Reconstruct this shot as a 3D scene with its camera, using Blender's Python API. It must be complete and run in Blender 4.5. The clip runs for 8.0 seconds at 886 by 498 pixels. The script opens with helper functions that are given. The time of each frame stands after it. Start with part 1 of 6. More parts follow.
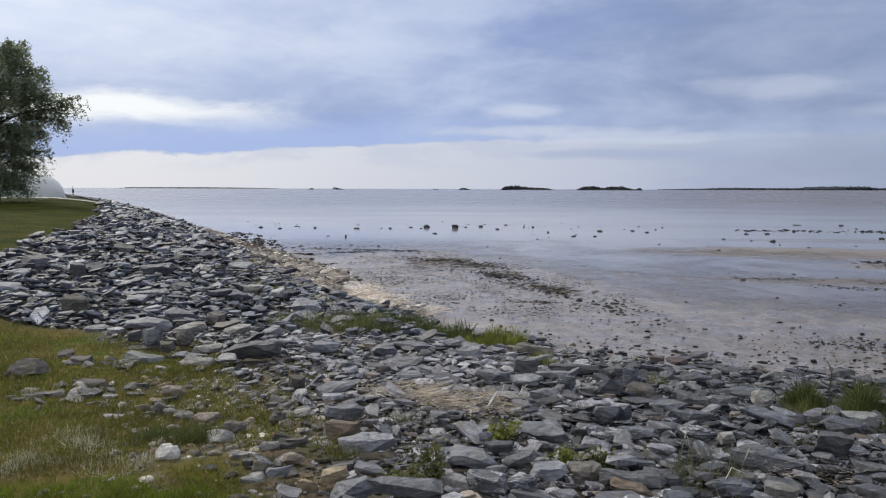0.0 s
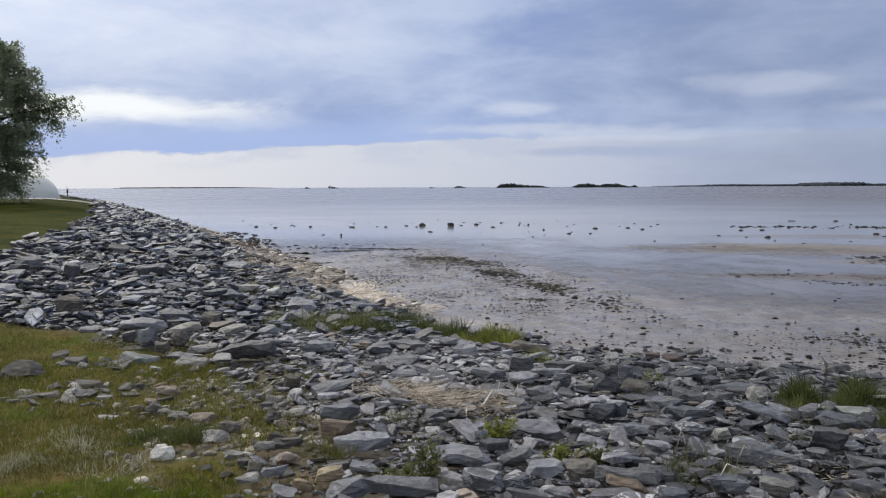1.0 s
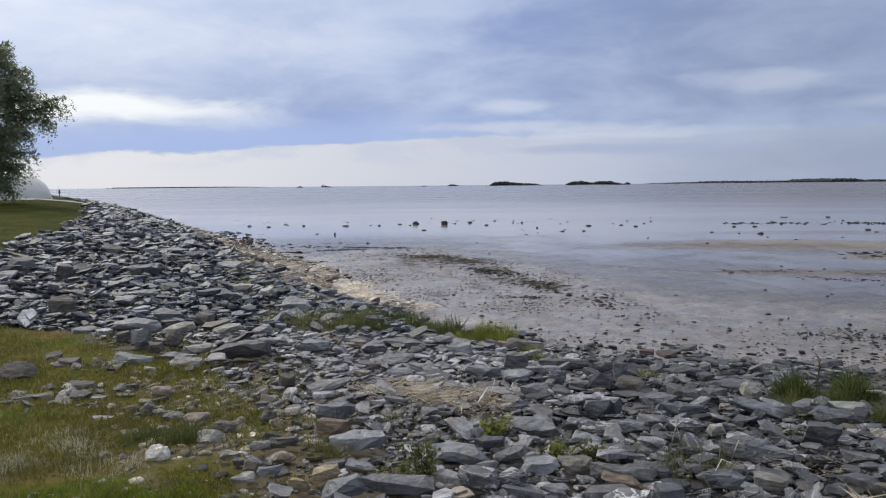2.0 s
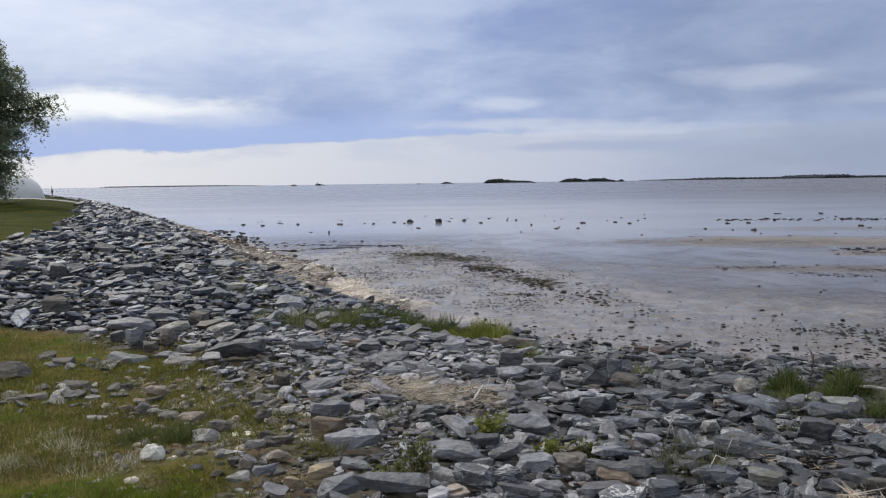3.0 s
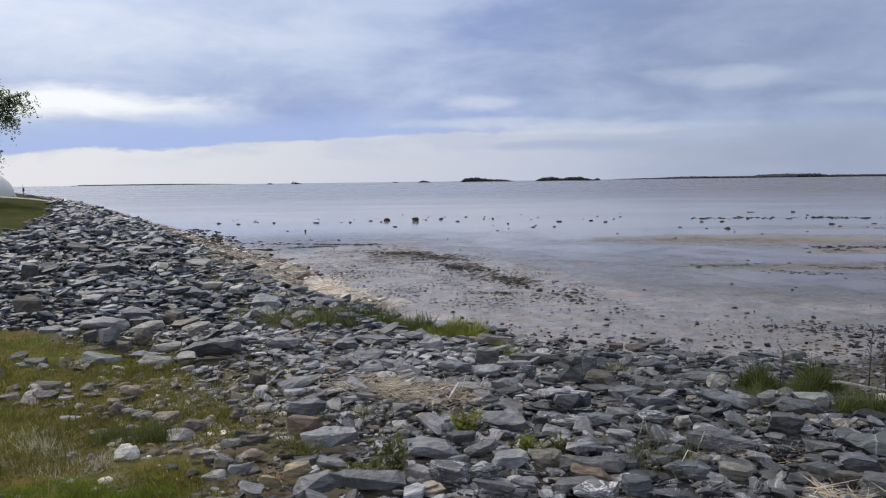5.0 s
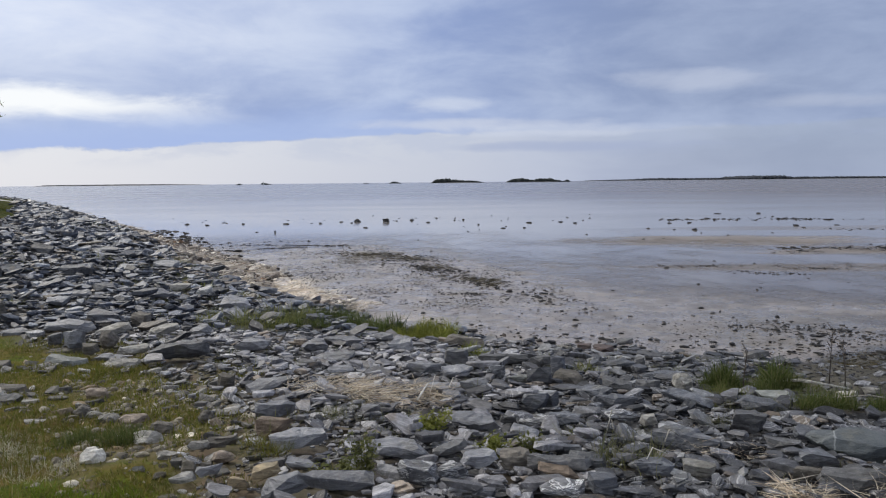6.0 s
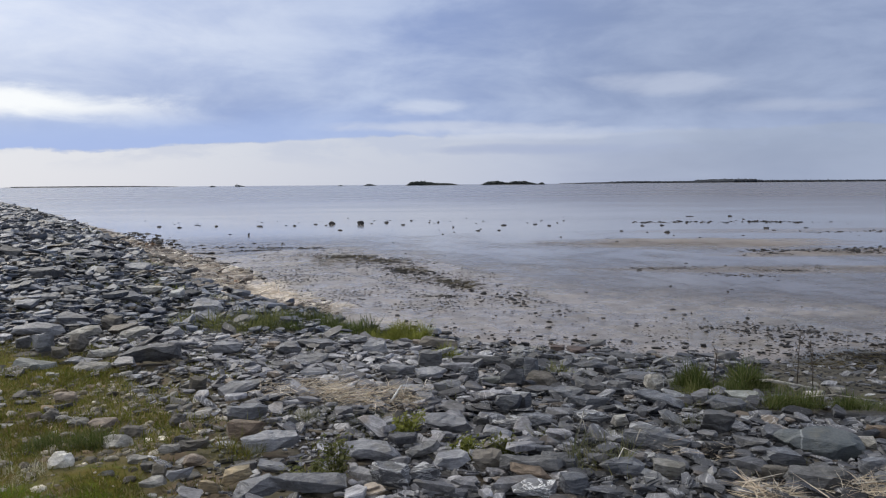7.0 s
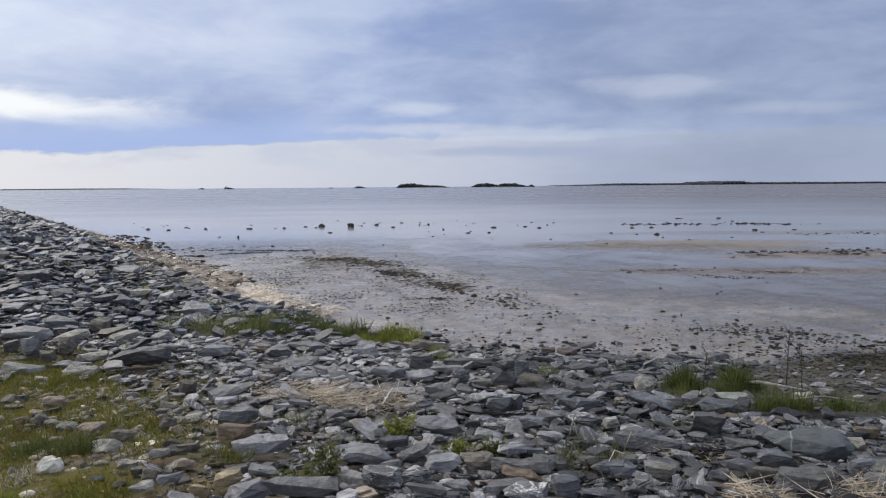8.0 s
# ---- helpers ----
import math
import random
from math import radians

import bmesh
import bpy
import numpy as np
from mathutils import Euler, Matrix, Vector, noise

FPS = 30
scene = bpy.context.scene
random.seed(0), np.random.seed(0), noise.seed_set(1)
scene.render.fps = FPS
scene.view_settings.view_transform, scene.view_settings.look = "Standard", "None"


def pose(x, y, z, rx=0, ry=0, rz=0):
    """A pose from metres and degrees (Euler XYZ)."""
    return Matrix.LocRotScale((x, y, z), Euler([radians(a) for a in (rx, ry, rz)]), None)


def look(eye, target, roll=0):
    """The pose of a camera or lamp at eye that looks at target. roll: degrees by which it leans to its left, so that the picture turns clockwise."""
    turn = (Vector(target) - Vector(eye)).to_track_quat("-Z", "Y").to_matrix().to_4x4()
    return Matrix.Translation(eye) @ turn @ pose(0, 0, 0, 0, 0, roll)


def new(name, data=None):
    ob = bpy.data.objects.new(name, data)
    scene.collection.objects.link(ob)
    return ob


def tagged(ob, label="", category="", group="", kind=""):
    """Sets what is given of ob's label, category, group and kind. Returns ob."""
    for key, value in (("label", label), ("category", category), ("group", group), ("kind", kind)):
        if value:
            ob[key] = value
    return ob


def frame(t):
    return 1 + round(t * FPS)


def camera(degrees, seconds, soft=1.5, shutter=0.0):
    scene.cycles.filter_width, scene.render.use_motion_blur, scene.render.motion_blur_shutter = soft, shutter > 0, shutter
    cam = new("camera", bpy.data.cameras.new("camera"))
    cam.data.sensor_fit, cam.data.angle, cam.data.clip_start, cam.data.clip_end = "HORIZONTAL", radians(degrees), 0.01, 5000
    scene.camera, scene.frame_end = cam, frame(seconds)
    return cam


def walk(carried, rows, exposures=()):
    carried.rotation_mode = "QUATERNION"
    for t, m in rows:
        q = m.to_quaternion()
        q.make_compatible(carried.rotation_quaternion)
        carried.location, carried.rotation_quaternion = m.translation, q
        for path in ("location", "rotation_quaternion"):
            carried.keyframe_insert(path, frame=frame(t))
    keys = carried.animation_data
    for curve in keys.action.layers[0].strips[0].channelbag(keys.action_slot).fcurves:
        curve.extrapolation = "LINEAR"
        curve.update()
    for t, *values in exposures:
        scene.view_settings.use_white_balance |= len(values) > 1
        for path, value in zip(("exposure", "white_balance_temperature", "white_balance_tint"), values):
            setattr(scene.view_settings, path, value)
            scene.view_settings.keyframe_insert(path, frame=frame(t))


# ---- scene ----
cam = camera(57.53, 8.0, soft=1.2)
# seconds, eye x y z, yaw, pitch, roll (a hand-held phone that pans to the right on the spot)
ROWS = [
    (0.0, -0.000, 0.000, 1.600, 0.000, -4.282, 0.177),
    (0.5, 0.005, 0.003, 1.599, -0.127, -4.340, 0.007),
    (1.0, 0.010, 0.007, 1.599, -0.294, -4.406, -0.196),
    (1.5, 0.007, 0.005, 1.599, -0.518, -4.462, -0.358),
    (3.0, 0.006, 0.003, 1.600, -1.140, -4.698, -0.750),
    (3.5, 0.010, 0.007, 1.601, -1.343, -4.763, -0.777),
    (4.0, 0.011, 0.006, 1.600, -1.588, -4.772, -0.801),
    (4.5, 0.013, -0.005, 1.599, -1.992, -4.805, -0.770),
    (6.0, 0.025, -0.053, 1.603, -4.847, -4.756, -0.559),
    (6.5, 0.036, -0.065, 1.602, -5.774, -4.673, -0.516),
    (7.0, 0.037, -0.067, 1.601, -6.622, -4.595, -0.421),
    (7.5, 0.031, -0.065, 1.602, -7.179, -4.527, -0.392),
    (8.0, 0.030, -0.066, 1.605, -7.334, -4.442, -0.441),
]
walk(cam, [(t, pose(x, y, z, 90 + pitch, 0, yaw) @ pose(0, 0, 0, 0, 0, roll)) for t, x, y, z, yaw, pitch, roll in ROWS])


# ---- light ----
SUN_AZ, SUN_EL = 35.0, 40.0  # degrees to the left of the first view, degrees above the horizon


def nodes_of(tree):
    def nd(kind, **values):
        n = tree.nodes.new(kind)
        for key, value in values.items():
            if key.startswith("in_"):
                slot = key[3:]
                n.inputs[int(slot) if slot.isdigit() else slot].default_value = value
            elif key == "op":
                n.operation = value
        return n

    def link(a, b):
        tree.links.new(a, b)

    def math_node(op, a, b=None, c=None, clamp=False):
        n = tree.nodes.new("ShaderNodeMath")
        n.operation, n.use_clamp = op, clamp
        for k, v in enumerate((a, b, c)):
            if v is None:
                continue
            if isinstance(v, (int, float)):
                n.inputs[k].default_value = v
            else:
                tree.links.new(v, n.inputs[k])
        return n.outputs[0]

    def mix(f, a, b, mode="MIX"):
        n = tree.nodes.new("ShaderNodeMix")
        n.data_type, n.blend_type = "RGBA", mode
        for k, v in ((0, f), (6, a), (7, b)):
            if isinstance(v, (int, float)):
                n.inputs[k].default_value = v
            elif isinstance(v, tuple):
                n.inputs[k].default_value = (*v, 1.0)
            else:
                tree.links.new(v, n.inputs[k])
        return n.outputs[2]

    def smooth(v, lo, hi, a=0.0, b=1.0):
        n = tree.nodes.new("ShaderNodeMapRange")
        n.interpolation_type = "SMOOTHSTEP"
        n.inputs[1].default_value, n.inputs[2].default_value = lo, hi
        n.inputs[3].default_value, n.inputs[4].default_value = a, b
        tree.links.new(v, n.inputs[0])
        return n.outputs[0]

    def noise_tex(vec, scale, detail=4.0, rough=0.55, distort=0.0):
        n = tree.nodes.new("ShaderNodeTexNoise")
        n.inputs["Scale"].default_value, n.inputs["Detail"].default_value = scale, detail
        n.inputs["Roughness"].default_value, n.inputs["Distortion"].default_value = rough, distort
        if vec is not None:
            tree.links.new(vec, n.inputs["Vector"])
        return n.outputs[0]

    def combine(x, y, z):
        n = tree.nodes.new("ShaderNodeCombineXYZ")
        for k, v in enumerate((x, y, z)):
            if isinstance(v, (int, float)):
                n.inputs[k].default_value = v
            else:
                tree.links.new(v, n.inputs[k])
        return n.outputs[0]

    return nd, link, math_node, mix, smooth, noise_tex, combine


def make_world():
    world = bpy.data.worlds.new("sky")
    scene.world = world
    world.use_nodes = True
    tree = world.node_tree
    tree.nodes.clear()
    nd, link, mth, mix, smooth, ntex, comb = nodes_of(tree)
    out = nd("ShaderNodeOutputWorld")
    back = nd("ShaderNodeBackground", in_Strength=1.0)
    sky = nd("ShaderNodeTexSky")
    sky.sky_type, sky.sun_disc = "NISHITA", False
    sky.sun_elevation, sky.sun_rotation = radians(SUN_EL), radians(-SUN_AZ)
    coord = nd("ShaderNodeTexCoord")
    xyz = nd("ShaderNodeSeparateXYZ")
    link(coord.outputs["Generated"], xyz.inputs[0])
    dx, dy, dz = xyz.outputs
    el = mth("MULTIPLY", mth("ARCSINE", dz), 57.2958)
    az = mth("MULTIPLY", mth("ARCTAN2", dx, dy), 57.2958)  # degrees, to the right
    # a deck of cloud seen in perspective
    lift = mth("ADD", mth("MAXIMUM", dz, 0.0), 0.10)
    deck = comb(mth("DIVIDE", dx, lift), mth("DIVIDE", dy, lift), 0.0)
    streak = comb(mth("MULTIPLY", az, 0.055), mth("MULTIPLY", el, 0.26), 0.0)
    puffs = comb(mth("MULTIPLY", az, 0.10), mth("MULTIPLY", el, 0.27), 5.0)
    big = ntex(deck, 0.55, 4.0, 0.5, 0.4)
    fine = ntex(puffs, 1.15, 7.0, 0.58, 0.25)
    wide = ntex(streak, 0.8, 4.0, 0.5, 0.3)
    tone = mth("ADD", mth("MULTIPLY", fine, 0.62), mth("MULTIPLY", wide, 0.38))
    tone = mth("ADD", mth("MULTIPLY", tone, 0.78), mth("MULTIPLY", big, 0.22))
    cloud = smooth(tone, 0.36, 0.64)
    base = mix(cloud, (0.265, 0.345, 0.60), (0.51, 0.585, 0.78))
    # paler towards the upper left of the view, greyer to the right
    pale = mth("MULTIPLY", smooth(az, 8.0, -31.0), smooth(el, 4.5, 10.5))
    base = mix(mth("MULTIPLY", pale, 0.9), base, mix(cloud, (0.70, 0.77, 0.95), (0.93, 0.945, 1.0)))
    grey = mth("MULTIPLY", smooth(az, 0.0, 26.0), 0.85)
    base = mix(grey, base, mix(cloud, (0.235, 0.29, 0.45), (0.365, 0.43, 0.605)))
    # the dark blue underside of the cloud bank just above the bright rim
    wob = mth("MULTIPLY", mth("SUBTRACT", ntex(puffs, 1.6, 6.0, 0.6, 0.2), 0.5), 1.5)
    el_w = mth("ADD", el, wob)
    low = mth("MINIMUM", mth("ADD", 2.0, mth("MULTIPLY", mth("ADD", az, 25.0), 0.05)), 3.5)
    over = mth("SUBTRACT", el_w, low)
    under = mth("MULTIPLY", smooth(over, -0.05, 0.18), smooth(over, 3.2, 0.1))
    base = mix(mth("MULTIPLY", under, smooth(az, 16.0, -14.0, 0.1, 0.95)), base, (0.35, 0.465, 0.79))
    # white breaks in the cloud
    torn = ntex(comb(mth("MULTIPLY", az, 0.14), mth("MULTIPLY", el, 0.45), 3.0), 1.3, 6.0, 0.58, 0.3)

    def patch(ca, ce, wa, we, strength, colour):
        u = mth("DIVIDE", mth("SUBTRACT", mth("ADD", az, mth("MULTIPLY", wob, 2.0)), ca), wa)
        v = mth("DIVIDE", mth("SUBTRACT", mth("ADD", el, mth("MULTIPLY", wob, 0.35)), ce), we)
        r = mth("ADD", mth("MULTIPLY", u, u), mth("MULTIPLY", v, v))
        r = mth("ADD", r, mth("MULTIPLY", mth("SUBTRACT", torn, 0.5), 2.6))
        return mix(smooth(r, 1.3, -0.2, 0.0, strength), base, colour)

    el_t = mth("ADD", el, mth("ADD", mth("MULTIPLY", wob, 0.5), mth("MULTIPLY", mth("SUBTRACT", torn, 0.5), 2.0)))
    crown = mth("SUBTRACT", 6.1, mth("MULTIPLY", mth("ABSOLUTE", mth("ADD", az, 22.5)), 0.075))
    gap = mth("MULTIPLY", smooth(el_t, 3.7, 5.2), smooth(mth("SUBTRACT", el_t, crown), 0.65, -0.35))
    gap = mth("MULTIPLY", gap, smooth(mth("ADD", az, mth("MULTIPLY", mth("SUBTRACT", torn, 0.5), 14.0)), -6.0, -20.0))
    base = mix(gap, base, (0.96, 0.965, 0.98))
    base = patch(5.2, 5.4, 3.2, 0.6, 0.6, (0.70, 0.74, 0.85))
    base = patch(7.5, 4.05, 9.0, 0.45, 0.65, (0.64, 0.67, 0.78))
    base = patch(21.5, 6.7, 5.5, 0.9, 0.55, (0.58, 0.62, 0.75))
    base = patch(30.0, 4.9, 5.0, 0.6, 0.45, (0.52, 0.56, 0.69))
    # the bright clear rim along the horizon
    rim_colour = mix(smooth(az, -28.0, 14.0), (0.77, 0.775, 0.825), (0.54, 0.58, 0.70))
    rim_colour = mix(smooth(az, 10.0, 30.0), rim_colour, (0.36, 0.415, 0.545))
    rim_colour = mix(mth("MULTIPLY", smooth(torn, 0.45, 0.62), smooth(el, 0.8, 2.4, 0.0, 0.35)), rim_colour, (0.44, 0.50, 0.68))
    rim = mth("MULTIPLY", smooth(over, 0.14, -0.10), smooth(az, 4.0, 20.0, 1.0, 0.6))
    base = mix(rim, base, rim_colour)
    base = patch(13.0, 3.55, 10.0, 0.5, 0.7, (0.60, 0.645, 0.78))
    base = patch(14.0, 2.4, 10.0, 0.42, 0.7, (0.365, 0.425, 0.62))
    base = mix(1.0, base, (0.982, 1.0, 1.015), "MULTIPLY")
    # brighter towards the zenith, as under any thick overcast
    high = smooth(el, 16.0, 60.0, 1.0, 1.4)
    overcast = mix(1.0, base, mix(smooth(el, 14.0, 40.0), comb(high, high, high), mix(1.0, comb(high, high, high), (1.12, 1.0, 0.80), "MULTIPLY")), "MULTIPLY")
    clear = mix(1.0, sky.outputs[0], (0.10, 0.10, 0.10), "MULTIPLY")
    link(mix(0.93, clear, overcast), back.inputs["Color"])
    link(back.outputs[0], out.inputs[0])


make_world()
sun_data = bpy.data.lights.new("sun", "SUN")
sun_data.energy, sun_data.angle, sun_data.color = 1.7, radians(14), (1.0, 0.94, 0.84)
sun = new("sun", sun_data)
sun.matrix_world = look((0, 0, 50), (math.sin(radians(SUN_AZ)) * 40, -math.cos(radians(SUN_AZ)) * 40, 50 - 40 * math.tan(radians(SUN_EL))))

# ---- materials ----


def material(name):
    m = bpy.data.materials.new(name)
    m.use_nodes = True
    tree = m.node_tree
    bsdf = tree.nodes["Principled BSDF"]
    return (m, tree, bsdf, *nodes_of(tree))


def bump(tree, height, bsdf, strength, distance):
    b = tree.nodes.new("ShaderNodeBump")
    b.inputs["Strength"].default_value, b.inputs["Distance"].default_value = strength, distance
    tree.links.new(height, b.inputs["Height"])
    tree.links.new(b.outputs[0], bsdf.inputs["Normal"])


def rock_material(name, single, tones, rough=0.52, vein=0.5, rusty=0.45, gloss=0.45):
    """tones: five colours, from common to rare, picked stone by stone. single: stones that are objects of their own."""
    m, tree, bsdf, nd, link, mth, mix, smooth, ntex, comb = material(name)
    pick = nd("ShaderNodeObjectInfo").outputs["Random"] if single else nd("ShaderNodeNewGeometry").outputs["Random Per Island"]
    ramp = nd("ShaderNodeValToRGB")
    ramp.color_ramp.interpolation = "CONSTANT"
    for k, (start, colour) in enumerate(zip((0.0, 0.36, 0.68, 0.86, 0.95), tones)):
        e = ramp.color_ramp.elements[k] if k < 2 else ramp.color_ramp.elements.new(start)
        e.position, e.color = start, (*colour, 1)
    link(pick, ramp.inputs[0])
    second = mth("FRACT", mth("MULTIPLY", pick, 37.7))
    place = nd("ShaderNodeNewGeometry").outputs["Position"]
    shift = nd("ShaderNodeVectorMath", op="ADD")
    link(place, shift.inputs[0])
    link(comb(mth("MULTIPLY", pick, 91.0), mth("MULTIPLY", second, 57.0), 0.0), shift.inputs[1])
    vec = shift.outputs[0]
    # the cleft grain of slate runs its own way in every stone
    swing = nd("ShaderNodeVectorRotate")
    swing.rotation_type = "Z_AXIS"
    link(vec, swing.inputs["Vector"])
    link(mth("MULTIPLY", second, 6.28), swing.inputs["Angle"])
    run = nd("ShaderNodeVectorMath", op="MULTIPLY")
    link(swing.outputs[0], run.inputs[0])
    run.inputs[1].default_value = (1.0, 4.5, 2.0)
    grain = ntex(vec, 42.0, 5.0, 0.7)
    streaks = ntex(run.outputs[0], 9.0, 5.0, 0.65, 0.3)
    blotch = ntex(vec, 8.0, 4.0, 0.62, 0.6)
    colour = mix(1.0, ramp.outputs[0], comb(*[smooth(second, 0.0, 1.0, 0.50, 1.55)] * 3), "MULTIPLY")
    colour = mix(1.0, colour, comb(*[smooth(blotch, 0.28, 0.72, 0.62, 1.42)] * 3), "MULTIPLY")
    colour = mix(1.0, colour, comb(*[smooth(streaks, 0.30, 0.70, 0.72, 1.32)] * 3), "MULTIPLY")
    colour = mix(1.0, colour, comb(*[smooth(grain, 0.3, 0.7, 0.78, 1.22)] * 3), "MULTIPLY")
    rust = mth("MULTIPLY", smooth(ntex(vec, 3.1, 3.0, 0.6), 0.60, 0.72), rusty)
    colour = mix(rust, colour, (0.20, 0.145, 0.085))
    lichen = mth("MULTIPLY", smooth(ntex(run.outputs[0], 13.0, 4.0, 0.7, 0.8), 0.60, 0.69), vein)
    colour = mix(lichen, colour, (0.50, 0.51, 0.50))
    # thin crooked veins of quartz in some of the stones
    line = mth("ABSOLUTE", mth("SUBTRACT", ntex(run.outputs[0], 3.2, 4.0, 0.6, 0.6), 0.5))
    quartz = mth("MULTIPLY", smooth(line, 0.022, 0.004), smooth(second, 0.60, 0.72, 0.0, vein))
    colour = mix(quartz, colour, (0.62, 0.63, 0.64))
    link(colour, bsdf.inputs["Base Color"])
    link(smooth(grain, 0.2, 0.8, rough - 0.12, rough + 0.15), bsdf.inputs["Roughness"])
    bsdf.inputs["Specular IOR Level"].default_value = gloss
    bump(tree, mth("ADD", mth("MULTIPLY", grain, 0.8), mth("ADD", streaks, blotch)), bsdf, 0.6, 0.012)
    return m


SLATE = ((0.138, 0.138, 0.151), (0.207, 0.206, 0.221), (0.064, 0.065, 0.074), (0.285, 0.283, 0.290), (0.180, 0.150, 0.122))
DARKER_SLATE = ((0.062, 0.064, 0.072), (0.098, 0.100, 0.109), (0.030, 0.031, 0.036), (0.17, 0.174, 0.180), (0.115, 0.096, 0.078))
PALE = ((0.128, 0.114, 0.082), (0.170, 0.150, 0.110), (0.085, 0.073, 0.050), (0.36, 0.33, 0.27), (0.22, 0.160, 0.092))
DARK_SLATE = ((0.059, 0.067, 0.089), (0.093, 0.105, 0.133), (0.033, 0.037, 0.049), (0.180, 0.196, 0.226), (0.135, 0.115, 0.09))
dark_many = rock_material("dark_slate_stones", False, DARK_SLATE)
dark_one = rock_material("dark_slate_stone", True, DARK_SLATE)
darker_many = rock_material("darker_slate_stones", False, DARKER_SLATE, rusty=0.2)
darker_one = rock_material("darker_slate_stone", True, DARKER_SLATE, rusty=0.2)
slate_many = rock_material("slate_stones", False, SLATE)
slate_one = rock_material("slate_stone", True, SLATE)
pale_many = rock_material("field_stones", False, PALE, 0.75, 0.3)
pale_one = rock_material("field_stone", True, PALE, 0.75, 0.3)
WET = ((0.028, 0.028, 0.030), (0.040, 0.039, 0.040), (0.020, 0.020, 0.022), (0.080, 0.080, 0.082), (0.048, 0.039, 0.034))
STRAND = ((0.205, 0.175, 0.150), (0.35, 0.315, 0.280), (0.085, 0.075, 0.068), (0.62, 0.57, 0.50), (0.30, 0.205, 0.140))
strand_many = rock_material("strand_stones", False, STRAND, 0.75, 0.3)
TURF_SLATE = ((0.105, 0.100, 0.092), (0.155, 0.148, 0.136), (0.060, 0.057, 0.052), (0.22, 0.215, 0.20), (0.15, 0.12, 0.085))
turf_slate_many = rock_material("turf_slates", False, TURF_SLATE, 0.75, 0.4)
turf_slate_one = rock_material("turf_slate", True, TURF_SLATE, 0.75, 0.4)
wet_many = rock_material("wet_stones", False, WET, 0.7, 0.0, 0.1, 0.12)
wet_one = rock_material("wet_stone", True, WET, 0.7, 0.0, 0.1, 0.12)


def plain_stone(name, colour, other, rough=0.7, scale=9.0, vein=0.0, strata=0.35, cleft=None):
    m, tree, bsdf, nd, link, mth, mix, smooth, ntex, comb = material(name)
    vec = nd("ShaderNodeNewGeometry").outputs["Position"]
    run = nd("ShaderNodeVectorMath", op="MULTIPLY")
    link(vec, run.inputs[0])
    run.inputs[1].default_value = (1.0, 1.6, 5.0)
    a, b, c = ntex(vec, scale, 6.0, 0.7, 0.7), ntex(vec, scale * 5, 5.0, 0.7), ntex(run.outputs[0], scale * 1.6, 5.0, 0.65, 0.5)
    tint = mix(smooth(a, 0.35, 0.65), colour, other)
    tint = mix(1.0, tint, comb(*[smooth(c, 0.32, 0.68, 1.0 - strata, 1.0 + strata)] * 3), "MULTIPLY")
    tint = mix(smooth(b, 0.50, 0.72, 0.0, 0.55), tint, tuple(0.45 * k for k in colour))
    tint = mix(smooth(ntex(vec, scale * 0.5, 4.0, 0.65), 0.56, 0.68, 0.0, 0.35), tint, (0.13, 0.115, 0.07))
    if vein:
        line = mth("ABSOLUTE", mth("SUBTRACT", ntex(run.outputs[0], scale * 0.5, 5.0, 0.6, 1.2), 0.5))
        tint = mix(smooth(line, 0.035, 0.006, 0.0, vein), tint, (0.66, 0.67, 0.68))
    if cleft is not None:  # one pale vein straight across the stone
        axes = nd("ShaderNodeSeparateXYZ")
        link(nd("ShaderNodeTexCoord").outputs["Object"], axes.inputs[0])
        bent = mth("ADD", axes.outputs[0], mth("MULTIPLY", mth("SUBTRACT", ntex(vec, 14.0, 4.0, 0.6), 0.5), 0.06))
        tint = mix(smooth(mth("ABSOLUTE", mth("SUBTRACT", bent, cleft)), 0.008, 0.002, 0.0, 0.5), tint, (0.36, 0.38, 0.38))
    own = smooth(nd("ShaderNodeObjectInfo").outputs["Random"], 0.0, 1.0, 0.78, 1.28)
    tint = mix(1.0, tint, comb(own, own, own), "MULTIPLY")
    link(tint, bsdf.inputs["Base Color"])
    bsdf.inputs["Roughness"].default_value = rough
    bump(tree, mth("ADD", mth("ADD", a, c), mth("MULTIPLY", b, 0.6)), bsdf, 0.8, 0.02)
    return m


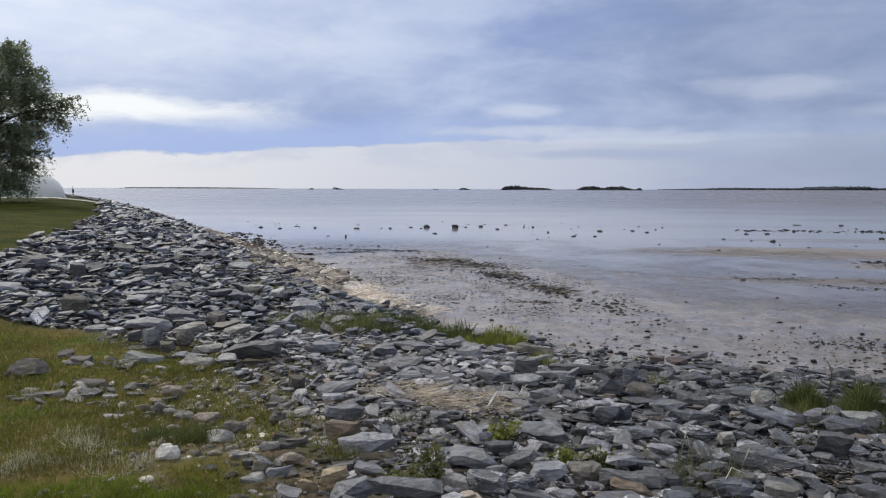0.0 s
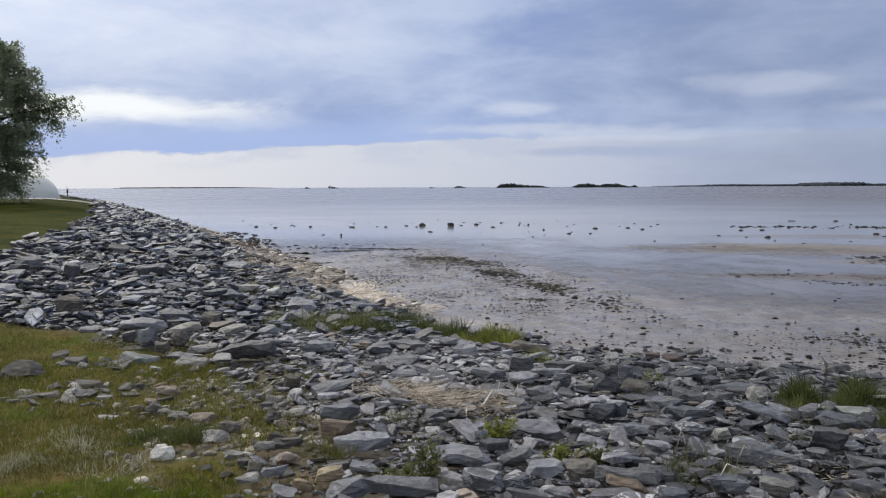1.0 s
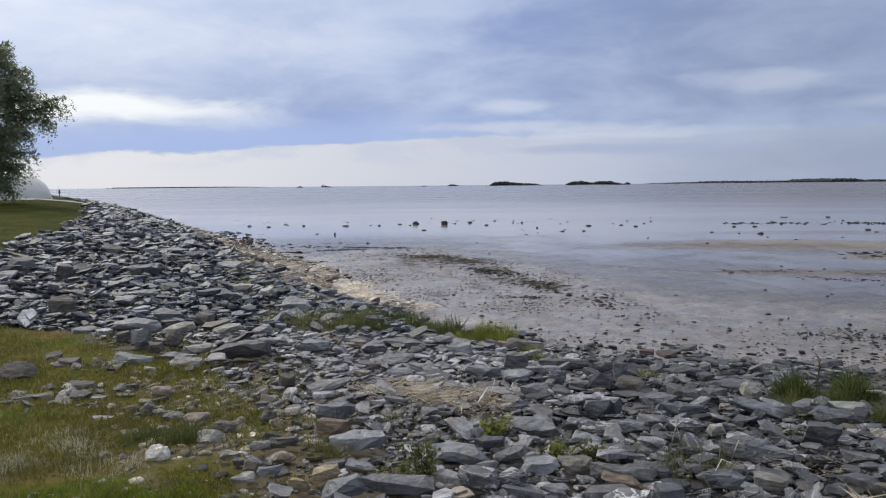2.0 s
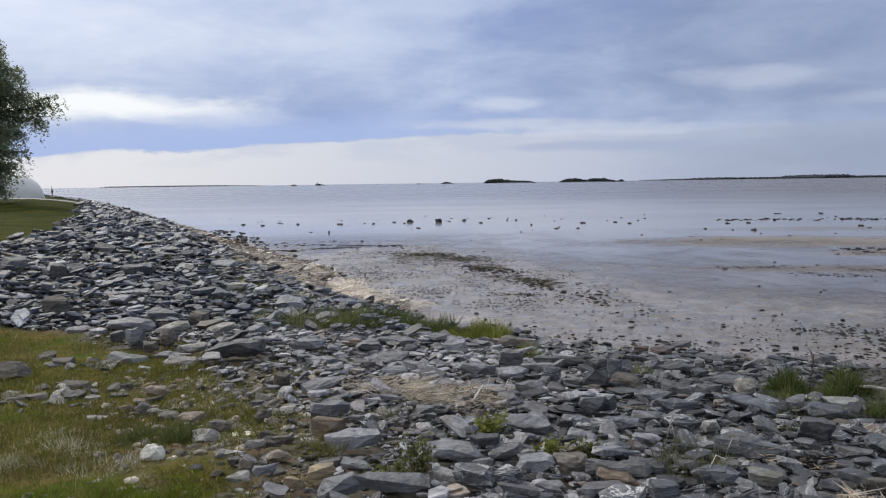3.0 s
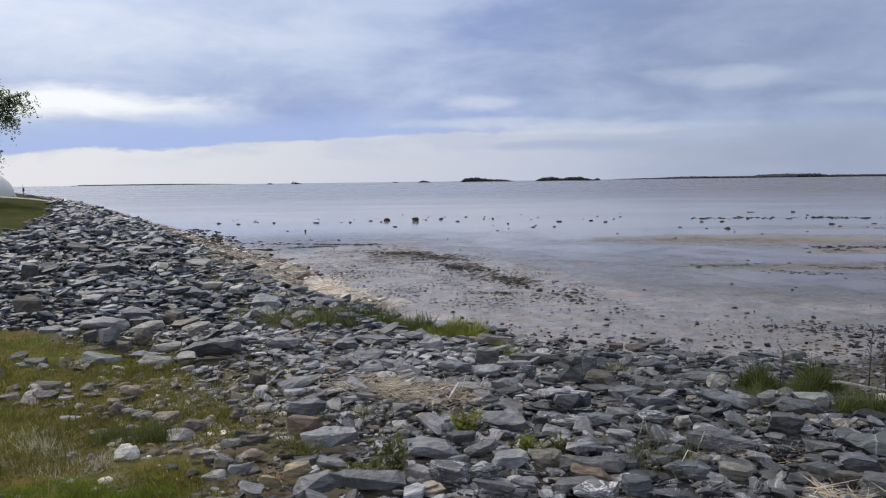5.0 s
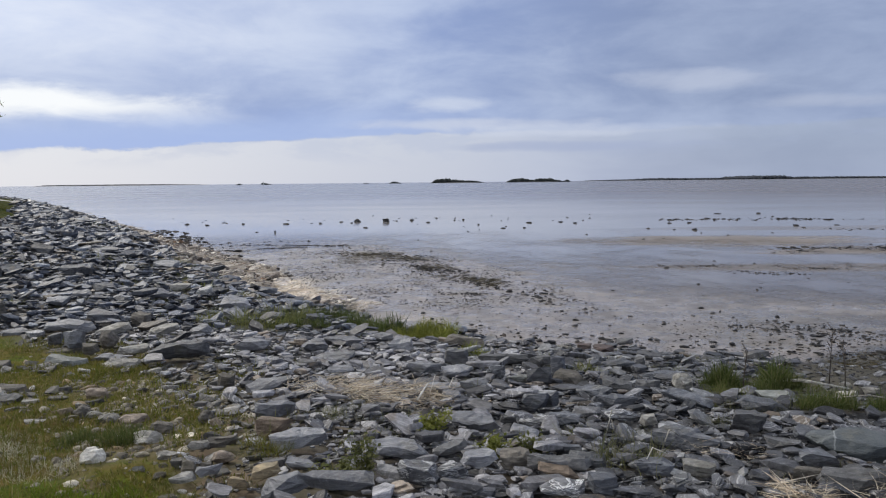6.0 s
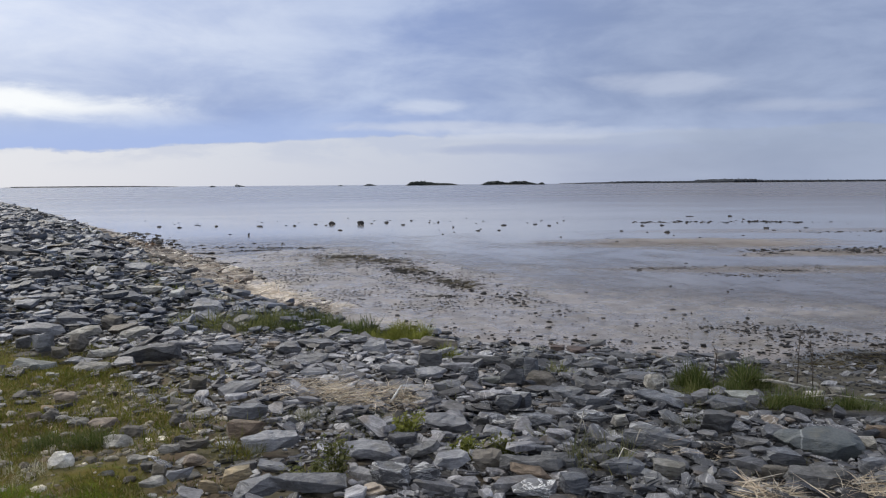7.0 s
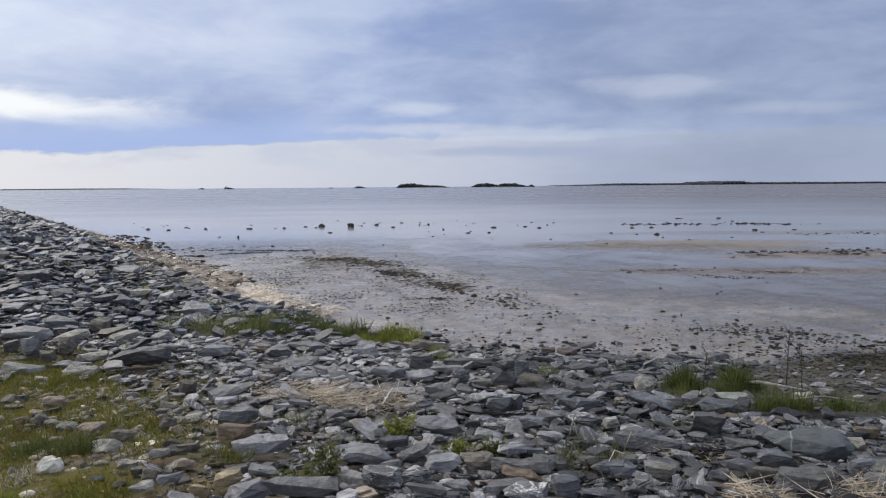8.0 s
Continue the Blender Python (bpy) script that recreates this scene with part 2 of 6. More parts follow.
def leafy(name, tones, rough=0.6, through_light=0.35, gloss=0.25):
    """Blades and leaves: the colour varies from blade to blade and with large soft patches."""
    m, tree, bsdf, nd, link, mth, mix, smooth, ntex, comb = material(name)
    pick = nd("ShaderNodeNewGeometry").outputs["Random Per Island"]
    vec = nd("ShaderNodeNewGeometry").outputs["Position"]
    ramp = nd("ShaderNodeValToRGB")
    for k, colour in enumerate(tones):
        e = ramp.color_ramp.elements[k] if k < 2 else ramp.color_ramp.elements.new(0.9)
        e.position, e.color = k / (len(tones) - 1), (*colour, 1)
    link(pick, ramp.inputs[0])
    soft = ntex(vec, 1.7, 3.0, 0.6)
    colour = mix(1.0, ramp.outputs[0], comb(*[smooth(soft, 0.3, 0.7, 0.75, 1.25)] * 3), "MULTIPLY")
    link(colour, bsdf.inputs["Base Color"])
    bsdf.inputs["Roughness"].default_value = rough
    bsdf.inputs["Specular IOR Level"].default_value = gloss
    if through_light:
        clear = nd("ShaderNodeBsdfTranslucent")
        link(colour, clear.inputs[0])
        both = nd("ShaderNodeMixShader", in_0=through_light)
        link(bsdf.outputs[0], both.inputs[1])
        link(clear.outputs[0], both.inputs[2])
        link(both.outputs[0], tree.nodes["Material Output"].inputs[0])
    return m


turf_blades = leafy("turf_blades", ((0.086, 0.114, 0.018), (0.175, 0.150, 0.040), (0.110, 0.140, 0.019), (0.31, 0.26, 0.135)), 0.6, 0.55)
fresh_blades = leafy("fresh_blades", ((0.085, 0.145, 0.008), (0.125, 0.19, 0.012), (0.17, 0.215, 0.03)), 0.6, 0.5)
green_blades = leafy("green_blades", ((0.052, 0.080, 0.020), (0.085, 0.115, 0.030), (0.17, 0.175, 0.075)), 0.6, 0.45)
bright_leaves = leafy("bright_leaves", ((0.165, 0.195, 0.038), (0.25, 0.275, 0.06), (0.36, 0.36, 0.10)), 0.6, 0.5)
herb_leaves = leafy("herb_leaves", ((0.12, 0.14, 0.042), (0.17, 0.185, 0.062), (0.24, 0.24, 0.10)), 0.6, 0.5)
dull_blades = leafy("dull_blades", ((0.095, 0.108, 0.048), (0.150, 0.155, 0.078), (0.25, 0.235, 0.14)), 0.7, 0.4)
dry_blades = leafy("dry_blades", ((0.50, 0.48, 0.36), (0.62, 0.60, 0.48), (0.40, 0.38, 0.24)), 0.7, 0.2)
straw = leafy("straw", ((0.52, 0.44, 0.33), (0.68, 0.60, 0.47), (0.38, 0.29, 0.20), (0.80, 0.74, 0.62)), 0.7, 0.1)
birch_leaves = leafy("birch_leaves", ((0.205, 0.245, 0.155), (0.27, 0.31, 0.195), (0.33, 0.36, 0.235)), 0.45, 0.6, 0.45)
lawn_blades = leafy("lawn_blades", ((0.048, 0.064, 0.006), (0.072, 0.077, 0.010), (0.098, 0.088, 0.018)), 0.9, 0.4, 0.03)
# distance haze put into the foliage colour: greyed, and bluer on the far coast
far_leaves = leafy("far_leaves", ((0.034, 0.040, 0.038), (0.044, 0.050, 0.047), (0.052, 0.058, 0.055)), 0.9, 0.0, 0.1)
hazed_coast_leaves = leafy("hazed_coast_leaves", ((0.050, 0.056, 0.068), (0.058, 0.064, 0.076), (0.064, 0.071, 0.083)), 0.9, 0.0, 0.1)
bleached_wood = plain_stone("bleached_wood", (0.62, 0.60, 0.55), (0.45, 0.42, 0.37), 0.75, 14.0)
white_wood = plain_stone("white_driftwood", (0.92, 0.90, 0.86), (0.84, 0.81, 0.75), 0.75, 5.0, 0.0, 0.05)
bark = plain_stone("birch_bark", (0.40, 0.38, 0.35), (0.10, 0.09, 0.08), 0.8, 5.0)
twig_bark = plain_stone("twig_bark", (0.07, 0.055, 0.045), (0.11, 0.09, 0.075), 0.8, 8.0)

# ---- the lie of the land ----
WATER = -0.72
SHORE = [(400, -260), (90, -25), (30, 3.5), (12, 8.0), (6.8, 9.1), (4.7, 9.7), (2.7, 10.5), (1.0, 12.0), (-1.0, 15.1), (-3.4, 21.6),
         (-6.3, 28.1), (-11.7, 40.0), (-26.4, 72.5), (-83, 185), (-158, 300), (-600, 700), (-3000, 900)]
TURF_EDGE = [(-30, 12.0), (-9, 10.2), (-5.2, 9.45), (-4.0, 8.95), (-3.1, 8.2), (-2.1, 7.2), (-1.55, 6.2), (-1.2, 5.3), (-0.95, 4.1), (-0.8, 2.5), (-0.5, -3.0), (3.0, -30.0)]


def side_distance(x, y, line):
    """Signed distance from a polyline, positive on its left."""
    best, sign = np.full(np.shape(x), 1e9), np.ones(np.shape(x))
    for (ax, ay), (bx, by) in zip(line[:-1], line[1:]):
        ux, uy = bx - ax, by - ay
        k = np.clip(((x - ax) * ux + (y - ay) * uy) / (ux * ux + uy * uy), 0, 1)
        ox, oy = x - ax - k * ux, y - ay - k * uy
        d = np.hypot(ox, oy)
        cross = ux * (y - ay) - uy * (x - ax)
        near = d < best - 1e-9
        best, sign = np.where(near, d, best), np.where(near, np.sign(cross), sign)
    return best * sign


def value_noise(x, y, seed=0):
    xi, yi = np.floor(x).astype(np.int64), np.floor(y).astype(np.int64)
    fx, fy = x - xi, y - yi
    fx, fy = fx * fx * (3 - 2 * fx), fy * fy * (3 - 2 * fy)

    def lattice(a, b):
        n = (a * 374761393 + b * 668265263 + seed * 144665) & 0xFFFFFFFF
        n = ((n ^ (n >> 13)) * 1274126177) & 0xFFFFFFFF
        return ((n ^ (n >> 16)) & 0xFFFF) / 65535.0

    return (lattice(xi, yi) * (1 - fx) + lattice(xi + 1, yi) * fx) * (1 - fy) + (lattice(xi, yi + 1) * (1 - fx) + lattice(xi + 1, yi + 1) * fx) * fy


def fractal(x, y, seed=0, octaves=4):
    total, size = 0, 0
    for k in range(octaves):
        total, size = total + value_noise(x * 2**k, y * 2**k, seed + k) * 0.5**k, size + 0.5**k
    return total / size


def inland(x, y):
    """Metres from the shoreline, positive on land, with a ragged edge."""
    return side_distance(x, y, SHORE)


def hump(x, y, cx, cy, rx, ry, turn=0.0):
    c, s = math.cos(radians(turn)), math.sin(radians(turn))
    u, v = ((x - cx) * c + (y - cy) * s) / rx, (-(x - cx) * s + (y - cy) * c) / ry
    return np.exp(-(u * u + v * v))


def height(x, y):
    x, y = np.asarray(x, float), np.asarray(y, float)
    s = inland(x, y)
    top = np.interp(y, (-60, 6.5, 9.5, 16, 30, 45, 75, 110, 220), (0.05, 0.0, 0.04, 0.5, 0.66, 0.98, 0.72, 0.50, 0.1))
    u = np.clip(s / 7.3, 0, 1)
    land = -0.70 + (top + 0.70) * (1 - (1 - u) ** 1.7) + (fractal(x * 1.3, y * 1.3, 5) - 0.5) * 0.10 * np.clip(s / 2, 0, 1)
    # wet flats: just under the water, with low bars of mud and silt that break the surface
    flat = WATER - 0.030 - 0.0022 * np.clip(-s - 6, 0, 400)
    flat = np.maximum(flat, WATER - 1.2)
    bars = 0.080 * hump(x, y, 0.2, 20.5, 3.0, 8.0, 10) + 0.050 * hump(x, y, 4.2, 13.2, 5.0, 2.6, -14)
    bars = bars + 0.06 * hump(x, y, 9.5, 9.6, 3.0, 1.2, -20) + 0.05 * np.exp(-((s / 1.5) ** 2))
    bars = bars + 0.028 * hump(x, y, 12.5, 28.8, 5.0, 2.0, -10) + 0.055 * hump(x, y, 19.0, 24.2, 4.5, 1.4, -6)
    bars = bars + 0.020 * hump(x, y, 11.5, 20.0, 6.0, 0.8, -12)
    flat = flat + bars + ((fractal(x * 0.8, y * 0.45, 11) - 0.5) * 0.050 + (fractal(x * 3.0, y * 1.6, 13, 3) - 0.5) * 0.030) * np.clip((40 + s) / 25, 0.2, 1)
    k = np.clip((s + 0.6) / 1.2, 0, 1)
    return flat * (1 - k) + land * k


def peat_and_dim(x, y):
    """An open patch of olive-brown mud in front of the low bank, and the dimmed flat beyond it."""
    k = 2.1 * hump(x, y, 5.5, 7.9, 2.6, 1.1, 46) + (fractal(x * 1.4, y * 1.4, 77) - 0.5) * 0.9
    # farther flat darkened in colour, standing in for its weaker sky reflection
    wet = 0.5 * hump(x, y, 7.8, 11.8, 5.0, 3.0, -8) * np.clip(fractal(x * 0.8, y * 0.8, 78) * 1.6, 0, 1)
    return np.clip(np.maximum((k - 0.45) / 0.35, wet), 0, 1)


def scree(x, y):
    """Bare stony soil where the turf thins out towards the slates."""
    d = -side_distance(x, y, TURF_EDGE)
    return np.exp(-(((d - 0.25) / 0.5) ** 2)) * np.clip((fractal(x * 1.8, y * 1.8, 55) - 0.40) * 8, 0, 1) * np.clip((7.2 - y) / 0.5, 0, 1)


def turf(x, y):
    """How far a place is turf: the low meadow by the feet, and the lawn behind the crest of the stones."""
    near = -side_distance(x, y, TURF_EDGE)
    ragged = (fractal(x * 1.1, y * 1.1, 21) - 0.5) * 1.1
    low = np.clip((near + ragged * 0.7) / 0.35 + 0.5, 0, 1)
    s = inland(x, y)
    crest = np.interp(y, (9, 15, 19, 30, 45, 200), (7.0, 6.5, 6.1, 5.0, 4.2, 3.2))
    up = np.clip((s - crest + ragged * 0.9) / 0.5 + 0.5, 0, 1) * np.clip((y - 11.0) / 2.0, 0, 1)
    return np.maximum(low, up)


# ---- building helpers ----


def part(name, bm, mat, parent=None, label="", smooth_faces=False):
    me = bpy.data.meshes.new(name)
    bm.to_mesh(me)
    bm.free()
    me.materials.append(mat)
    if smooth_faces:
        me.polygons.foreach_set("use_smooth", [True] * len(me.polygons))
    ob = new(name, me)
    ob.parent = parent
    return tagged(ob, label)


def mesh_object(name, verts, loops, totals, mat, parent=None, smooth_faces=False):
    me = bpy.data.meshes.new(name)
    me.vertices.add(len(verts))
    me.vertices.foreach_set("co", np.ascontiguousarray(verts, np.float32).ravel())
    me.loops.add(len(loops))
    me.loops.foreach_set("vertex_index", np.ascontiguousarray(loops, np.int32))
    me.polygons.add(len(totals))
    starts = np.concatenate(([0], np.cumsum(totals)[:-1]))
    me.polygons.foreach_set("loop_start", starts.astype(np.int32))
    me.polygons.foreach_set("use_smooth", np.full(len(totals), smooth_faces))
    me.update(calc_edges=True)
    me.materials.append(mat)
    ob = new(name, me)
    ob.parent = parent
    return ob


def bulk(name, variants, which, turns, places, mat, parent=None, smooth_faces=False):
    """One mesh out of many small shapes: which variant, its 3 x 3 turn and scale, and its place."""
    verts, loops, totals, count = [], [], [], 0
    which, turns, places = np.asarray(which), np.asarray(turns, float), np.asarray(places, float)
    for k, (shape, faces) in enumerate(variants):
        rows = np.nonzero(which == k)[0]
        if not len(rows):
            continue
        v = np.einsum("kij,nj->kni", turns[rows], shape) + places[rows][:, None]
        flat = np.array([i for face in faces for i in face])
        sizes = np.array([len(face) for face in faces])
        loops.append((flat[None] + (count + np.arange(len(rows)) * len(shape))[:, None]).ravel())
        totals.append(np.tile(sizes, len(rows)))
        verts.append(v.reshape(-1, 3))
        count += len(rows) * len(shape)
    return mesh_object(name, np.concatenate(verts), np.concatenate(loops), np.concatenate(totals), mat, parent, smooth_faces)


def turned(yaw, tip, tip_way, sx, sy, sz):
    """Rows of 3 x 3: scale, turn about z by yaw, then tip by an angle about a level axis."""
    n = len(yaw)
    c, s, zero, one = np.cos(yaw), np.sin(yaw), np.zeros(n), np.ones(n)
    spin = np.stack([np.stack([c, -s, zero], -1), np.stack([s, c, zero], -1), np.stack([zero, zero, one], -1)], 1)
    kx, ky, ct, st = np.cos(tip_way), np.sin(tip_way), np.cos(tip), np.sin(tip)
    lean = np.stack([np.stack([ct + kx * kx * (1 - ct), kx * ky * (1 - ct), ky * st], -1),
                     np.stack([kx * ky * (1 - ct), ct + ky * ky * (1 - ct), -kx * st], -1),
                     np.stack([-ky * st, kx * st, ct], -1)], 1)
    scale = np.stack([sx, sy, sz], -1)
    return lean @ (spin * scale[:, None, :])


rng = np.random.default_rng(7)


def slab_shape(sides=7, wedge=0.22, stepped=False):
    """A split piece of slate, one unit across: ragged outline, broken sides, a flat cleft top, perhaps with a second layer."""
    a = (np.arange(sides) + rng.uniform(-0.40, 0.40, sides)) * 2 * np.pi / sides
    r = rng.uniform(0.34, 0.60, sides)
    ring = np.stack([np.cos(a) * r, np.sin(a) * r], -1)
    tilt = rng.normal(0, wedge, 2)
    top = 0.05 if stepped else 0.5
    low = np.c_[ring * rng.uniform(0.75, 1.0, (sides, 1)), np.full(sides, -0.5)]
    mid = np.c_[ring * rng.uniform(0.92, 1.06, (sides, 1)), top - 0.16 + ring @ tilt + rng.uniform(-0.26, 0.08, sides)]
    cap = np.c_[ring * rng.uniform(0.86, 1.0, (sides, 1)), top + ring @ tilt + rng.uniform(-0.10, 0.06, sides)]
    peak = np.array([[*rng.uniform(-0.12, 0.12, 2), top + rng.uniform(-0.06, 0.14)]])
    verts = [low, mid, cap]
    faces = []
    for k in range(sides):
        n = (k + 1) % sides
        faces += [(k, n, sides + n, sides + k), (sides + k, sides + n, 2 * sides + n, 2 * sides + k)]
    if stepped:
        share, w = rng.uniform(0.62, 0.88), rng.uniform(0, 6.28)
        shift = np.array((math.cos(w), math.sin(w))) * (1 - share) * 0.46
        base = np.c_[ring * share * rng.uniform(0.86, 1.04, (sides, 1)) + shift, top - 0.05 + ring @ tilt]
        upper = np.c_[base[:, :2] * rng.uniform(0.9, 0.99, (sides, 1)), 0.5 + base[:, :2] @ tilt]
        verts += [base, upper]
        faces.append(tuple(range(4 * sides, 5 * sides)))
        faces.append(tuple(range(2 * sides, 3 * sides)))
        faces += [(3 * sides + k, 3 * sides + (k + 1) % sides, 4 * sides + (k + 1) % sides, 4 * sides + k) for k in range(sides)]
    else:
        verts.append(peak)
        faces += [(2 * sides + k, 2 * sides + (k + 1) % sides, 3 * sides) for k in range(sides)]
    return np.concatenate(verts), faces


def hull_block(w, d, h):
    """The hull of a broken top face, a ragged girdle and a foot: an angular block or plate of that size."""
    pts = []
    turn, square = rng.uniform(0, 6.28), rng.uniform(0.2, 0.9)
    slope = rng.normal(0, 0.18, 2)
    for count, lo, hi, z0, z1 in ((int(rng.integers(4, 7)), 0.66, 1.0, 0.44, 0.5), (int(rng.integers(3, 6)), 0.85, 1.08, -0.3, 0.3), (int(rng.integers(4, 6)), 0.6, 1.0, -0.5, -0.35)):
        a = turn + (np.arange(count) + rng.uniform(-0.42, 0.42, count)) * 2 * np.pi / count
        r = rng.uniform(lo, hi, count) * np.maximum(np.abs(np.cos(a)), np.abs(np.sin(a))) ** -square
        for px, py, pz in zip(np.cos(a) * r, np.sin(a) * r, rng.uniform(z0, z1, count)):
            pts.append((px, py, pz + (px * slope[0] + py * slope[1]) * (0.5 if z0 > 0.4 else 0.15)))
    pts = np.array(pts)
    pts -= (pts.max(0) + pts.min(0)) / 2
    pts *= np.array((w, d, h)) / np.ptp(pts, axis=0)
    bm = bmesh.new()
    for q in pts:
        bm.verts.new(q)
    bmesh.ops.convex_hull(bm, input=bm.verts[:])
    bmesh.ops.dissolve_limit(bm, angle_limit=radians(4), verts=bm.verts[:], edges=bm.edges[:])
    bmesh.ops.delete(bm, geom=[v for v in bm.verts if not v.link_faces], context="VERTS")
    bmesh.ops.recalc_face_normals(bm, faces=bm.faces[:])
    return bm


def shard_shape():
    bm = hull_block(1.0, 1.0, 1.0)
    bm.verts.ensure_lookup_table()
    bm.verts.index_update()
    shape = np.array([v.co[:] for v in bm.verts]), [tuple(v.index for v in f.verts) for f in bm.faces]
    bm.free()
    return shape


def cobble_shape(level=2, rough=0.16):
    bm = bmesh.new()
    bmesh.ops.create_icosphere(bm, subdivisions=level, radius=0.5)
    off = Vector(rng.uniform(-50, 50, 3))
    for v in bm.verts:
        v.co *= 1 + rough * 1.6 * noise.noise(v.co * 2.2 + off) + rough * 0.8 * noise.noise(v.co * 5 + off)
    for _ in range(7):  # flats where the stone has broken
        n = Vector(rng.normal(0, 1, 3)).normalized()
        cut = rng.uniform(0.30, 0.44)
        for v in bm.verts:
            v.co -= n * max(0.0, v.co.dot(n) - cut)
    bm.verts.ensure_lookup_table()
    shape = np.array([v.co[:] for v in bm.verts]), [tuple(v.index for v in f.verts) for f in bm.faces]
    bm.free()
    return shape


def blade_shape(bend, width, joints=2):
    """A blade one unit long that grows along z and bends towards x."""
    v, faces = [], []
    for k in range(joints + 1):
        t = k / (joints + 1)
        w = width * (1 - 0.55 * t)
        v += [(bend * t * t, -w, t * (1 - 0.25 * bend * t)), (bend * t * t, w, t * (1 - 0.25 * bend * t))]
        if k:
            faces.append((2 * k - 2, 2 * k - 1, 2 * k + 1, 2 * k))
    v.append((bend, 0, 1 - 0.25 * bend))
    faces.append((2 * joints, 2 * joints + 1, 2 * joints + 2))
    return np.array(v, float), faces


SLABS = [shard_shape() for _ in range(34)] + [slab_shape(int(rng.integers(5, 8)), 0.3) for _ in range(6)] + [slab_shape(int(rng.integers(5, 7)), 0.15, True) for _ in range(6)]
COBBLES = [cobble_shape(2, 0.18) for _ in range(10)]
PEBBLES = [cobble_shape(1, 0.2) for _ in range(12)]
BLADES = [blade_shape(b, 0.035) for b in (0.1, 0.25, 0.45, 0.7)]
LEAF = [(np.array([(0, 0, 0), (0.5, -0.28, 0.06), (1, 0, 0), (0.5, 0.28, 0.06)], float), [(0, 1, 2, 3)]),
        (np.array([(0, 0, 0), (0.4, -0.2, -0.05), (1, 0.05, -0.1), (0.45, 0.24, 0.04)], float), [(0, 1, 2, 3)])]


def stone_bed(xs, ys, sizes, flat=(0.12, 0.36), tip=0.28, sink=0.10, pile=0.10):
    """Turns and places for slabs that lie on the ground, the larger ones on top of the small stuff."""
    n = len(xs)
    thick = np.maximum(sizes * rng.uniform(*flat, n), 0.012)
    lean = np.minimum(np.abs(rng.normal(0, tip, n)), np.where(sizes > 0.12, 0.40, 1.0))
    turns = turned(rng.uniform(0, 2 * np.pi, n), lean, rng.uniform(0, 2 * np.pi, n), sizes * rng.uniform(0.9, 1.5, n), sizes * rng.uniform(0.55, 1.0, n), thick)
    ride = np.clip(sizes / 0.26, 0.25, 1.0) * rng.uniform(0.15, 1, n)
    zs = height(xs, ys) + thick * (0.5 - sink) + ride * pile
    return turns, np.stack([xs, ys, zs], -1)


LIBRARY = {}


def shared_mesh(kind, k, mat):
    key = (kind, k, mat.name)
    if key not in LIBRARY:
        shape, faces = (SLABS if kind == "slab" else COBBLES)[k]
        me = bpy.data.meshes.new(kind)
        me.from_pydata([tuple(v) for v in shape], [], faces)
        me.materials.append(mat)
        LIBRARY[key] = me
    return LIBRARY[key]


def single_stone(name, kind, k, turn, place, mat, parent=None):
    ob = new(name, shared_mesh(kind, k, mat))
    m = Matrix([list(map(float, row)) for row in turn]).to_4x4()
    m.translation = [float(v) for v in place]
    ob.parent = parent
    ob.matrix_basis = m
    return ob


def empty(name, place=(0, 0, 0)):
    ob = new(name)
    ob.location = place
    return ob


# ---- ground and water ----


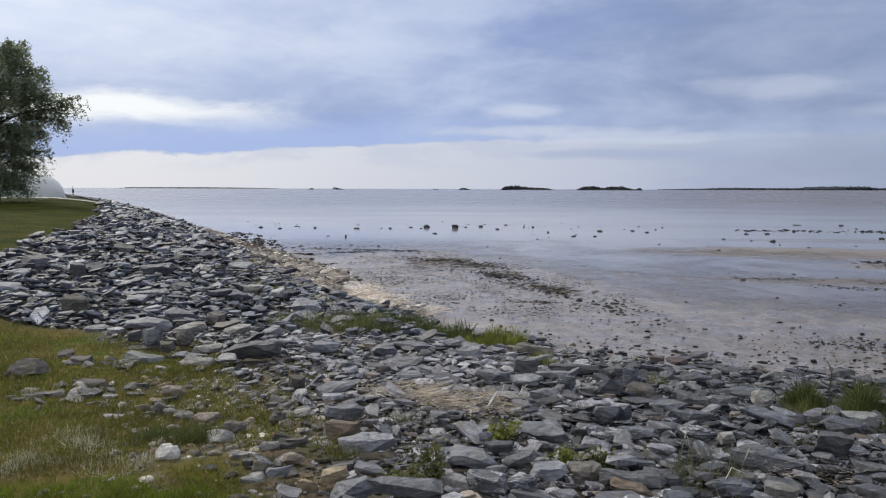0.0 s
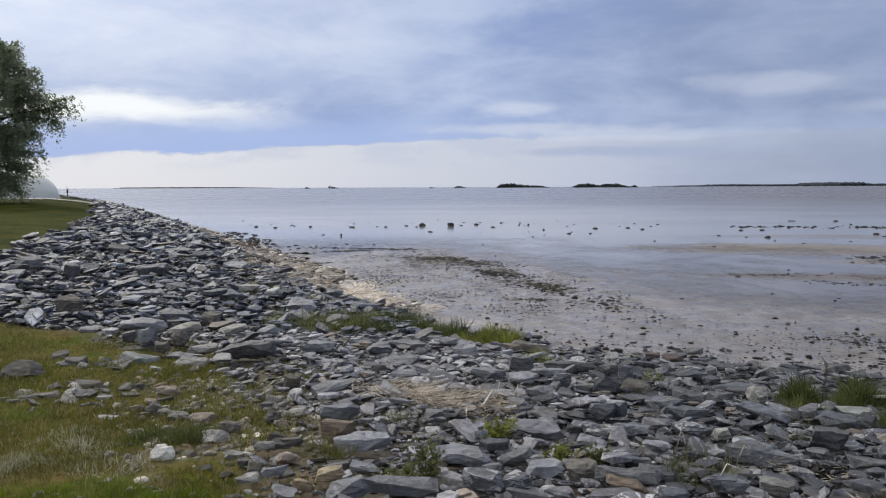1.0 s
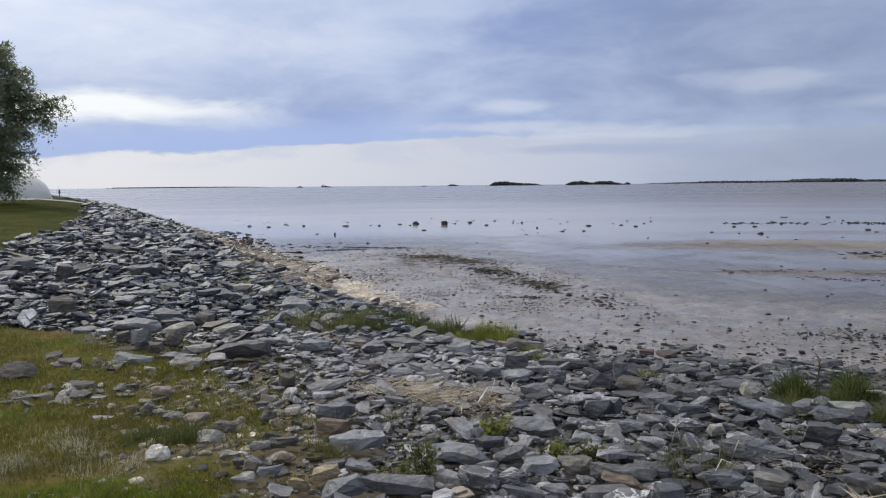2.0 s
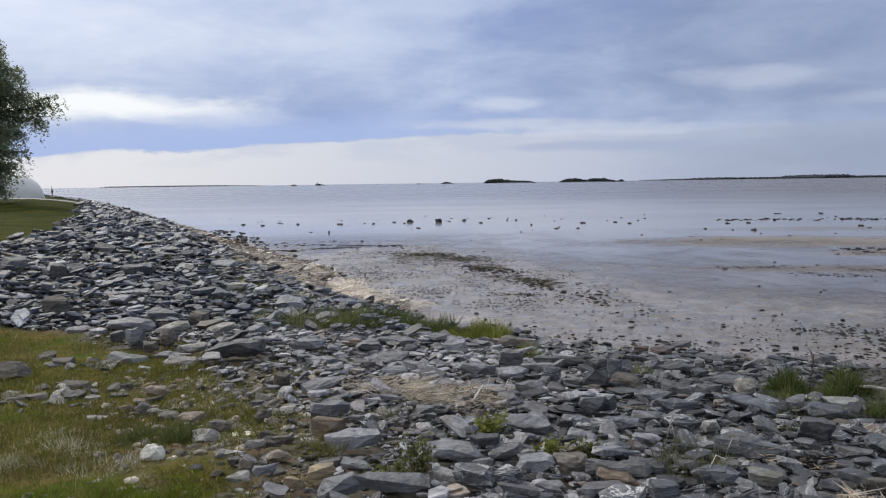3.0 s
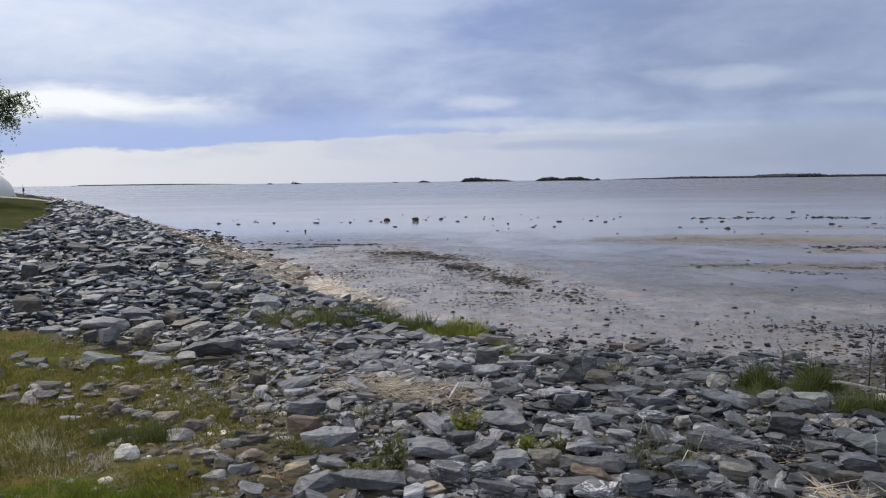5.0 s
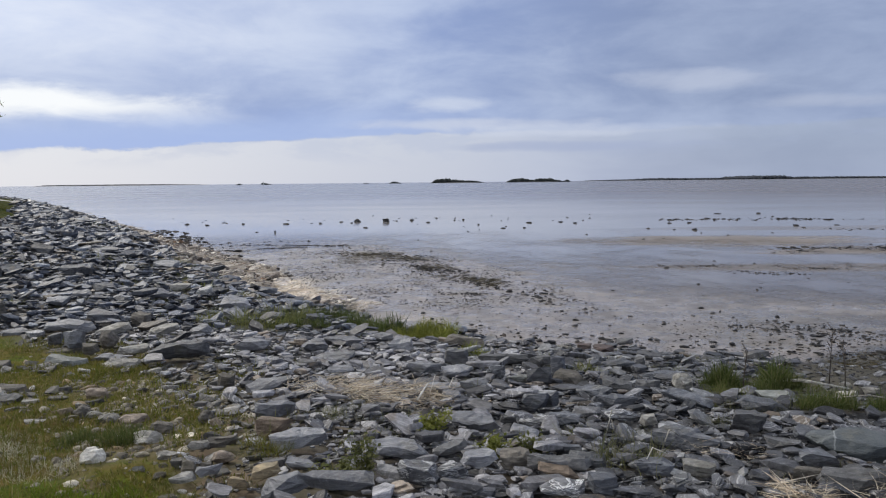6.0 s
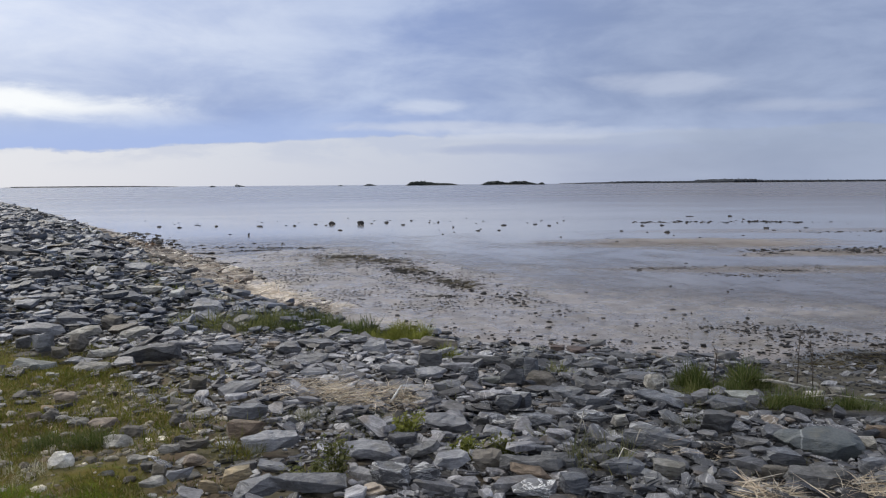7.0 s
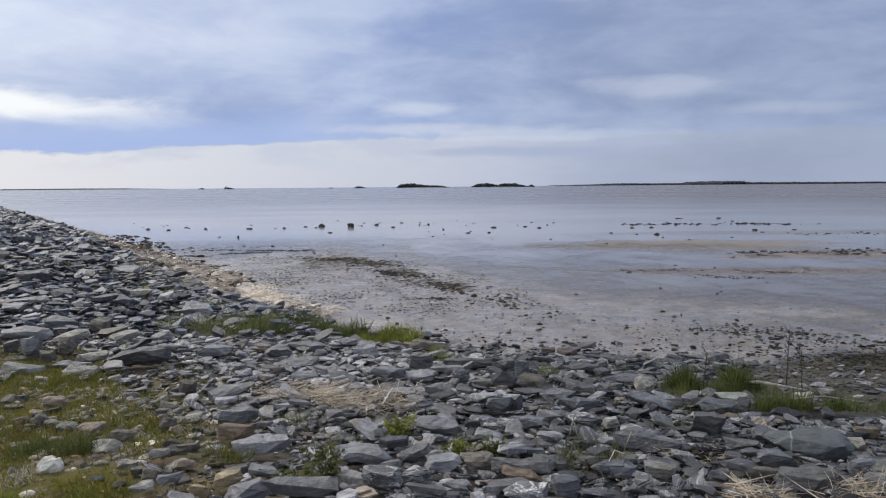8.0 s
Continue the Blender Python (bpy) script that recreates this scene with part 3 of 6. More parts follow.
def make_ground_material():
    m, tree, bsdf, nd, link, mth, mix, smooth, ntex, comb = material("shore_ground")
    pos = nd("ShaderNodeNewGeometry").outputs["Position"]
    a_turf, a_dry = nd("ShaderNodeAttribute"), nd("ShaderNodeAttribute")
    a_turf.attribute_name, a_dry.attribute_name = "turf", "dry"
    fine, mid, wide = ntex(pos, 26.0, 5.0, 0.65), ntex(pos, 3.4, 5.0, 0.6, 0.3), ntex(pos, 0.7, 4.0, 0.6)
    mud = mix(smooth(mid, 0.35, 0.65), (0.215, 0.192, 0.180), (0.345, 0.312, 0.294))
    mud = mix(smooth(ntex(pos, 9.0, 6.0, 0.72, 0.4), 0.56, 0.66, 0.0, 0.75), mud, (0.06, 0.055, 0.045))
    mud = mix(smooth(wide, 0.50, 0.68, 0.0, 0.5), mud, (0.215, 0.185, 0.135))
    # gravel kept very dark, with the shade of gaps between stones put in
    gravel = mix(smooth(fine, 0.35, 0.65), (0.022, 0.022, 0.024), (0.075, 0.075, 0.080))
    gravel = mix(smooth(mid, 0.52, 0.68, 0.0, 0.6), gravel, (0.12, 0.09, 0.055))
    tufty = ntex(pos, 9.0, 4.0, 0.65, 0.4)
    soil = mix(smooth(mid, 0.38, 0.62), (0.085, 0.088, 0.014), (0.155, 0.125, 0.034))
    soil = mix(smooth(wide, 0.46, 0.60, 0.0, 0.75), soil, (0.145, 0.104, 0.042))
    soil = mix(smooth(ntex(pos, 1.5, 4.0, 0.6, 0.5), 0.52, 0.62, 0.0, 0.8), soil, (0.075, 0.120, 0.010))
    soil = mix(smooth(tufty, 0.45, 0.65, 0.0, 0.6), soil, (0.045, 0.048, 0.014))
    soil = mix(smooth(ntex(pos, 17.0, 4.0, 0.7), 0.62, 0.70, 0.0, 0.6), soil, (0.26, 0.23, 0.15))
    a_lawn, a_sand = nd("ShaderNodeAttribute"), nd("ShaderNodeAttribute")
    a_lawn.attribute_name, a_sand.attribute_name = "lawn", "sand"
    mown = mix(smooth(wide, 0.38, 0.62), (0.028, 0.042, 0.005), (0.062, 0.064, 0.010))
    mown = mix(smooth(mid, 0.5, 0.7, 0.0, 0.5), mown, (0.085, 0.075, 0.022))
    soil = mix(a_lawn.outputs["Fac"], soil, mown)
    sand = mix(smooth(ntex(pos, 6.0, 5.0, 0.7), 0.35, 0.65), (0.80, 0.72, 0.60), (0.56, 0.45, 0.34))
    a_seam = nd("ShaderNodeAttribute")
    a_seam.attribute_name = "seam"
    gravel = mix(a_seam.outputs["Fac"], gravel, mix(smooth(mid, 0.4, 0.6), (0.150, 0.108, 0.068), (0.105, 0.092, 0.042)))
    a_peat = nd("ShaderNodeAttribute")
    a_peat.attribute_name = "peat"
    peat = mix(smooth(mid, 0.4, 0.6), (0.040, 0.038, 0.028), (0.078, 0.070, 0.052))
    gravel = mix(a_peat.outputs["Fac"], gravel, peat)
    # besides peat, this carries the reflection dimming of the farther flat
    mud = mix(a_peat.outputs["Fac"], mud, peat)
    gravel = mix(a_sand.outputs["Fac"], gravel, sand)
    mud = mix(a_sand.outputs["Fac"], mud, sand)
    dry = a_dry.outputs["Fac"]
    colour = mix(a_turf.outputs["Fac"], mix(dry, mud, gravel), soil)
    link(colour, bsdf.inputs["Base Color"])
    wet = smooth(ntex(pos, 1.9, 4.0, 0.6, 0.4), 0.38, 0.62, 0.16, 0.42)
    link(mix(dry, comb(wet, wet, wet), (0.9, 0.9, 0.9)), bsdf.inputs["Roughness"])
    link(smooth(a_turf.outputs["Fac"], 0.0, 1.0, 0.4, 0.04), bsdf.inputs["Specular IOR Level"])
    bump(tree, mth("ADD", fine, mth("MULTIPLY", mid, 2.0)), bsdf, 0.5, 0.03)
    return m


def strand_share(x, y):
    """Pale sand and chaff at the foot of the embankment."""
    s = inland(x, y) + (fractal(x * 1.2, y * 1.2, 45) - 0.5) * 1.4
    patchy = np.clip((fractal(x * 1.9, y * 1.2, 47) - 0.52) * 9 + 2.8 * hump(x, y, -1.5, 17.0, 0.85, 2.4, 22), 0.0, 1)
    return patchy * np.clip(1.5 - np.abs(s - 0.15) / 0.7, 0, 1) * np.clip((y - 12.6) / 1.2, 0, 1) * np.clip((60 - y) / 30, 0, 1)


def strand_soil(x, y):
    """Brown litter and soil on the lowest part of the embankment."""
    s = inland(x, y) + (fractal(x * 0.9, y * 0.9, 15) - 0.5) * 1.5
    return np.clip((s + 0.5) / 0.4, 0, 1) * np.clip((2.6 - s) / 0.6, 0, 1) * np.clip((y - 12.5) / 1.0, 0, 1) * np.clip((60 - y) / 20, 0, 1)


def make_ground():
    ways = np.radians(np.concatenate((np.arange(-46, 46, 0.22), np.arange(46, 314, 4.0))))
    radii = np.concatenate(([0.25], np.geomspace(0.7, 4400, 400)))
    r, w = np.meshgrid(radii, ways, indexing="ij")
    x, y = r * np.sin(w), r * np.cos(w)
    z = height(x, y)
    nw = len(ways)
    verts = np.concatenate((np.stack([x, y, z], -1).reshape(-1, 3), [[0, 0, float(height(0.0, 0.0))]]))
    i, j = np.meshgrid(np.arange(len(radii) - 1), np.arange(nw), indexing="ij")
    n = (j + 1) % nw
    quads = np.stack([i * nw + j, i * nw + n, (i + 1) * nw + n, (i + 1) * nw + j], -1).reshape(-1, 4)[:, ::-1]
    hub = len(verts) - 1
    fan = np.stack([np.full(nw, hub), np.arange(nw), (np.arange(nw) + 1) % nw], -1)[:, ::-1]
    loops = np.concatenate((quads.ravel(), fan.ravel()))
    totals = np.concatenate((np.full(len(quads), 4), np.full(len(fan), 3)))
    ob = mesh_object("ground", verts, loops, totals, make_ground_material(), None, True)
    px, py = verts[:, 0], verts[:, 1]
    for name, values in (("turf", turf(px, py) * (1 - 0.7 * scree(px, py))), ("dry", np.clip((inland(px, py) + 0.2) / 0.9, 0, 1)), ("lawn", np.clip((py - 12) / 3, 0, 1)), ("sand", strand_share(px, py)), ("peat", peat_and_dim(px, py)), ("seam", np.maximum(np.clip(1.15 - side_distance(px, py, TURF_EDGE) / 1.0, 0, 1) * np.clip(9.5 - py, 0, 1), strand_soil(px, py)))):
        att = ob.data.attributes.new(name, "FLOAT", "POINT")
        att.data.foreach_set("value", values.astype(np.float32))
    return tagged(ob, "low shore of turf, slate rubble and wet grey mud flats", "ground", kind="structure")


def make_water():
    m, tree, bsdf, nd, link, mth, mix, smooth, ntex, comb = material("shallow_sea")
    pos = nd("ShaderNodeNewGeometry").outputs["Position"]
    xyz = nd("ShaderNodeSeparateXYZ")
    link(pos, xyz.inputs[0])
    streak = comb(mth("MULTIPLY", xyz.outputs[0], 0.030), mth("MULTIPLY", xyz.outputs[1], 0.055), 0.0)
    wide = ntex(streak, 1.0, 4.0, 0.6, 0.4)
    colour = mix(smooth(wide, 0.40, 0.62), (0.250, 0.238, 0.236), (0.275, 0.255, 0.242))
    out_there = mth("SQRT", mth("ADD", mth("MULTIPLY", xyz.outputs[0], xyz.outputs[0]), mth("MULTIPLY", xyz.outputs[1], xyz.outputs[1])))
    # bluer with distance, lost sky reflection put into the base colour
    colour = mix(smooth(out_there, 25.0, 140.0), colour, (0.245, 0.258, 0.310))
    dull_side = smooth(mth("DIVIDE", xyz.outputs[0], mth("ADD", xyz.outputs[1], 1.0)), 0.0, 0.50)  # brown shallows to one side, darkened in colour for the duller sky they mirror
    colour = mix(mth("MULTIPLY", dull_side, 0.95), colour, (0.128, 0.107, 0.093))
    ragged = mth("MULTIPLY", mth("SUBTRACT", ntex(comb(mth("MULTIPLY", xyz.outputs[0], 0.35), mth("MULTIPLY", xyz.outputs[1], 0.8), 0.0), 1.0, 5.0, 0.65, 0.4), 0.5), 2.4)
    # silt stirred up over the bars, hardly a film of water on it
    silt = mth("ADD", 0.0, 0.0)
    for cx, cy, rx, ry, lean, share in ((13.2, 29.5, 6.5, 3.2, 0.12, 1.0), (18.0, 24.2, 6.5, 1.9, 0.08, 1.0), (12.0, 20.0, 6.0, 1.2, 0.15, 0.7), (3.5, 15.0, 6.5, 4.5, 0.2, 0.22), (22.0, 36.0, 12.0, 2.0, 0.1, 0.4)):
        u = mth("DIVIDE", mth("SUBTRACT", xyz.outputs[0], cx), rx)
        v = mth("DIVIDE", mth("ADD", mth("SUBTRACT", xyz.outputs[1], cy), mth("MULTIPLY", mth("SUBTRACT", xyz.outputs[0], cx), lean)), ry)
        far = mth("ADD", mth("ADD", mth("MULTIPLY", u, u), mth("MULTIPLY", v, v)), ragged)
        colour = mix(smooth(far, 1.3, 0.0, 0.0, share), colour, (0.262, 0.226, 0.192))
        silt = mth("ADD", silt, smooth(far, 1.3, 0.0, 0.0, share))
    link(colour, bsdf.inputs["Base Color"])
    link(mth("MULTIPLY", mth("MULTIPLY", smooth(silt, 0.0, 1.0, 1.0, 0.4), smooth(dull_side, 0.0, 1.0, 1.0, 0.5)), smooth(out_there, 24.0, 70.0, 0.44, 0.33)), bsdf.inputs["Specular IOR Level"])
    # still in the shallows, ruffled by the wind farther out
    link(mth("ADD", smooth(wide, 0.35, 0.65, 0.0, 0.04), mth("ADD", mth("MULTIPLY", silt, 0.30), smooth(out_there, 30.0, 160.0, 0.07, 0.25))), bsdf.inputs["Roughness"])
    bsdf.inputs["IOR"].default_value = 1.33
    ripple = ntex(comb(mth("MULTIPLY", xyz.outputs[0], 1.2), mth("MULTIPLY", xyz.outputs[1], 3.0), 0.0), 2.4, 3.0, 0.6, 0.3)
    bump(tree, ripple, bsdf, 0.06, 0.02)
    a_depth = nd("ShaderNodeAttribute")
    a_depth.attribute_name = "depth"
    ragged_film = mth("MULTIPLY", mth("SUBTRACT", ntex(pos, 2.2, 5.0, 0.65, 0.3), 0.5), 0.05)
    film = mth("MAXIMUM", smooth(mth("ADD", a_depth.outputs["Fac"], ragged_film), -0.010, 0.060, 0.10, 1.0), smooth(out_there, 26.0, 40.0))
    bare = nd("ShaderNodeBsdfTransparent")
    both = nd("ShaderNodeMixShader")
    link(film, both.inputs[0])
    link(bare.outputs[0], both.inputs[1])
    link(bsdf.outputs[0], both.inputs[2])
    link(both.outputs[0], tree.nodes["Material Output"].inputs[0])
    ways = np.radians(np.concatenate((np.arange(-46, 46, 0.4), np.arange(46, 314, 4.0))))
    radii = np.concatenate((np.geomspace(6.0, 60, 130), np.geomspace(64, 4600, 40)))
    r, w = np.meshgrid(radii, ways, indexing="ij")
    x, y = r * np.sin(w), r * np.cos(w)
    nw = len(ways)
    verts = np.stack([x, y, np.full(x.shape, WATER)], -1).reshape(-1, 3)
    i, j = np.meshgrid(np.arange(len(radii) - 1), np.arange(nw), indexing="ij")
    n = (j + 1) % nw
    quads = np.stack([i * nw + j, i * nw + n, (i + 1) * nw + n, (i + 1) * nw + j], -1).reshape(-1, 4)[:, ::-1]
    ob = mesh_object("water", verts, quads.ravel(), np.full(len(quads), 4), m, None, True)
    att = ob.data.attributes.new("depth", "FLOAT", "POINT")
    att.data.foreach_set("value", (WATER - height(verts[:, 0], verts[:, 1])).astype(np.float32))
    return tagged(ob, "calm shallow grey sea under an overcast sky", "sea", kind="structure")


make_ground()
make_water()

# ---- single boulders and slabs ----


TAKEN = []  # x, y, radius of the single stones, kept clear of the loose ones


def boulder(x, y, w, d, h, yaw, mat, label, lift=0.0, name="boulder", tip=9.0):
    """A rounded field stone, bedded in the ground."""
    if float(turf(x, y)) > 0.5:
        lift -= 0.24 * h
    TAKEN.append((x, y, 0.5 * w, 0.5 * d))
    shape, faces = cobble_shape(4, 0.20)
    bm = bmesh.new()
    vs = [bm.verts.new(p) for p in shape]
    for f in faces:
        bm.faces.new([vs[k] for k in f])
    shift = Vector((x * 7, y * 7, 0))
    for v in bm.verts:
        v.co.x, v.co.y, v.co.z = v.co.x * w * 1.06, v.co.y * d * 1.06, v.co.z * h * 1.06
        v.co += v.co.normalized() * (noise.noise(v.co * 26 + shift) * 0.006 + noise.noise(v.co * 9 + shift) * 0.014)
    ob = part(name, bm, mat, None, "")
    ob.matrix_basis = pose(x, y, float(height(x, y)) + h * 0.40 + lift, tip, 0, yaw)
    return tagged(ob, label, "stone", "boulders on the shore")


def slab_mesh(w, d, h, fine=0.036):
    """A broken piece of slate: wedge-edged and angular, with cleft layers along its sides and a split top."""
    bm = hull_block(w, d, h)
    bmesh.ops.triangulate(bm, faces=bm.faces[:])
    for limit in (0.11, 0.065, fine):
        bmesh.ops.subdivide_edges(bm, edges=[e for e in bm.edges if e.calc_length() > limit], cuts=1)
        bmesh.ops.triangulate(bm, faces=[f for f in bm.faces if len(f.verts) > 3])
    shift = Vector(rng.uniform(-40, 40, 3))
    lay_h = rng.uniform(0.014, 0.026)
    for v in bm.verts:
        layer = math.floor(v.co.z / lay_h + noise.noise(v.co * 6 + shift) * 0.8)
        out = noise.noise(Vector((layer * 3.7, 0.3, 0.7)) + shift) * 0.075
        v.co.x, v.co.y = v.co.x * (1 + out), v.co.y * (1 + out)
        step = 0.008 * math.floor(1.8 * noise.noise(Vector((v.co.x * 4.5, v.co.y * 4.5, 2.0)) + shift) + 0.5)
        v.co.z += (step + noise.noise(v.co * 13 + shift) * 0.007) * min(1.0, h / 0.06)
        v.co += v.co.normalized() * noise.noise(v.co * 28 + shift) * 0.005
    return bm


def slab(x, y, w, d, h, up, yaw, tip, fall, mat, label):
    """A slate lying with its middle the given way above the ground; tip raises its back, fall lowers its far end."""
    TAKEN.append((x, y, 0.38 * w, 0.38 * d))
    ob = part("slate_stone", slab_mesh(w, d, h + 0.02), mat)
    ob.matrix_basis = pose(x, y, float(height(x, y)) + up - 0.012, tip, fall, yaw)
    return tagged(ob, label, "stone", "slates on the shore")


pale_grey = plain_stone("pale_grey_rock", (0.35, 0.342, 0.318), (0.205, 0.197, 0.175))
blue_slate = plain_stone("blue_slate_rock", (0.215, 0.222, 0.243), (0.135, 0.140, 0.156), 0.55, 6.0, 0.15, 0.12)
steel_slate = plain_stone("steel_grey_slate_rock", (0.108, 0.117, 0.136), (0.070, 0.076, 0.090), 0.5, 6.0, 0.15, 0.12)
dark_slate = plain_stone("dark_slate_rock", (0.090, 0.093, 0.100), (0.145, 0.146, 0.150), 0.65, 7.0)
brown_rock = plain_stone("brown_rock", (0.155, 0.118, 0.088), (0.215, 0.168, 0.128), 0.75, 7.0)
tan_rock = plain_stone("tan_rock", (0.42, 0.33, 0.20), (0.33, 0.28, 0.20), 0.8, 9.0)
quartz_rock = plain_stone("quartz_veined_rock", (0.105, 0.110, 0.122), (0.19, 0.195, 0.21), 0.5, 9.0, 0.95, 0.25)
teal_slate = plain_stone("greenish_slate_rock", (0.062, 0.074, 0.082), (0.090, 0.102, 0.108), 0.6, 5.0, 0.0, 0.05, -0.10)
brown_grey = plain_stone("brown_grey_rock", (0.095, 0.088, 0.078), (0.17, 0.155, 0.135), 0.8, 6.0)
pink_grey = plain_stone("pinkish_grey_rock", (0.27, 0.225, 0.185), (0.185, 0.150, 0.120), 0.8, 8.0)
cream_stone = plain_stone("cream_stone", (0.93, 0.90, 0.83), (0.80, 0.76, 0.68), 0.75, 10.0, 0.0, 0.15)
lime_white = plain_stone("white_stone", (0.72, 0.72, 0.70), (0.55, 0.55, 0.53), 0.7, 9.0)

greenish_slate = plain_stone("grey_green_slate", (0.200, 0.212, 0.200), (0.135, 0.146, 0.138), 0.6, 6.0, 0.15, 0.2)
red_rock = plain_stone("reddish_rock", (0.100, 0.072, 0.066), (0.068, 0.052, 0.049), 0.7, 7.0)

boulder(-1.60, 4.62, 0.125, 0.115, 0.12, 20, cream_stone, "rounded whitish field stone lying in the turf", 0.0)
boulder(-3.58, 6.90, 0.33, 0.26, 0.20, 28, brown_grey, "dark blunt boulder sitting in the turf")
boulder(-3.95, 6.90, 0.20, 0.18, 0.18, 0, brown_grey, "dark stone half sunk in turf")
boulder(2.60, 6.42, 0.19, 0.16, 0.14, -10, pale_grey, "pale rounded boulder beside a grass tuft", 0.05)
boulder(-2.03, 5.68, 0.12, 0.11, 0.12, 10, brown_grey, "grey rounded stone bedded in turf")
boulder(-1.94, 5.66, 0.12, 0.09, 0.06, 0, pale_grey, "pale rounded stone bedded in turf")
boulder(-1.79, 5.49, 0.15, 0.11, 0.09, 0, pale_grey, "pale rounded stone bedded in turf")
boulder(-1.61, 5.41, 0.20, 0.13, 0.10, 8, pink_grey, "pinkish rounded stone bedded in turf")
boulder(-1.40, 5.00, 0.20, 0.14, 0.10, -8, pale_grey, "pale rounded stone bedded in turf")
boulder(-2.13, 6.26, 0.19, 0.14, 0.11, 12, pink_grey, "brownish rounded stone bedded in turf")
boulder(-1.36, 5.20, 0.13, 0.11, 0.10, 0, brown_grey, "grey rounded stone bedded in turf")
boulder(-2.70, 8.32, 0.18, 0.16, 0.20, 0, brown_grey, "blunt grey-brown stone at the edge of the turf", 0.03)
boulder(-1.02, 4.42, 0.10, 0.09, 0.09, 0, brown_grey, "grey rounded stone bedded in turf")
boulder(-1.20, 4.66, 0.12, 0.09, 0.07, 0, pale_grey, "pale rounded stone bedded in turf")
boulder(-0.86, 4.55, 0.11, 0.09, 0.09, 20, pink_grey, "pinkish rounded stone bedded in turf")
boulder(-1.14, 5.45, 0.12, 0.10, 0.09, 20, brown_grey, "grey rounded stone among small slates")

slab(-2.80, 7.51, 0.39, 0.20, 0.11, 0.02, 11, 6, 8, greenish_slate, "long thin tilted grey slate in the turf")
slab(-3.04, 8.11, 0.38, 0.12, 0.07, 0.00, 25, 6, 0, brown_grey, "grey-brown slate half sunk in turf")
slab(-2.70, 7.84, 0.16, 0.14, 0.08, 0.10, 19, 4, 0, brown_grey, "upright grey slate wedged between stones")
slab(-2.35, 7.96, 0.32, 0.14, 0.06, 0.09, 22, 8, -4, pale_grey, "pale weathered slate slab at the edge of the turf")
slab(-2.52, 7.75, 0.36, 0.15, 0.07, 0.01, 8, 8, 6, blue_slate, "flat blue-grey slate slab lying on rubble")
slab(-2.30, 7.48, 0.35, 0.19, 0.09, 0.01, 25, 8, -4, pale_grey, "pale weathered slate slab at the edge of the turf")
slab(-1.97, 7.17, 0.22, 0.10, 0.07, 0.00, 27, 6, -8, pale_grey, "pale weathered slate slab at the edge of the turf")
slab(-2.97, 8.17, 0.20, 0.14, 0.18, 0.14, 20, 2, 0, blue_slate, "upright grey slate wedged between stones")
slab(-3.24, 8.40, 0.16, 0.17, 0.10, 0.11, 31, 3, 0, dark_slate, "upright grey slate wedged between stones")
slab(-3.34, 9.10, 0.53, 0.21, 0.07, 0.12, 12, 10, 5, blue_slate, "thin light slate plate on the embankment")
slab(-2.91, 9.15, 0.41, 0.24, 0.05, 0.09, 32, 8, -13, pale_grey, "thin light grey slate plate tilted on rubble")
slab(-3.89, 8.97, 0.28, 0.19, 0.08, 0.01, 33, 10, -6, blue_slate, "thin light slate plate on the embankment")
slab(-3.58, 7.55, 0.16, 0.14, 0.10, 0.01, 35, 6, 0, brown_grey, "grey-brown slate half sunk in turf")
slab(-3.30, 7.26, 0.19, 0.15, 0.09, 0.01, 12, 8, 8, brown_grey, "grey-brown slate half sunk in turf")
slab(-3.35, 7.19, 0.12, 0.09, 0.07, -0.00, 25, 6, 0, dark_slate, "grey-brown slate half sunk in turf")
slab(-2.89, 6.51, 0.28, 0.21, 0.08, 0.01, 18, 8, 5, brown_grey, "grey-brown slate half sunk in turf")
slab(-2.73, 6.18, 0.17, 0.10, 0.10, 0.01, 24, 4, 0, dark_slate, "grey-brown slate half sunk in turf")
slab(-2.89, 6.28, 0.14, 0.14, 0.07, 0.00, 41, 8, -10, pale_grey, "grey-brown slate half sunk in turf")
slab(-2.57, 6.12, 0.15, 0.09, 0.07, 0.00, 17, 8, 4, pale_grey, "grey-brown slate half sunk in turf")
slab(-3.07, 6.10, 0.34, 0.10, 0.08, 0.00, 23, 4, 0, brown_grey, "long dark slate sunk in turf")
slab(-2.29, 5.54, 0.15, 0.09, 0.06, -0.01, 22, 4, 0, pale_grey, "flat pale stone bedded in turf")
slab(-1.33, 4.48, 0.11, 0.05, 0.06, -0.01, 10, 4, 0, pale_grey, "flat pale stone bedded in turf")
slab(-1.81, 7.60, 0.54, 0.23, 0.13, 0.12, 15, 2, -2, dark_slate, "long thick dark slate slab at the foot of the bank")
slab(-1.88, 8.52, 0.39, 0.17, 0.04, 0.08, 18, 6, -6, blue_slate, "flat blue-grey slate slab lying on rubble")
slab(-2.37, 9.22, 0.34, 0.21, 0.07, 0.11, 22, 10, -4, pale_grey, "pale weathered slate slab at the edge of the turf")
slab(-1.99, 9.34, 0.25, 0.19, 0.05, 0.11, 26, 8, -10, blue_slate, "thin light grey slate plate tilted on rubble")
slab(-1.20, 6.55, 0.14, 0.09, 0.11, 0.08, 20, 8, 0, brown_grey, "small upright tan-brown stone on slate rubble")
slab(-0.85, 6.43, 0.37, 0.18, 0.04, 0.08, 18, 8, -8, blue_slate, "thin light grey slate plate tilted on rubble")
slab(-0.66, 5.35, 0.28, 0.13, 0.09, 0.11, 11, 10, 0, blue_slate, "ridged grey slate block above a brown one")
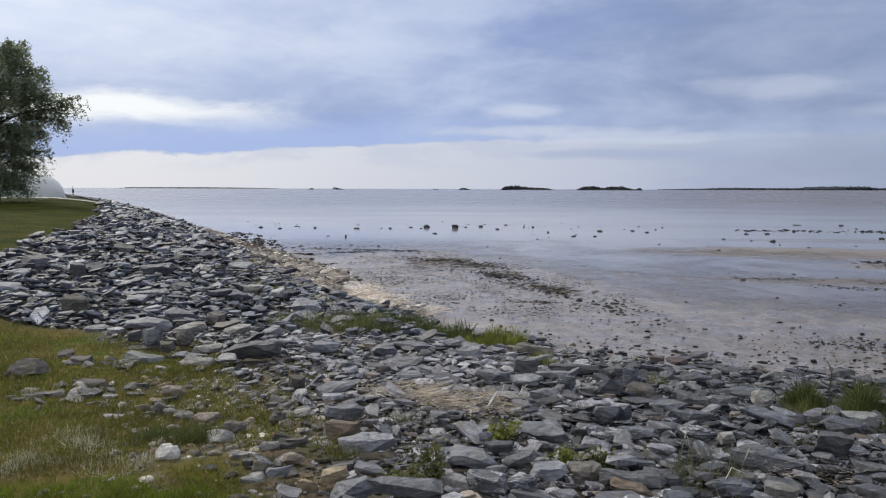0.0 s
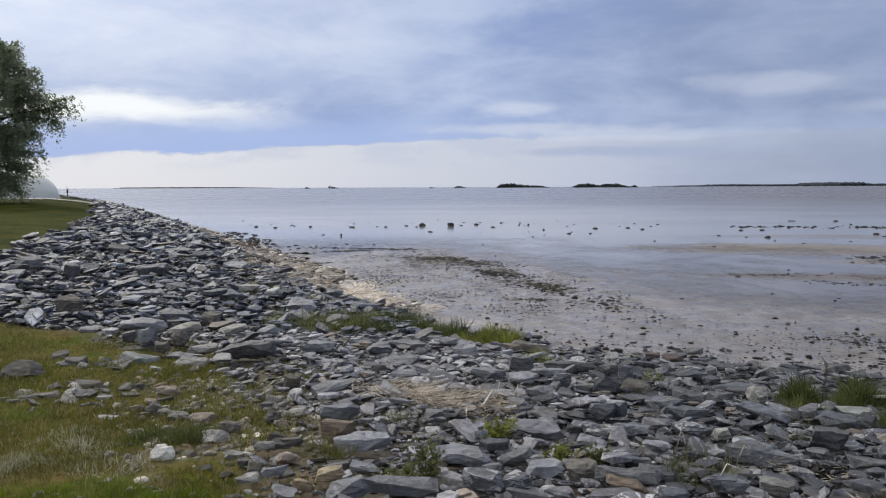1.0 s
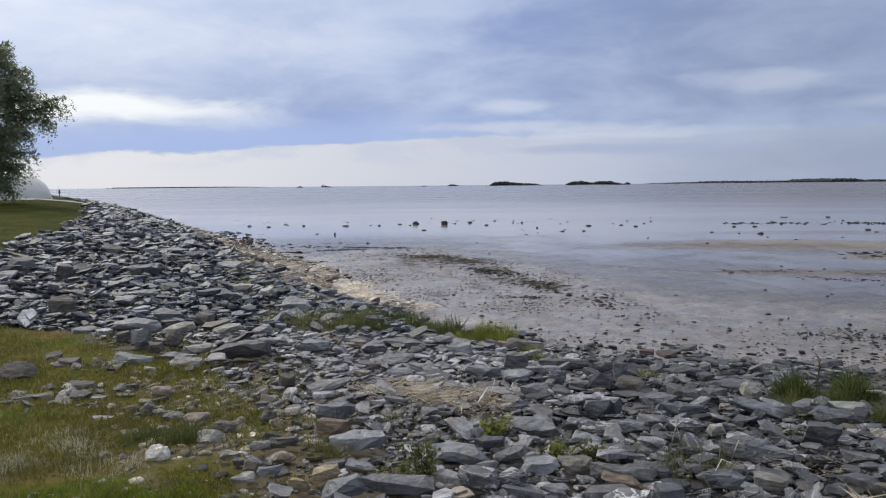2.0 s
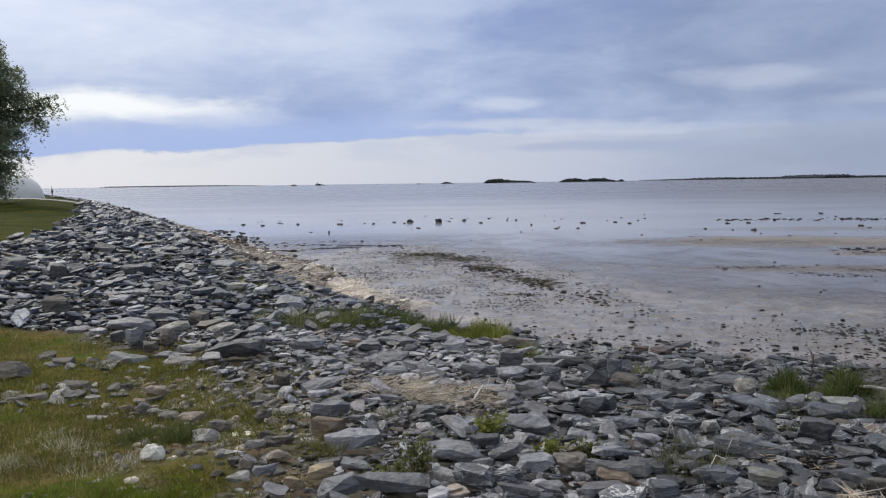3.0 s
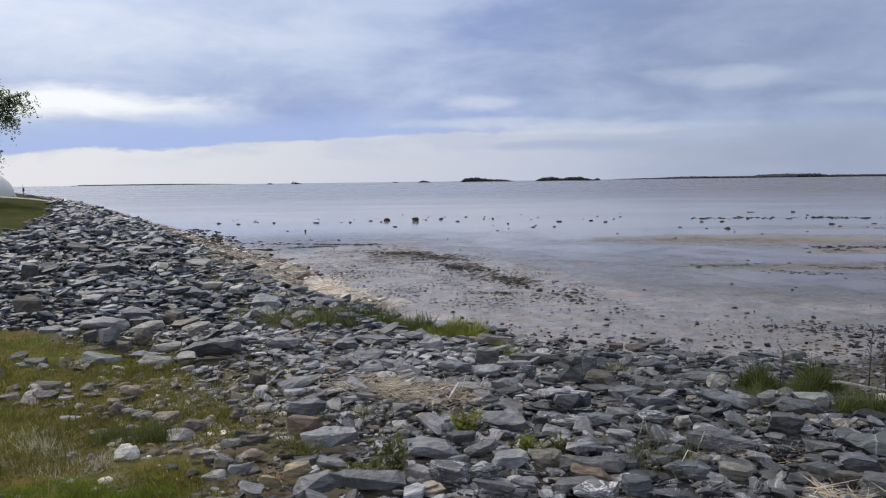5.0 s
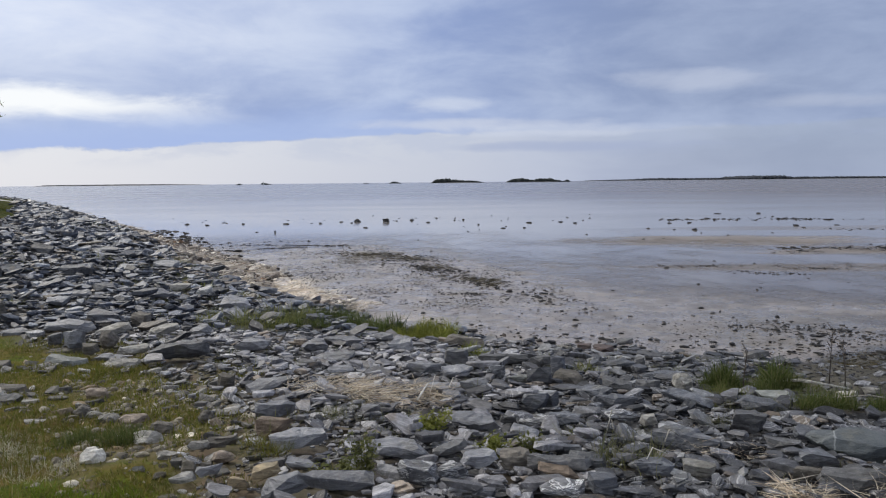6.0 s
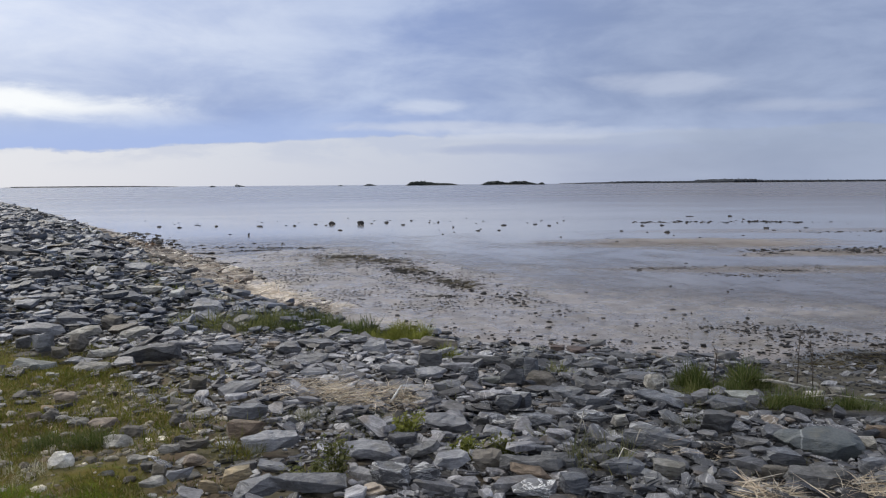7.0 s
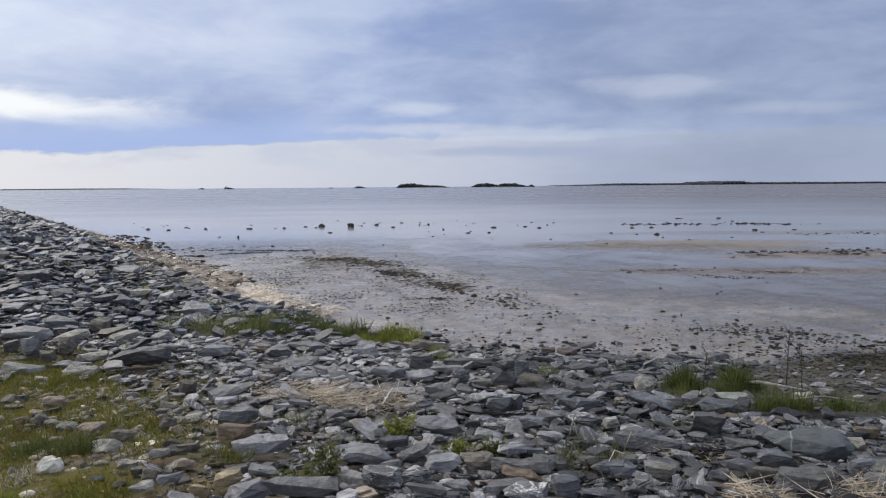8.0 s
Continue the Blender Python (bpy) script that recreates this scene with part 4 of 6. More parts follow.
slab(-0.63, 5.02, 0.24, 0.11, 0.11, 0.10, 7, 0, -4, brown_rock, "brown-faced block of stone under grey slates")
slab(-0.45, 4.75, 0.35, 0.13, 0.07, 0.10, 8, 8, -4, blue_slate, "thick blue-grey slate slab with a broken front")
slab(-0.88, 4.79, 0.14, 0.09, 0.04, 0.08, 6, 6, 0, brown_grey, "flat blue-grey slate slab lying on rubble")
slab(-1.03, 4.69, 0.13, 0.07, 0.03, 0.07, 12, 4, 0, pale_grey, "flat pale stone bedded in turf")
slab(-0.58, 4.18, 0.16, 0.08, 0.05, 0.08, 22, 6, -12, tan_rock, "sandy yellow stone among slates")
slab(-0.69, 4.04, 0.12, 0.05, 0.04, 0.07, 0, 6, 8, tan_rock, "sandy yellow stone among slates")
slab(-0.45, 3.96, 0.24, 0.11, 0.06, 0.09, 18, 10, -6, blue_slate, "flat blue-grey slate slab lying on rubble")
slab(-0.19, 3.97, 0.39, 0.12, 0.07, 0.09, 3, 8, 0, blue_slate, "flat blue-grey slate slab lying on rubble")
slab(-0.93, 4.77, 0.21, 0.10, 0.03, 0.07, 11, 6, 0, brown_grey, "flat blue-grey slate slab lying on rubble")
slab(-0.40, 4.35, 0.18, 0.08, 0.03, 0.07, -5, 8, 8, blue_slate, "thin light grey slate plate tilted on rubble")
slab(-0.88, 4.26, 0.16, 0.07, 0.03, 0.07, 20, 6, -4, blue_slate, "flat blue-grey slate slab lying on rubble")
slab(-1.01, 4.21, 0.14, 0.07, 0.03, 0.07, 14, 6, 0, pale_grey, "flat pale stone bedded in turf")
slab(-1.22, 8.10, 0.37, 0.20, 0.09, 0.13, 3, 12, 4, blue_slate, "flat blue-grey slate slab lying on rubble")
slab(-0.61, 8.26, 0.28, 0.19, 0.10, 0.11, 4, 10, 0, blue_slate, "flat blue-grey slate slab lying on rubble")
slab(-0.34, 8.83, 0.43, 0.19, 0.07, 0.11, -2, 10, 2, blue_slate, "flat blue-grey slate slab lying on rubble")
slab(-0.33, 7.69, 0.31, 0.18, 0.06, 0.10, 6, 10, -4, blue_slate, "flat blue-grey slate slab lying on rubble")
slab(-0.30, 7.15, 0.25, 0.11, 0.04, 0.08, 10, 8, -6, blue_slate, "thin light grey slate plate tilted on rubble")
slab(0.28, 8.75, 0.34, 0.20, 0.09, 0.11, -8, 10, 3, blue_slate, "flat blue-grey slate slab lying on rubble")
slab(0.08, 9.16, 0.28, 0.16, 0.05, 0.10, -1, 8, 0, blue_slate, "flat blue-grey slate slab lying on rubble")
slab(1.09, 9.45, 0.50, 0.20, 0.12, 0.13, -11, 4, 3, brown_grey, "dark slate block with a rough broken face")
slab(0.79, 7.56, 0.23, 0.11, 0.12, 0.12, 2, 4, 0, dark_slate, "dark slate block with a rough broken face")
slab(1.26, 7.68, 0.51, 0.15, 0.08, 0.10, -9, 3, 0, dark_slate, "long dark slate slab lying on rubble")
slab(1.60, 7.56, 0.24, 0.15, 0.07, 0.10, -12, 4, -4, dark_slate, "dark slate block with a rough broken face")
slab(1.67, 7.07, 0.14, 0.14, 0.16, 0.14, -3, 2, 0, steel_slate, "upright grey slate wedged between stones")
slab(1.42, 6.67, 0.23, 0.10, 0.15, 0.12, -16, 2, 0, steel_slate, "square-cut grey slate block")
slab(1.26, 6.76, 0.26, 0.12, 0.04, 0.08, -3, 6, -6, greenish_slate, "olive-tinged flat slate at the edge of the flat")
slab(1.70, 6.76, 0.27, 0.21, 0.06, 0.10, -22, 8, 6, brown_grey, "flat blue-grey slate slab lying on rubble")
slab(1.07, 6.89, 0.18, 0.08, 0.12, 0.12, 11, 10, 0, quartz_rock, "dark slate streaked with white quartz")
slab(0.80, 6.27, 0.23, 0.14, 0.05, 0.09, -7, 10, 0, blue_slate, "flat blue-grey slate slab lying on rubble")
slab(0.66, 5.15, 0.36, 0.20, 0.05, 0.10, -11, 6, 3, blue_slate, "flat grey slate slab with a pointed outline")
slab(0.92, 5.33, 0.12, 0.07, 0.05, 0.08, -10, 4, 0, dark_slate, "dark slate block with a rough broken face")
slab(1.19, 5.70, 0.20, 0.11, 0.10, 0.11, -18, 4, 0, steel_slate, "dark slate block with a rough broken face")
slab(1.31, 5.74, 0.12, 0.10, 0.11, 0.11, -13, 8, 0, steel_slate, "upright grey slate wedged between stones")
slab(1.09, 5.21, 0.24, 0.13, 0.04, 0.09, -6, 10, -4, quartz_rock, "dark slate streaked with white quartz")
slab(0.94, 4.85, 0.19, 0.10, 0.05, 0.08, -17, 8, 0, blue_slate, "flat blue-grey slate slab lying on rubble")
slab(0.14, 4.55, 0.38, 0.18, 0.06, 0.10, -8, 7, 4, blue_slate, "broad flat grey slate slab among rubble")
slab(0.23, 4.07, 0.22, 0.12, 0.09, 0.11, -15, 12, 6, quartz_rock, "dark slate streaked with white quartz")
slab(0.40, 4.09, 0.20, 0.09, 0.07, 0.09, 4, 8, -4, quartz_rock, "dark slate streaked with white quartz")
slab(0.45, 4.55, 0.22, 0.10, 0.04, 0.08, 2, 8, -4, dark_slate, "long dark slate slab lying on rubble")
slab(0.58, 4.30, 0.21, 0.12, 0.05, 0.09, 4, 8, -6, blue_slate, "flat blue-grey slate slab lying on rubble")
slab(0.79, 4.33, 0.18, 0.12, 0.05, 0.09, -2, 8, -4, brown_grey, "brownish slate patched with white quartz")
slab(0.99, 4.13, 0.26, 0.12, 0.03, 0.07, -30, 8, 10, brown_rock, "rusty brown slate plate among grey rubble")
slab(1.02, 4.19, 0.37, 0.12, 0.05, 0.08, -14, 6, 0, dark_slate, "long dark slate slab lying on rubble")
slab(1.13, 4.46, 0.16, 0.08, 0.04, 0.07, -14, 6, 0, steel_slate, "flat blue-grey slate slab lying on rubble")
slab(1.29, 5.24, 0.22, 0.13, 0.05, 0.09, -22, 8, 4, steel_slate, "flat blue-grey slate slab lying on rubble")
slab(0.50, 6.27, 0.26, 0.12, 0.05, 0.08, -11, 8, 0, blue_slate, "flat blue-grey slate slab lying on rubble")
slab(0.74, 7.03, 0.29, 0.16, 0.06, 0.10, -12, 8, 4, blue_slate, "flat blue-grey slate slab lying on rubble")
slab(0.45, 7.22, 0.32, 0.15, 0.07, 0.10, 0, 8, 0, blue_slate, "flat blue-grey slate slab lying on rubble")
slab(2.63, 9.78, 0.18, 0.14, 0.07, 0.11, -15, 6, 0, red_rock, "reddish-brown flat stone at the edge of the flat")
slab(2.75, 9.36, 0.28, 0.22, 0.07, 0.11, -24, 6, 4, red_rock, "reddish-brown flat stone at the edge of the flat")
slab(3.42, 10.63, 0.23, 0.12, 0.06, 0.10, -18, 4, 0, dark_slate, "long dark slate slab lying on rubble")
slab(2.38, 7.65, 0.46, 0.21, 0.06, 0.11, -13, 6, 0, steel_slate, "flat blue-grey slate slab lying on rubble")
slab(2.67, 7.76, 0.10, 0.11, 0.11, 0.11, -19, 4, 0, dark_slate, "upright grey slate wedged between stones")
slab(3.04, 8.55, 0.28, 0.16, 0.07, 0.10, -20, 4, 0, dark_slate, "dark slate block with a rough broken face")
slab(2.60, 6.96, 0.41, 0.16, 0.05, 0.09, -20, 6, 0, steel_slate, "light bluish slate slab over a dark gap")
slab(2.23, 6.30, 0.23, 0.11, 0.09, 0.10, -19, 2, 0, dark_slate, "dark slate block with a rough broken face")
slab(1.77, 6.20, 0.29, 0.17, 0.05, 0.09, -20, 8, 2, steel_slate, "flat blue-grey slate slab lying on rubble")
slab(2.04, 6.43, 0.31, 0.14, 0.07, 0.09, -26, 8, 6, dark_slate, "long dark slate slab lying on rubble")
slab(1.82, 5.80, 0.33, 0.12, 0.07, 0.09, -17, 4, 0, steel_slate, "square-cut grey slate block")
slab(2.37, 5.74, 0.38, 0.18, 0.05, 0.10, -36, 8, 10, steel_slate, "flat blue-grey slate slab lying on rubble")
slab(1.90, 4.60, 0.41, 0.16, 0.08, 0.10, -26, 6, 2, steel_slate, "broad grey slate slab on dark rubble")
slab(2.79, 5.52, 0.29, 0.18, 0.06, 0.10, -41, 8, 8, steel_slate, "flat blue-grey slate slab lying on rubble")
slab(2.40, 4.84, 0.22, 0.13, 0.12, 0.12, -26, 4, 0, dark_slate, "dark slate block with a rough broken face")
slab(3.17, 6.03, 0.28, 0.15, 0.04, 0.09, -32, 6, 0, greenish_slate, "olive-tinged flat slate at the edge of the flat")
slab(1.50, 4.10, 0.27, 0.12, 0.05, 0.08, -20, 8, 0, steel_slate, "flat blue-grey slate slab lying on rubble")
slab(1.75, 4.06, 0.17, 0.10, 0.05, 0.09, -13, 12, 0, pale_grey, "flat blue-grey slate slab lying on rubble")
slab(1.19, 4.27, 0.22, 0.11, 0.04, 0.08, -24, 8, 4, steel_slate, "flat blue-grey slate slab lying on rubble")
slab(1.67, 5.23, 0.26, 0.12, 0.05, 0.09, -14, 8, 0, quartz_rock, "dark slate streaked with white quartz")
slab(1.83, 5.09, 0.12, 0.09, 0.06, 0.09, -20, 8, 0, pale_grey, "flat blue-grey slate slab lying on rubble")
slab(2.69, 4.67, 0.15, 0.11, 0.05, 0.09, -30, 8, 0, steel_slate, "flat blue-grey slate slab lying on rubble")
boulder(2.87, 4.47, 0.47, 0.33, 0.19, -30, teal_slate, "large smooth greenish-grey boulder with a pale vein", 0.0, tip=4)
slab(3.20, 4.49, 0.13, 0.10, 0.04, 0.08, -47, 8, 8, pale_grey, "flat blue-grey slate slab lying on rubble")
slab(3.44, 4.72, 0.16, 0.08, 0.06, 0.09, -35, 3, 0, brown_rock, "brown-faced block of stone under grey slates")
slab(2.49, 4.17, 0.22, 0.11, 0.06, 0.09, -36, 8, 3, steel_slate, "flat blue-grey slate slab lying on rubble")
slab(2.32, 4.00, 0.19, 0.08, 0.04, 0.08, -29, 6, 0, brown_grey, "flat blue-grey slate slab lying on rubble")
slab(2.49, 3.85, 0.35, 0.15, 0.05, 0.09, -26, 8, -4, dark_slate, "long dark slate slab lying on rubble")
slab(2.88, 3.97, 0.14, 0.11, 0.08, 0.10, -23, 8, -10, steel_slate, "flat blue-grey slate slab lying on rubble")
slab(2.93, 3.89, 0.16, 0.11, 0.07, 0.10, -36, 8, 0, dark_slate, "long dark slate slab lying on rubble")
slab(2.48, 4.53, 0.24, 0.11, 0.03, 0.08, -34, 6, 3, dark_slate, "long dark slate slab lying on rubble")
slab(1.51, 4.07, 0.20, 0.09, 0.06, 0.08, -28, 6, 0, steel_slate, "square-cut grey slate block")
slab(1.14, 3.78, 0.16, 0.09, 0.08, 0.09, -12, 8, 0, steel_slate, "flat blue-grey slate slab lying on rubble")
slab(0.94, 3.82, 0.23, 0.10, 0.05, 0.08, -13, 10, 0, quartz_rock, "dark slate streaked with white quartz")
slab(3.80, 6.04, 0.17, 0.13, 0.04, 0.08, -32, 4, 0, pale_grey, "pale stone lying on the mud")
slab(4.14, 6.60, 0.11, 0.08, 0.03, 0.07, -32, 4, 0, pale_grey, "pale stone lying on the mud")
slab(4.17, 6.29, 0.16, 0.09, 0.03, 0.07, -33, 4, 0, pale_grey, "pale stone lying on the mud")
slab(-1.90, 11.27, 0.42, 0.37, 0.11, 0.17, -4, 14, 10, blue_slate, "broad grey slate slab on the embankment")
slab(-1.81, 10.64, 0.28, 0.27, 0.06, 0.14, -12, 14, 14, blue_slate, "broad grey slate slab on the embankment")
slab(-2.51, 12.11, 0.24, 0.22, 0.08, 0.20, 16, 8, -4, lime_white, "chalk-white stone among dark slates")
slab(-6.40, 12.12, 0.30, 0.28, 0.07, 0.12, 32, 10, -2, blue_slate, "thin light slate plate on the embankment")
slab(-5.44, 11.59, 0.32, 0.22, 0.06, 0.11, 23, 10, 0, pale_grey, "thin light slate plate on the embankment")
slab(-5.98, 11.07, 0.31, 0.22, 0.05, 0.11, 24, 10, 2, blue_slate, "thin light slate plate on the embankment")
slab(-4.20, 11.37, 0.60, 0.18, 0.04, 0.10, 22, 10, -2, blue_slate, "thin light slate plate on the embankment")
slab(-4.07, 10.73, 0.33, 0.26, 0.06, 0.13, 25, 10, -2, blue_slate, "broad grey slate slab on the embankment")
slab(-4.95, 13.68, 0.44, 0.30, 0.12, 0.13, 18, 6, 2, dark_slate, "dark thick slate slab on the embankment")
slab(-3.92, 12.10, 0.38, 0.30, 0.09, 0.14, 10, 10, 6, dark_slate, "dark thick slate slab on the embankment")
slab(-4.55, 9.90, 0.34, 0.28, 0.16, 0.16, 25, 8, 0, brown_grey, "brown-stained slate block on the embankment")
slab(-5.69, 12.51, 0.26, 0.28, 0.21, 0.17, 30, 6, 0, dark_slate, "dark thick slate slab on the embankment")
slab(-6.67, 13.14, 0.44, 0.46, 0.14, 0.19, 17, 12, 8, dark_slate, "dark thick slate slab on the embankment")
slab(-3.24, 9.85, 0.37, 0.22, 0.10, 0.13, 24, 10, 4, blue_slate, "broad grey slate slab on the embankment")
slab(-2.76, 9.76, 0.25, 0.24, 0.12, 0.14, 26, 8, -4, brown_grey, "dark thick slate slab on the embankment")
slab(-3.96, 15.76, 0.51, 0.42, 0.09, 0.15, 14, 10, 0, blue_slate, "thin light slate plate on the embankment")
slab(-5.60, 17.29, 0.57, 0.30, 0.08, 0.13, 18, 10, 0, blue_slate, "thin light slate plate on the embankment")
slab(-6.20, 15.61, 0.43, 0.41, 0.12, 0.16, 12, 12, 8, dark_slate, "dark thick slate slab on the embankment")
slab(-3.04, 11.65, 0.43, 0.28, 0.08, 0.14, 9, 10, 4, blue_slate, "broad grey slate slab on the embankment")
slab(-3.02, 12.86, 0.36, 0.25, 0.07, 0.13, 17, 10, -2, pale_grey, "thin light slate plate on the embankment")

# ground kept open for plants between the stones
TAKEN += [(-0.66, 11.75, 0.34, 0.26), (-0.10, 10.9, 0.26, 0.20), (0.62, 10.05, 0.38, 0.20), (0.22, 10.45, 0.30, 0.22), (-0.85, 10.45, 0.26, 0.18), (-1.15, 11.1, 0.34, 0.24),
          (-1.55, 10.15, 0.34, 0.24), (3.25, 6.55, 0.42, 0.24), (3.36, 5.55, 0.22, 0.16), (3.80, 5.45, 0.34, 0.18), (0.37, 5.12, 0.08, 0.08), (-0.05, 4.24, 0.09, 0.08), (0.36, 5.72, 0.06, 0.10)]

# ---- stones of the shore ----


def sample(x0, x1, y0, y1, per_m2, lo, hi, keep):
    pitch = per_m2 ** -0.5  # spread evenly, with no two on one spot
    x, y = [v.ravel() for v in np.meshgrid(np.arange(x0, x1, pitch), np.arange(y0, y1, pitch))]
    x, y = x + rng.uniform(-0.1, 1.1, len(x)) * pitch, y + rng.uniform(-0.1, 1.1, len(x)) * pitch
    ok = keep(x, y)
    x, y = x[ok], y[ok]
    size = lo * (hi / lo) ** (rng.uniform(0, 1, len(x)) ** 1.4)
    clear = np.ones(len(x), bool)
    for bx, by, rx, ry in TAKEN:
        clear &= ((x - bx) / (rx + 0.45 * size)) ** 2 + ((y - by) / (ry + 0.55 * size)) ** 2 > 1
    return x[clear], y[clear], size[clear]


def lay(*samples):
    return tuple(np.concatenate(c) for c in zip(*samples))


def low_bank(x, y):
    return (inland(x, y) + (fractal(x * 1.6, y * 1.6, 15) - 0.5) * 1.2 > 0.15) & (rng.uniform(0, 1, len(x)) > 0.93 * peat_and_dim(x, y)) & (turf(x, y) < 0.45) & (y < 9.4 + 0.22 * (x + 3)) & (np.abs(np.arctan2(x, y)) < 0.85)


def well_in(x, y):
    """The low bank, but for its seam with the turf, where only small stuff lies."""
    d = side_distance(x, y, TURF_EDGE)
    return low_bank(x, y) & (rng.uniform(0, 1, len(x)) < np.clip((d - 0.25) / 1.0, 0.10, 1))


def high_bank(x, y):
    s = inland(x, y)
    foot = np.interp(y, (12, 15, 18, 25, 33, 48), (0.7, 1.1, 1.9, 1.7, 1.1, 0.2))
    return (s + (fractal(x * 0.9, y * 0.9, 15) - 0.5) * 1.5 > foot) & (s < 8.5) & (turf(x, y) < 0.55) & (y >= 9.4 + 0.22 * (x + 3)) & (x < 3.5)


def bank(name, samples, label, singles, pile, thick, mats, near):
    """A spread of slates: the largest of those in the near stretch are objects, the rest one mesh."""
    owner = tagged(empty(name), label, "stone bank", kind="structure")
    x, y, size = lay(*samples)
    which = rng.integers(0, len(SLABS), len(x))
    turns, places = stone_bed(x, y, size, *thick, pile=pile)
    rank = np.where(near(x, y), size, 0)
    picked = np.argsort(-rank)[:singles]
    rest = np.ones(len(x), bool)
    rest[picked] = False
    tagged(bulk("loose_stones", SLABS, which[rest], turns[rest], places[rest], mats[0], owner), "broken grey slate rubble", kind="stuff")
    for k in picked:
        single_stone("stone", "slab", int(which[k]), turns[k], places[k], mats[1], owner)
    return owner


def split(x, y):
    """Lighter slates to the one side, darker ones to the other."""
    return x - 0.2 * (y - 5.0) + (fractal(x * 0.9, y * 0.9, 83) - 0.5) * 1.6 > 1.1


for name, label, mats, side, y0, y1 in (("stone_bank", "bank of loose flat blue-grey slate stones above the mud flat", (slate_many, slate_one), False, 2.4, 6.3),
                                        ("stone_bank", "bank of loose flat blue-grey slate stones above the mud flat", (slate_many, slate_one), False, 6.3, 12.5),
                                        ("dark_stone_bank", "bank of dark slate beside the mud flat", (darker_many, darker_one), True, 2.4, 5.8),
                                        ("dark_stone_bank", "bank of dark slate beside the mud flat", (darker_many, darker_one), True, 5.8, 12.5)):
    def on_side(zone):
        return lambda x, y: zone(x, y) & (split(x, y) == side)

    spreads = [
        sample(-6, 9, y0, y1, 3, 0.16, 0.26, on_side(well_in)),
        sample(-6, 9, y0, y1, 70, 0.085, 0.165, on_side(well_in)),
        sample(-6, 9, y0, y1, 170, 0.045, 0.10, on_side(well_in)),
        sample(-3, 5, max(y0, 2.8), min(y1, 7.5), 220, 0.022, 0.05, on_side(well_in)),
    ]
    if y0 < 3:  # the ground behind the camera
        behind = on_side(lambda x, y: (turf(x, y) < 0.45) & (inland(x, y) > 0) & (np.hypot(x, y) > 0.5))
        beside = on_side(lambda x, y: (turf(x, y) < 0.45) & (inland(x, y) > 0.15) & (np.arctan2(x, y) > 0.85) & (y > 2.4))
        spreads += [sample(2, 12, 2.4, 9.0, 30, 0.08, 0.24, beside), sample(6, 12, -5.0, 2.4, 24, 0.10, 0.26, lambda x, y: (inland(x, y) > 0.15) & (split(x, y) == side))]
        spreads += [sample(-1.5, 6, -3.0, 2.4, 70, 0.05, 0.12, behind), sample(-1.5, 6, -3.0, 2.4, 34, 0.10, 0.26, behind)]
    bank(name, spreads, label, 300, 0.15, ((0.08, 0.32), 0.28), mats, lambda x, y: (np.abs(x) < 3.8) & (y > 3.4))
for y0, y1 in ((8.5, 10.4), (10.4, 12.4), (12.4, 15.0)):
    bank("stone_embankment", [
        sample(-16, 3.5, y0, y1, 1.6, 0.22, 0.33, high_bank),
        sample(-16, 3.5, y0, y1, 62, 0.10, 0.205, high_bank),
        sample(-16, 3.5, y0, y1, 110, 0.05, 0.11, high_bank),
    ], "embankment of tipped dark slate rubble beside the turf", 300, 0.16, ((0.08, 0.33), 0.33), (dark_many, dark_one), lambda x, y: x > -9)
bank("far_stone_embankment", [
    sample(-16, 3.5, 15, 28, 2.2, 0.26, 0.40, high_bank),
    sample(-16, 3.5, 15, 28, 46, 0.12, 0.24, high_bank),
    sample(-16, 3.5, 15, 28, 40, 0.06, 0.15, high_bank),
    sample(-36, -5, 28, 80, 12, 0.26, 0.48, high_bank),
    sample(-36, -5, 28, 80, 12, 0.14, 0.26, high_bank),
    sample(-95, -24, 80, 200, 2.4, 0.35, 0.7, high_bank),
], "long embankment of tipped dark slate rubble along the shore", 300, 0.16, ((0.08, 0.33), 0.33), (dark_many, dark_one), lambda x, y: y < 22)

# handfuls of small dark slates lying in the turf
turf_slates = tagged(empty("turf_slates"), "small dark slates half sunk in the turf", "slates", kind="structure")
for hx, hy, spread, count in ((-3.10, 7.22, 0.26, 26), (-2.80, 6.46, 0.22, 20), (-2.62, 6.10, 0.30, 18), (-3.20, 6.12, 0.24, 14), (-2.40, 7.05, 0.30, 16), (-2.15, 5.75, 0.25, 10), (-3.9, 7.1, 0.3, 10)):
    qx, qy = hx + rng.normal(0, 1, count) * spread, hy + rng.normal(0, 0.5, count) * spread
    qs = 0.05 * (0.16 / 0.05) ** (rng.uniform(0, 1, count) ** 1.5)
    qturn, qplace = stone_bed(qx, qy, qs, (0.15, 0.4), 0.3, 0.30, 0.0)
    for k in range(count):
        single_stone("slate", "slab", int(rng.integers(0, len(SLABS))), qturn[k], qplace[k], turf_slate_one, turf_slates)



def edge_strip(x, y):
    d = side_distance(x, y, TURF_EDGE)
    return low_bank(x, y) & (d < 1.1) & (rng.uniform(0, 1, len(x)) < np.clip(1.15 - d, 0, 1))


ex, ey, es = sample(-6, 1.0, 2.8, 9.5, 170, 0.035, 0.13, edge_strip)
eturn, eplace = stone_bed(ex, ey, es, (0.15, 0.45), 0.35, 0.25, 0.03)
ew, eorder = rng.integers(0, len(SLABS), len(ex)), np.argsort(-es)
for k in eorder[:180]:
    single_stone("slate", "slab", int(ew[k]), eturn[k], eplace[k], turf_slate_one, turf_slates)
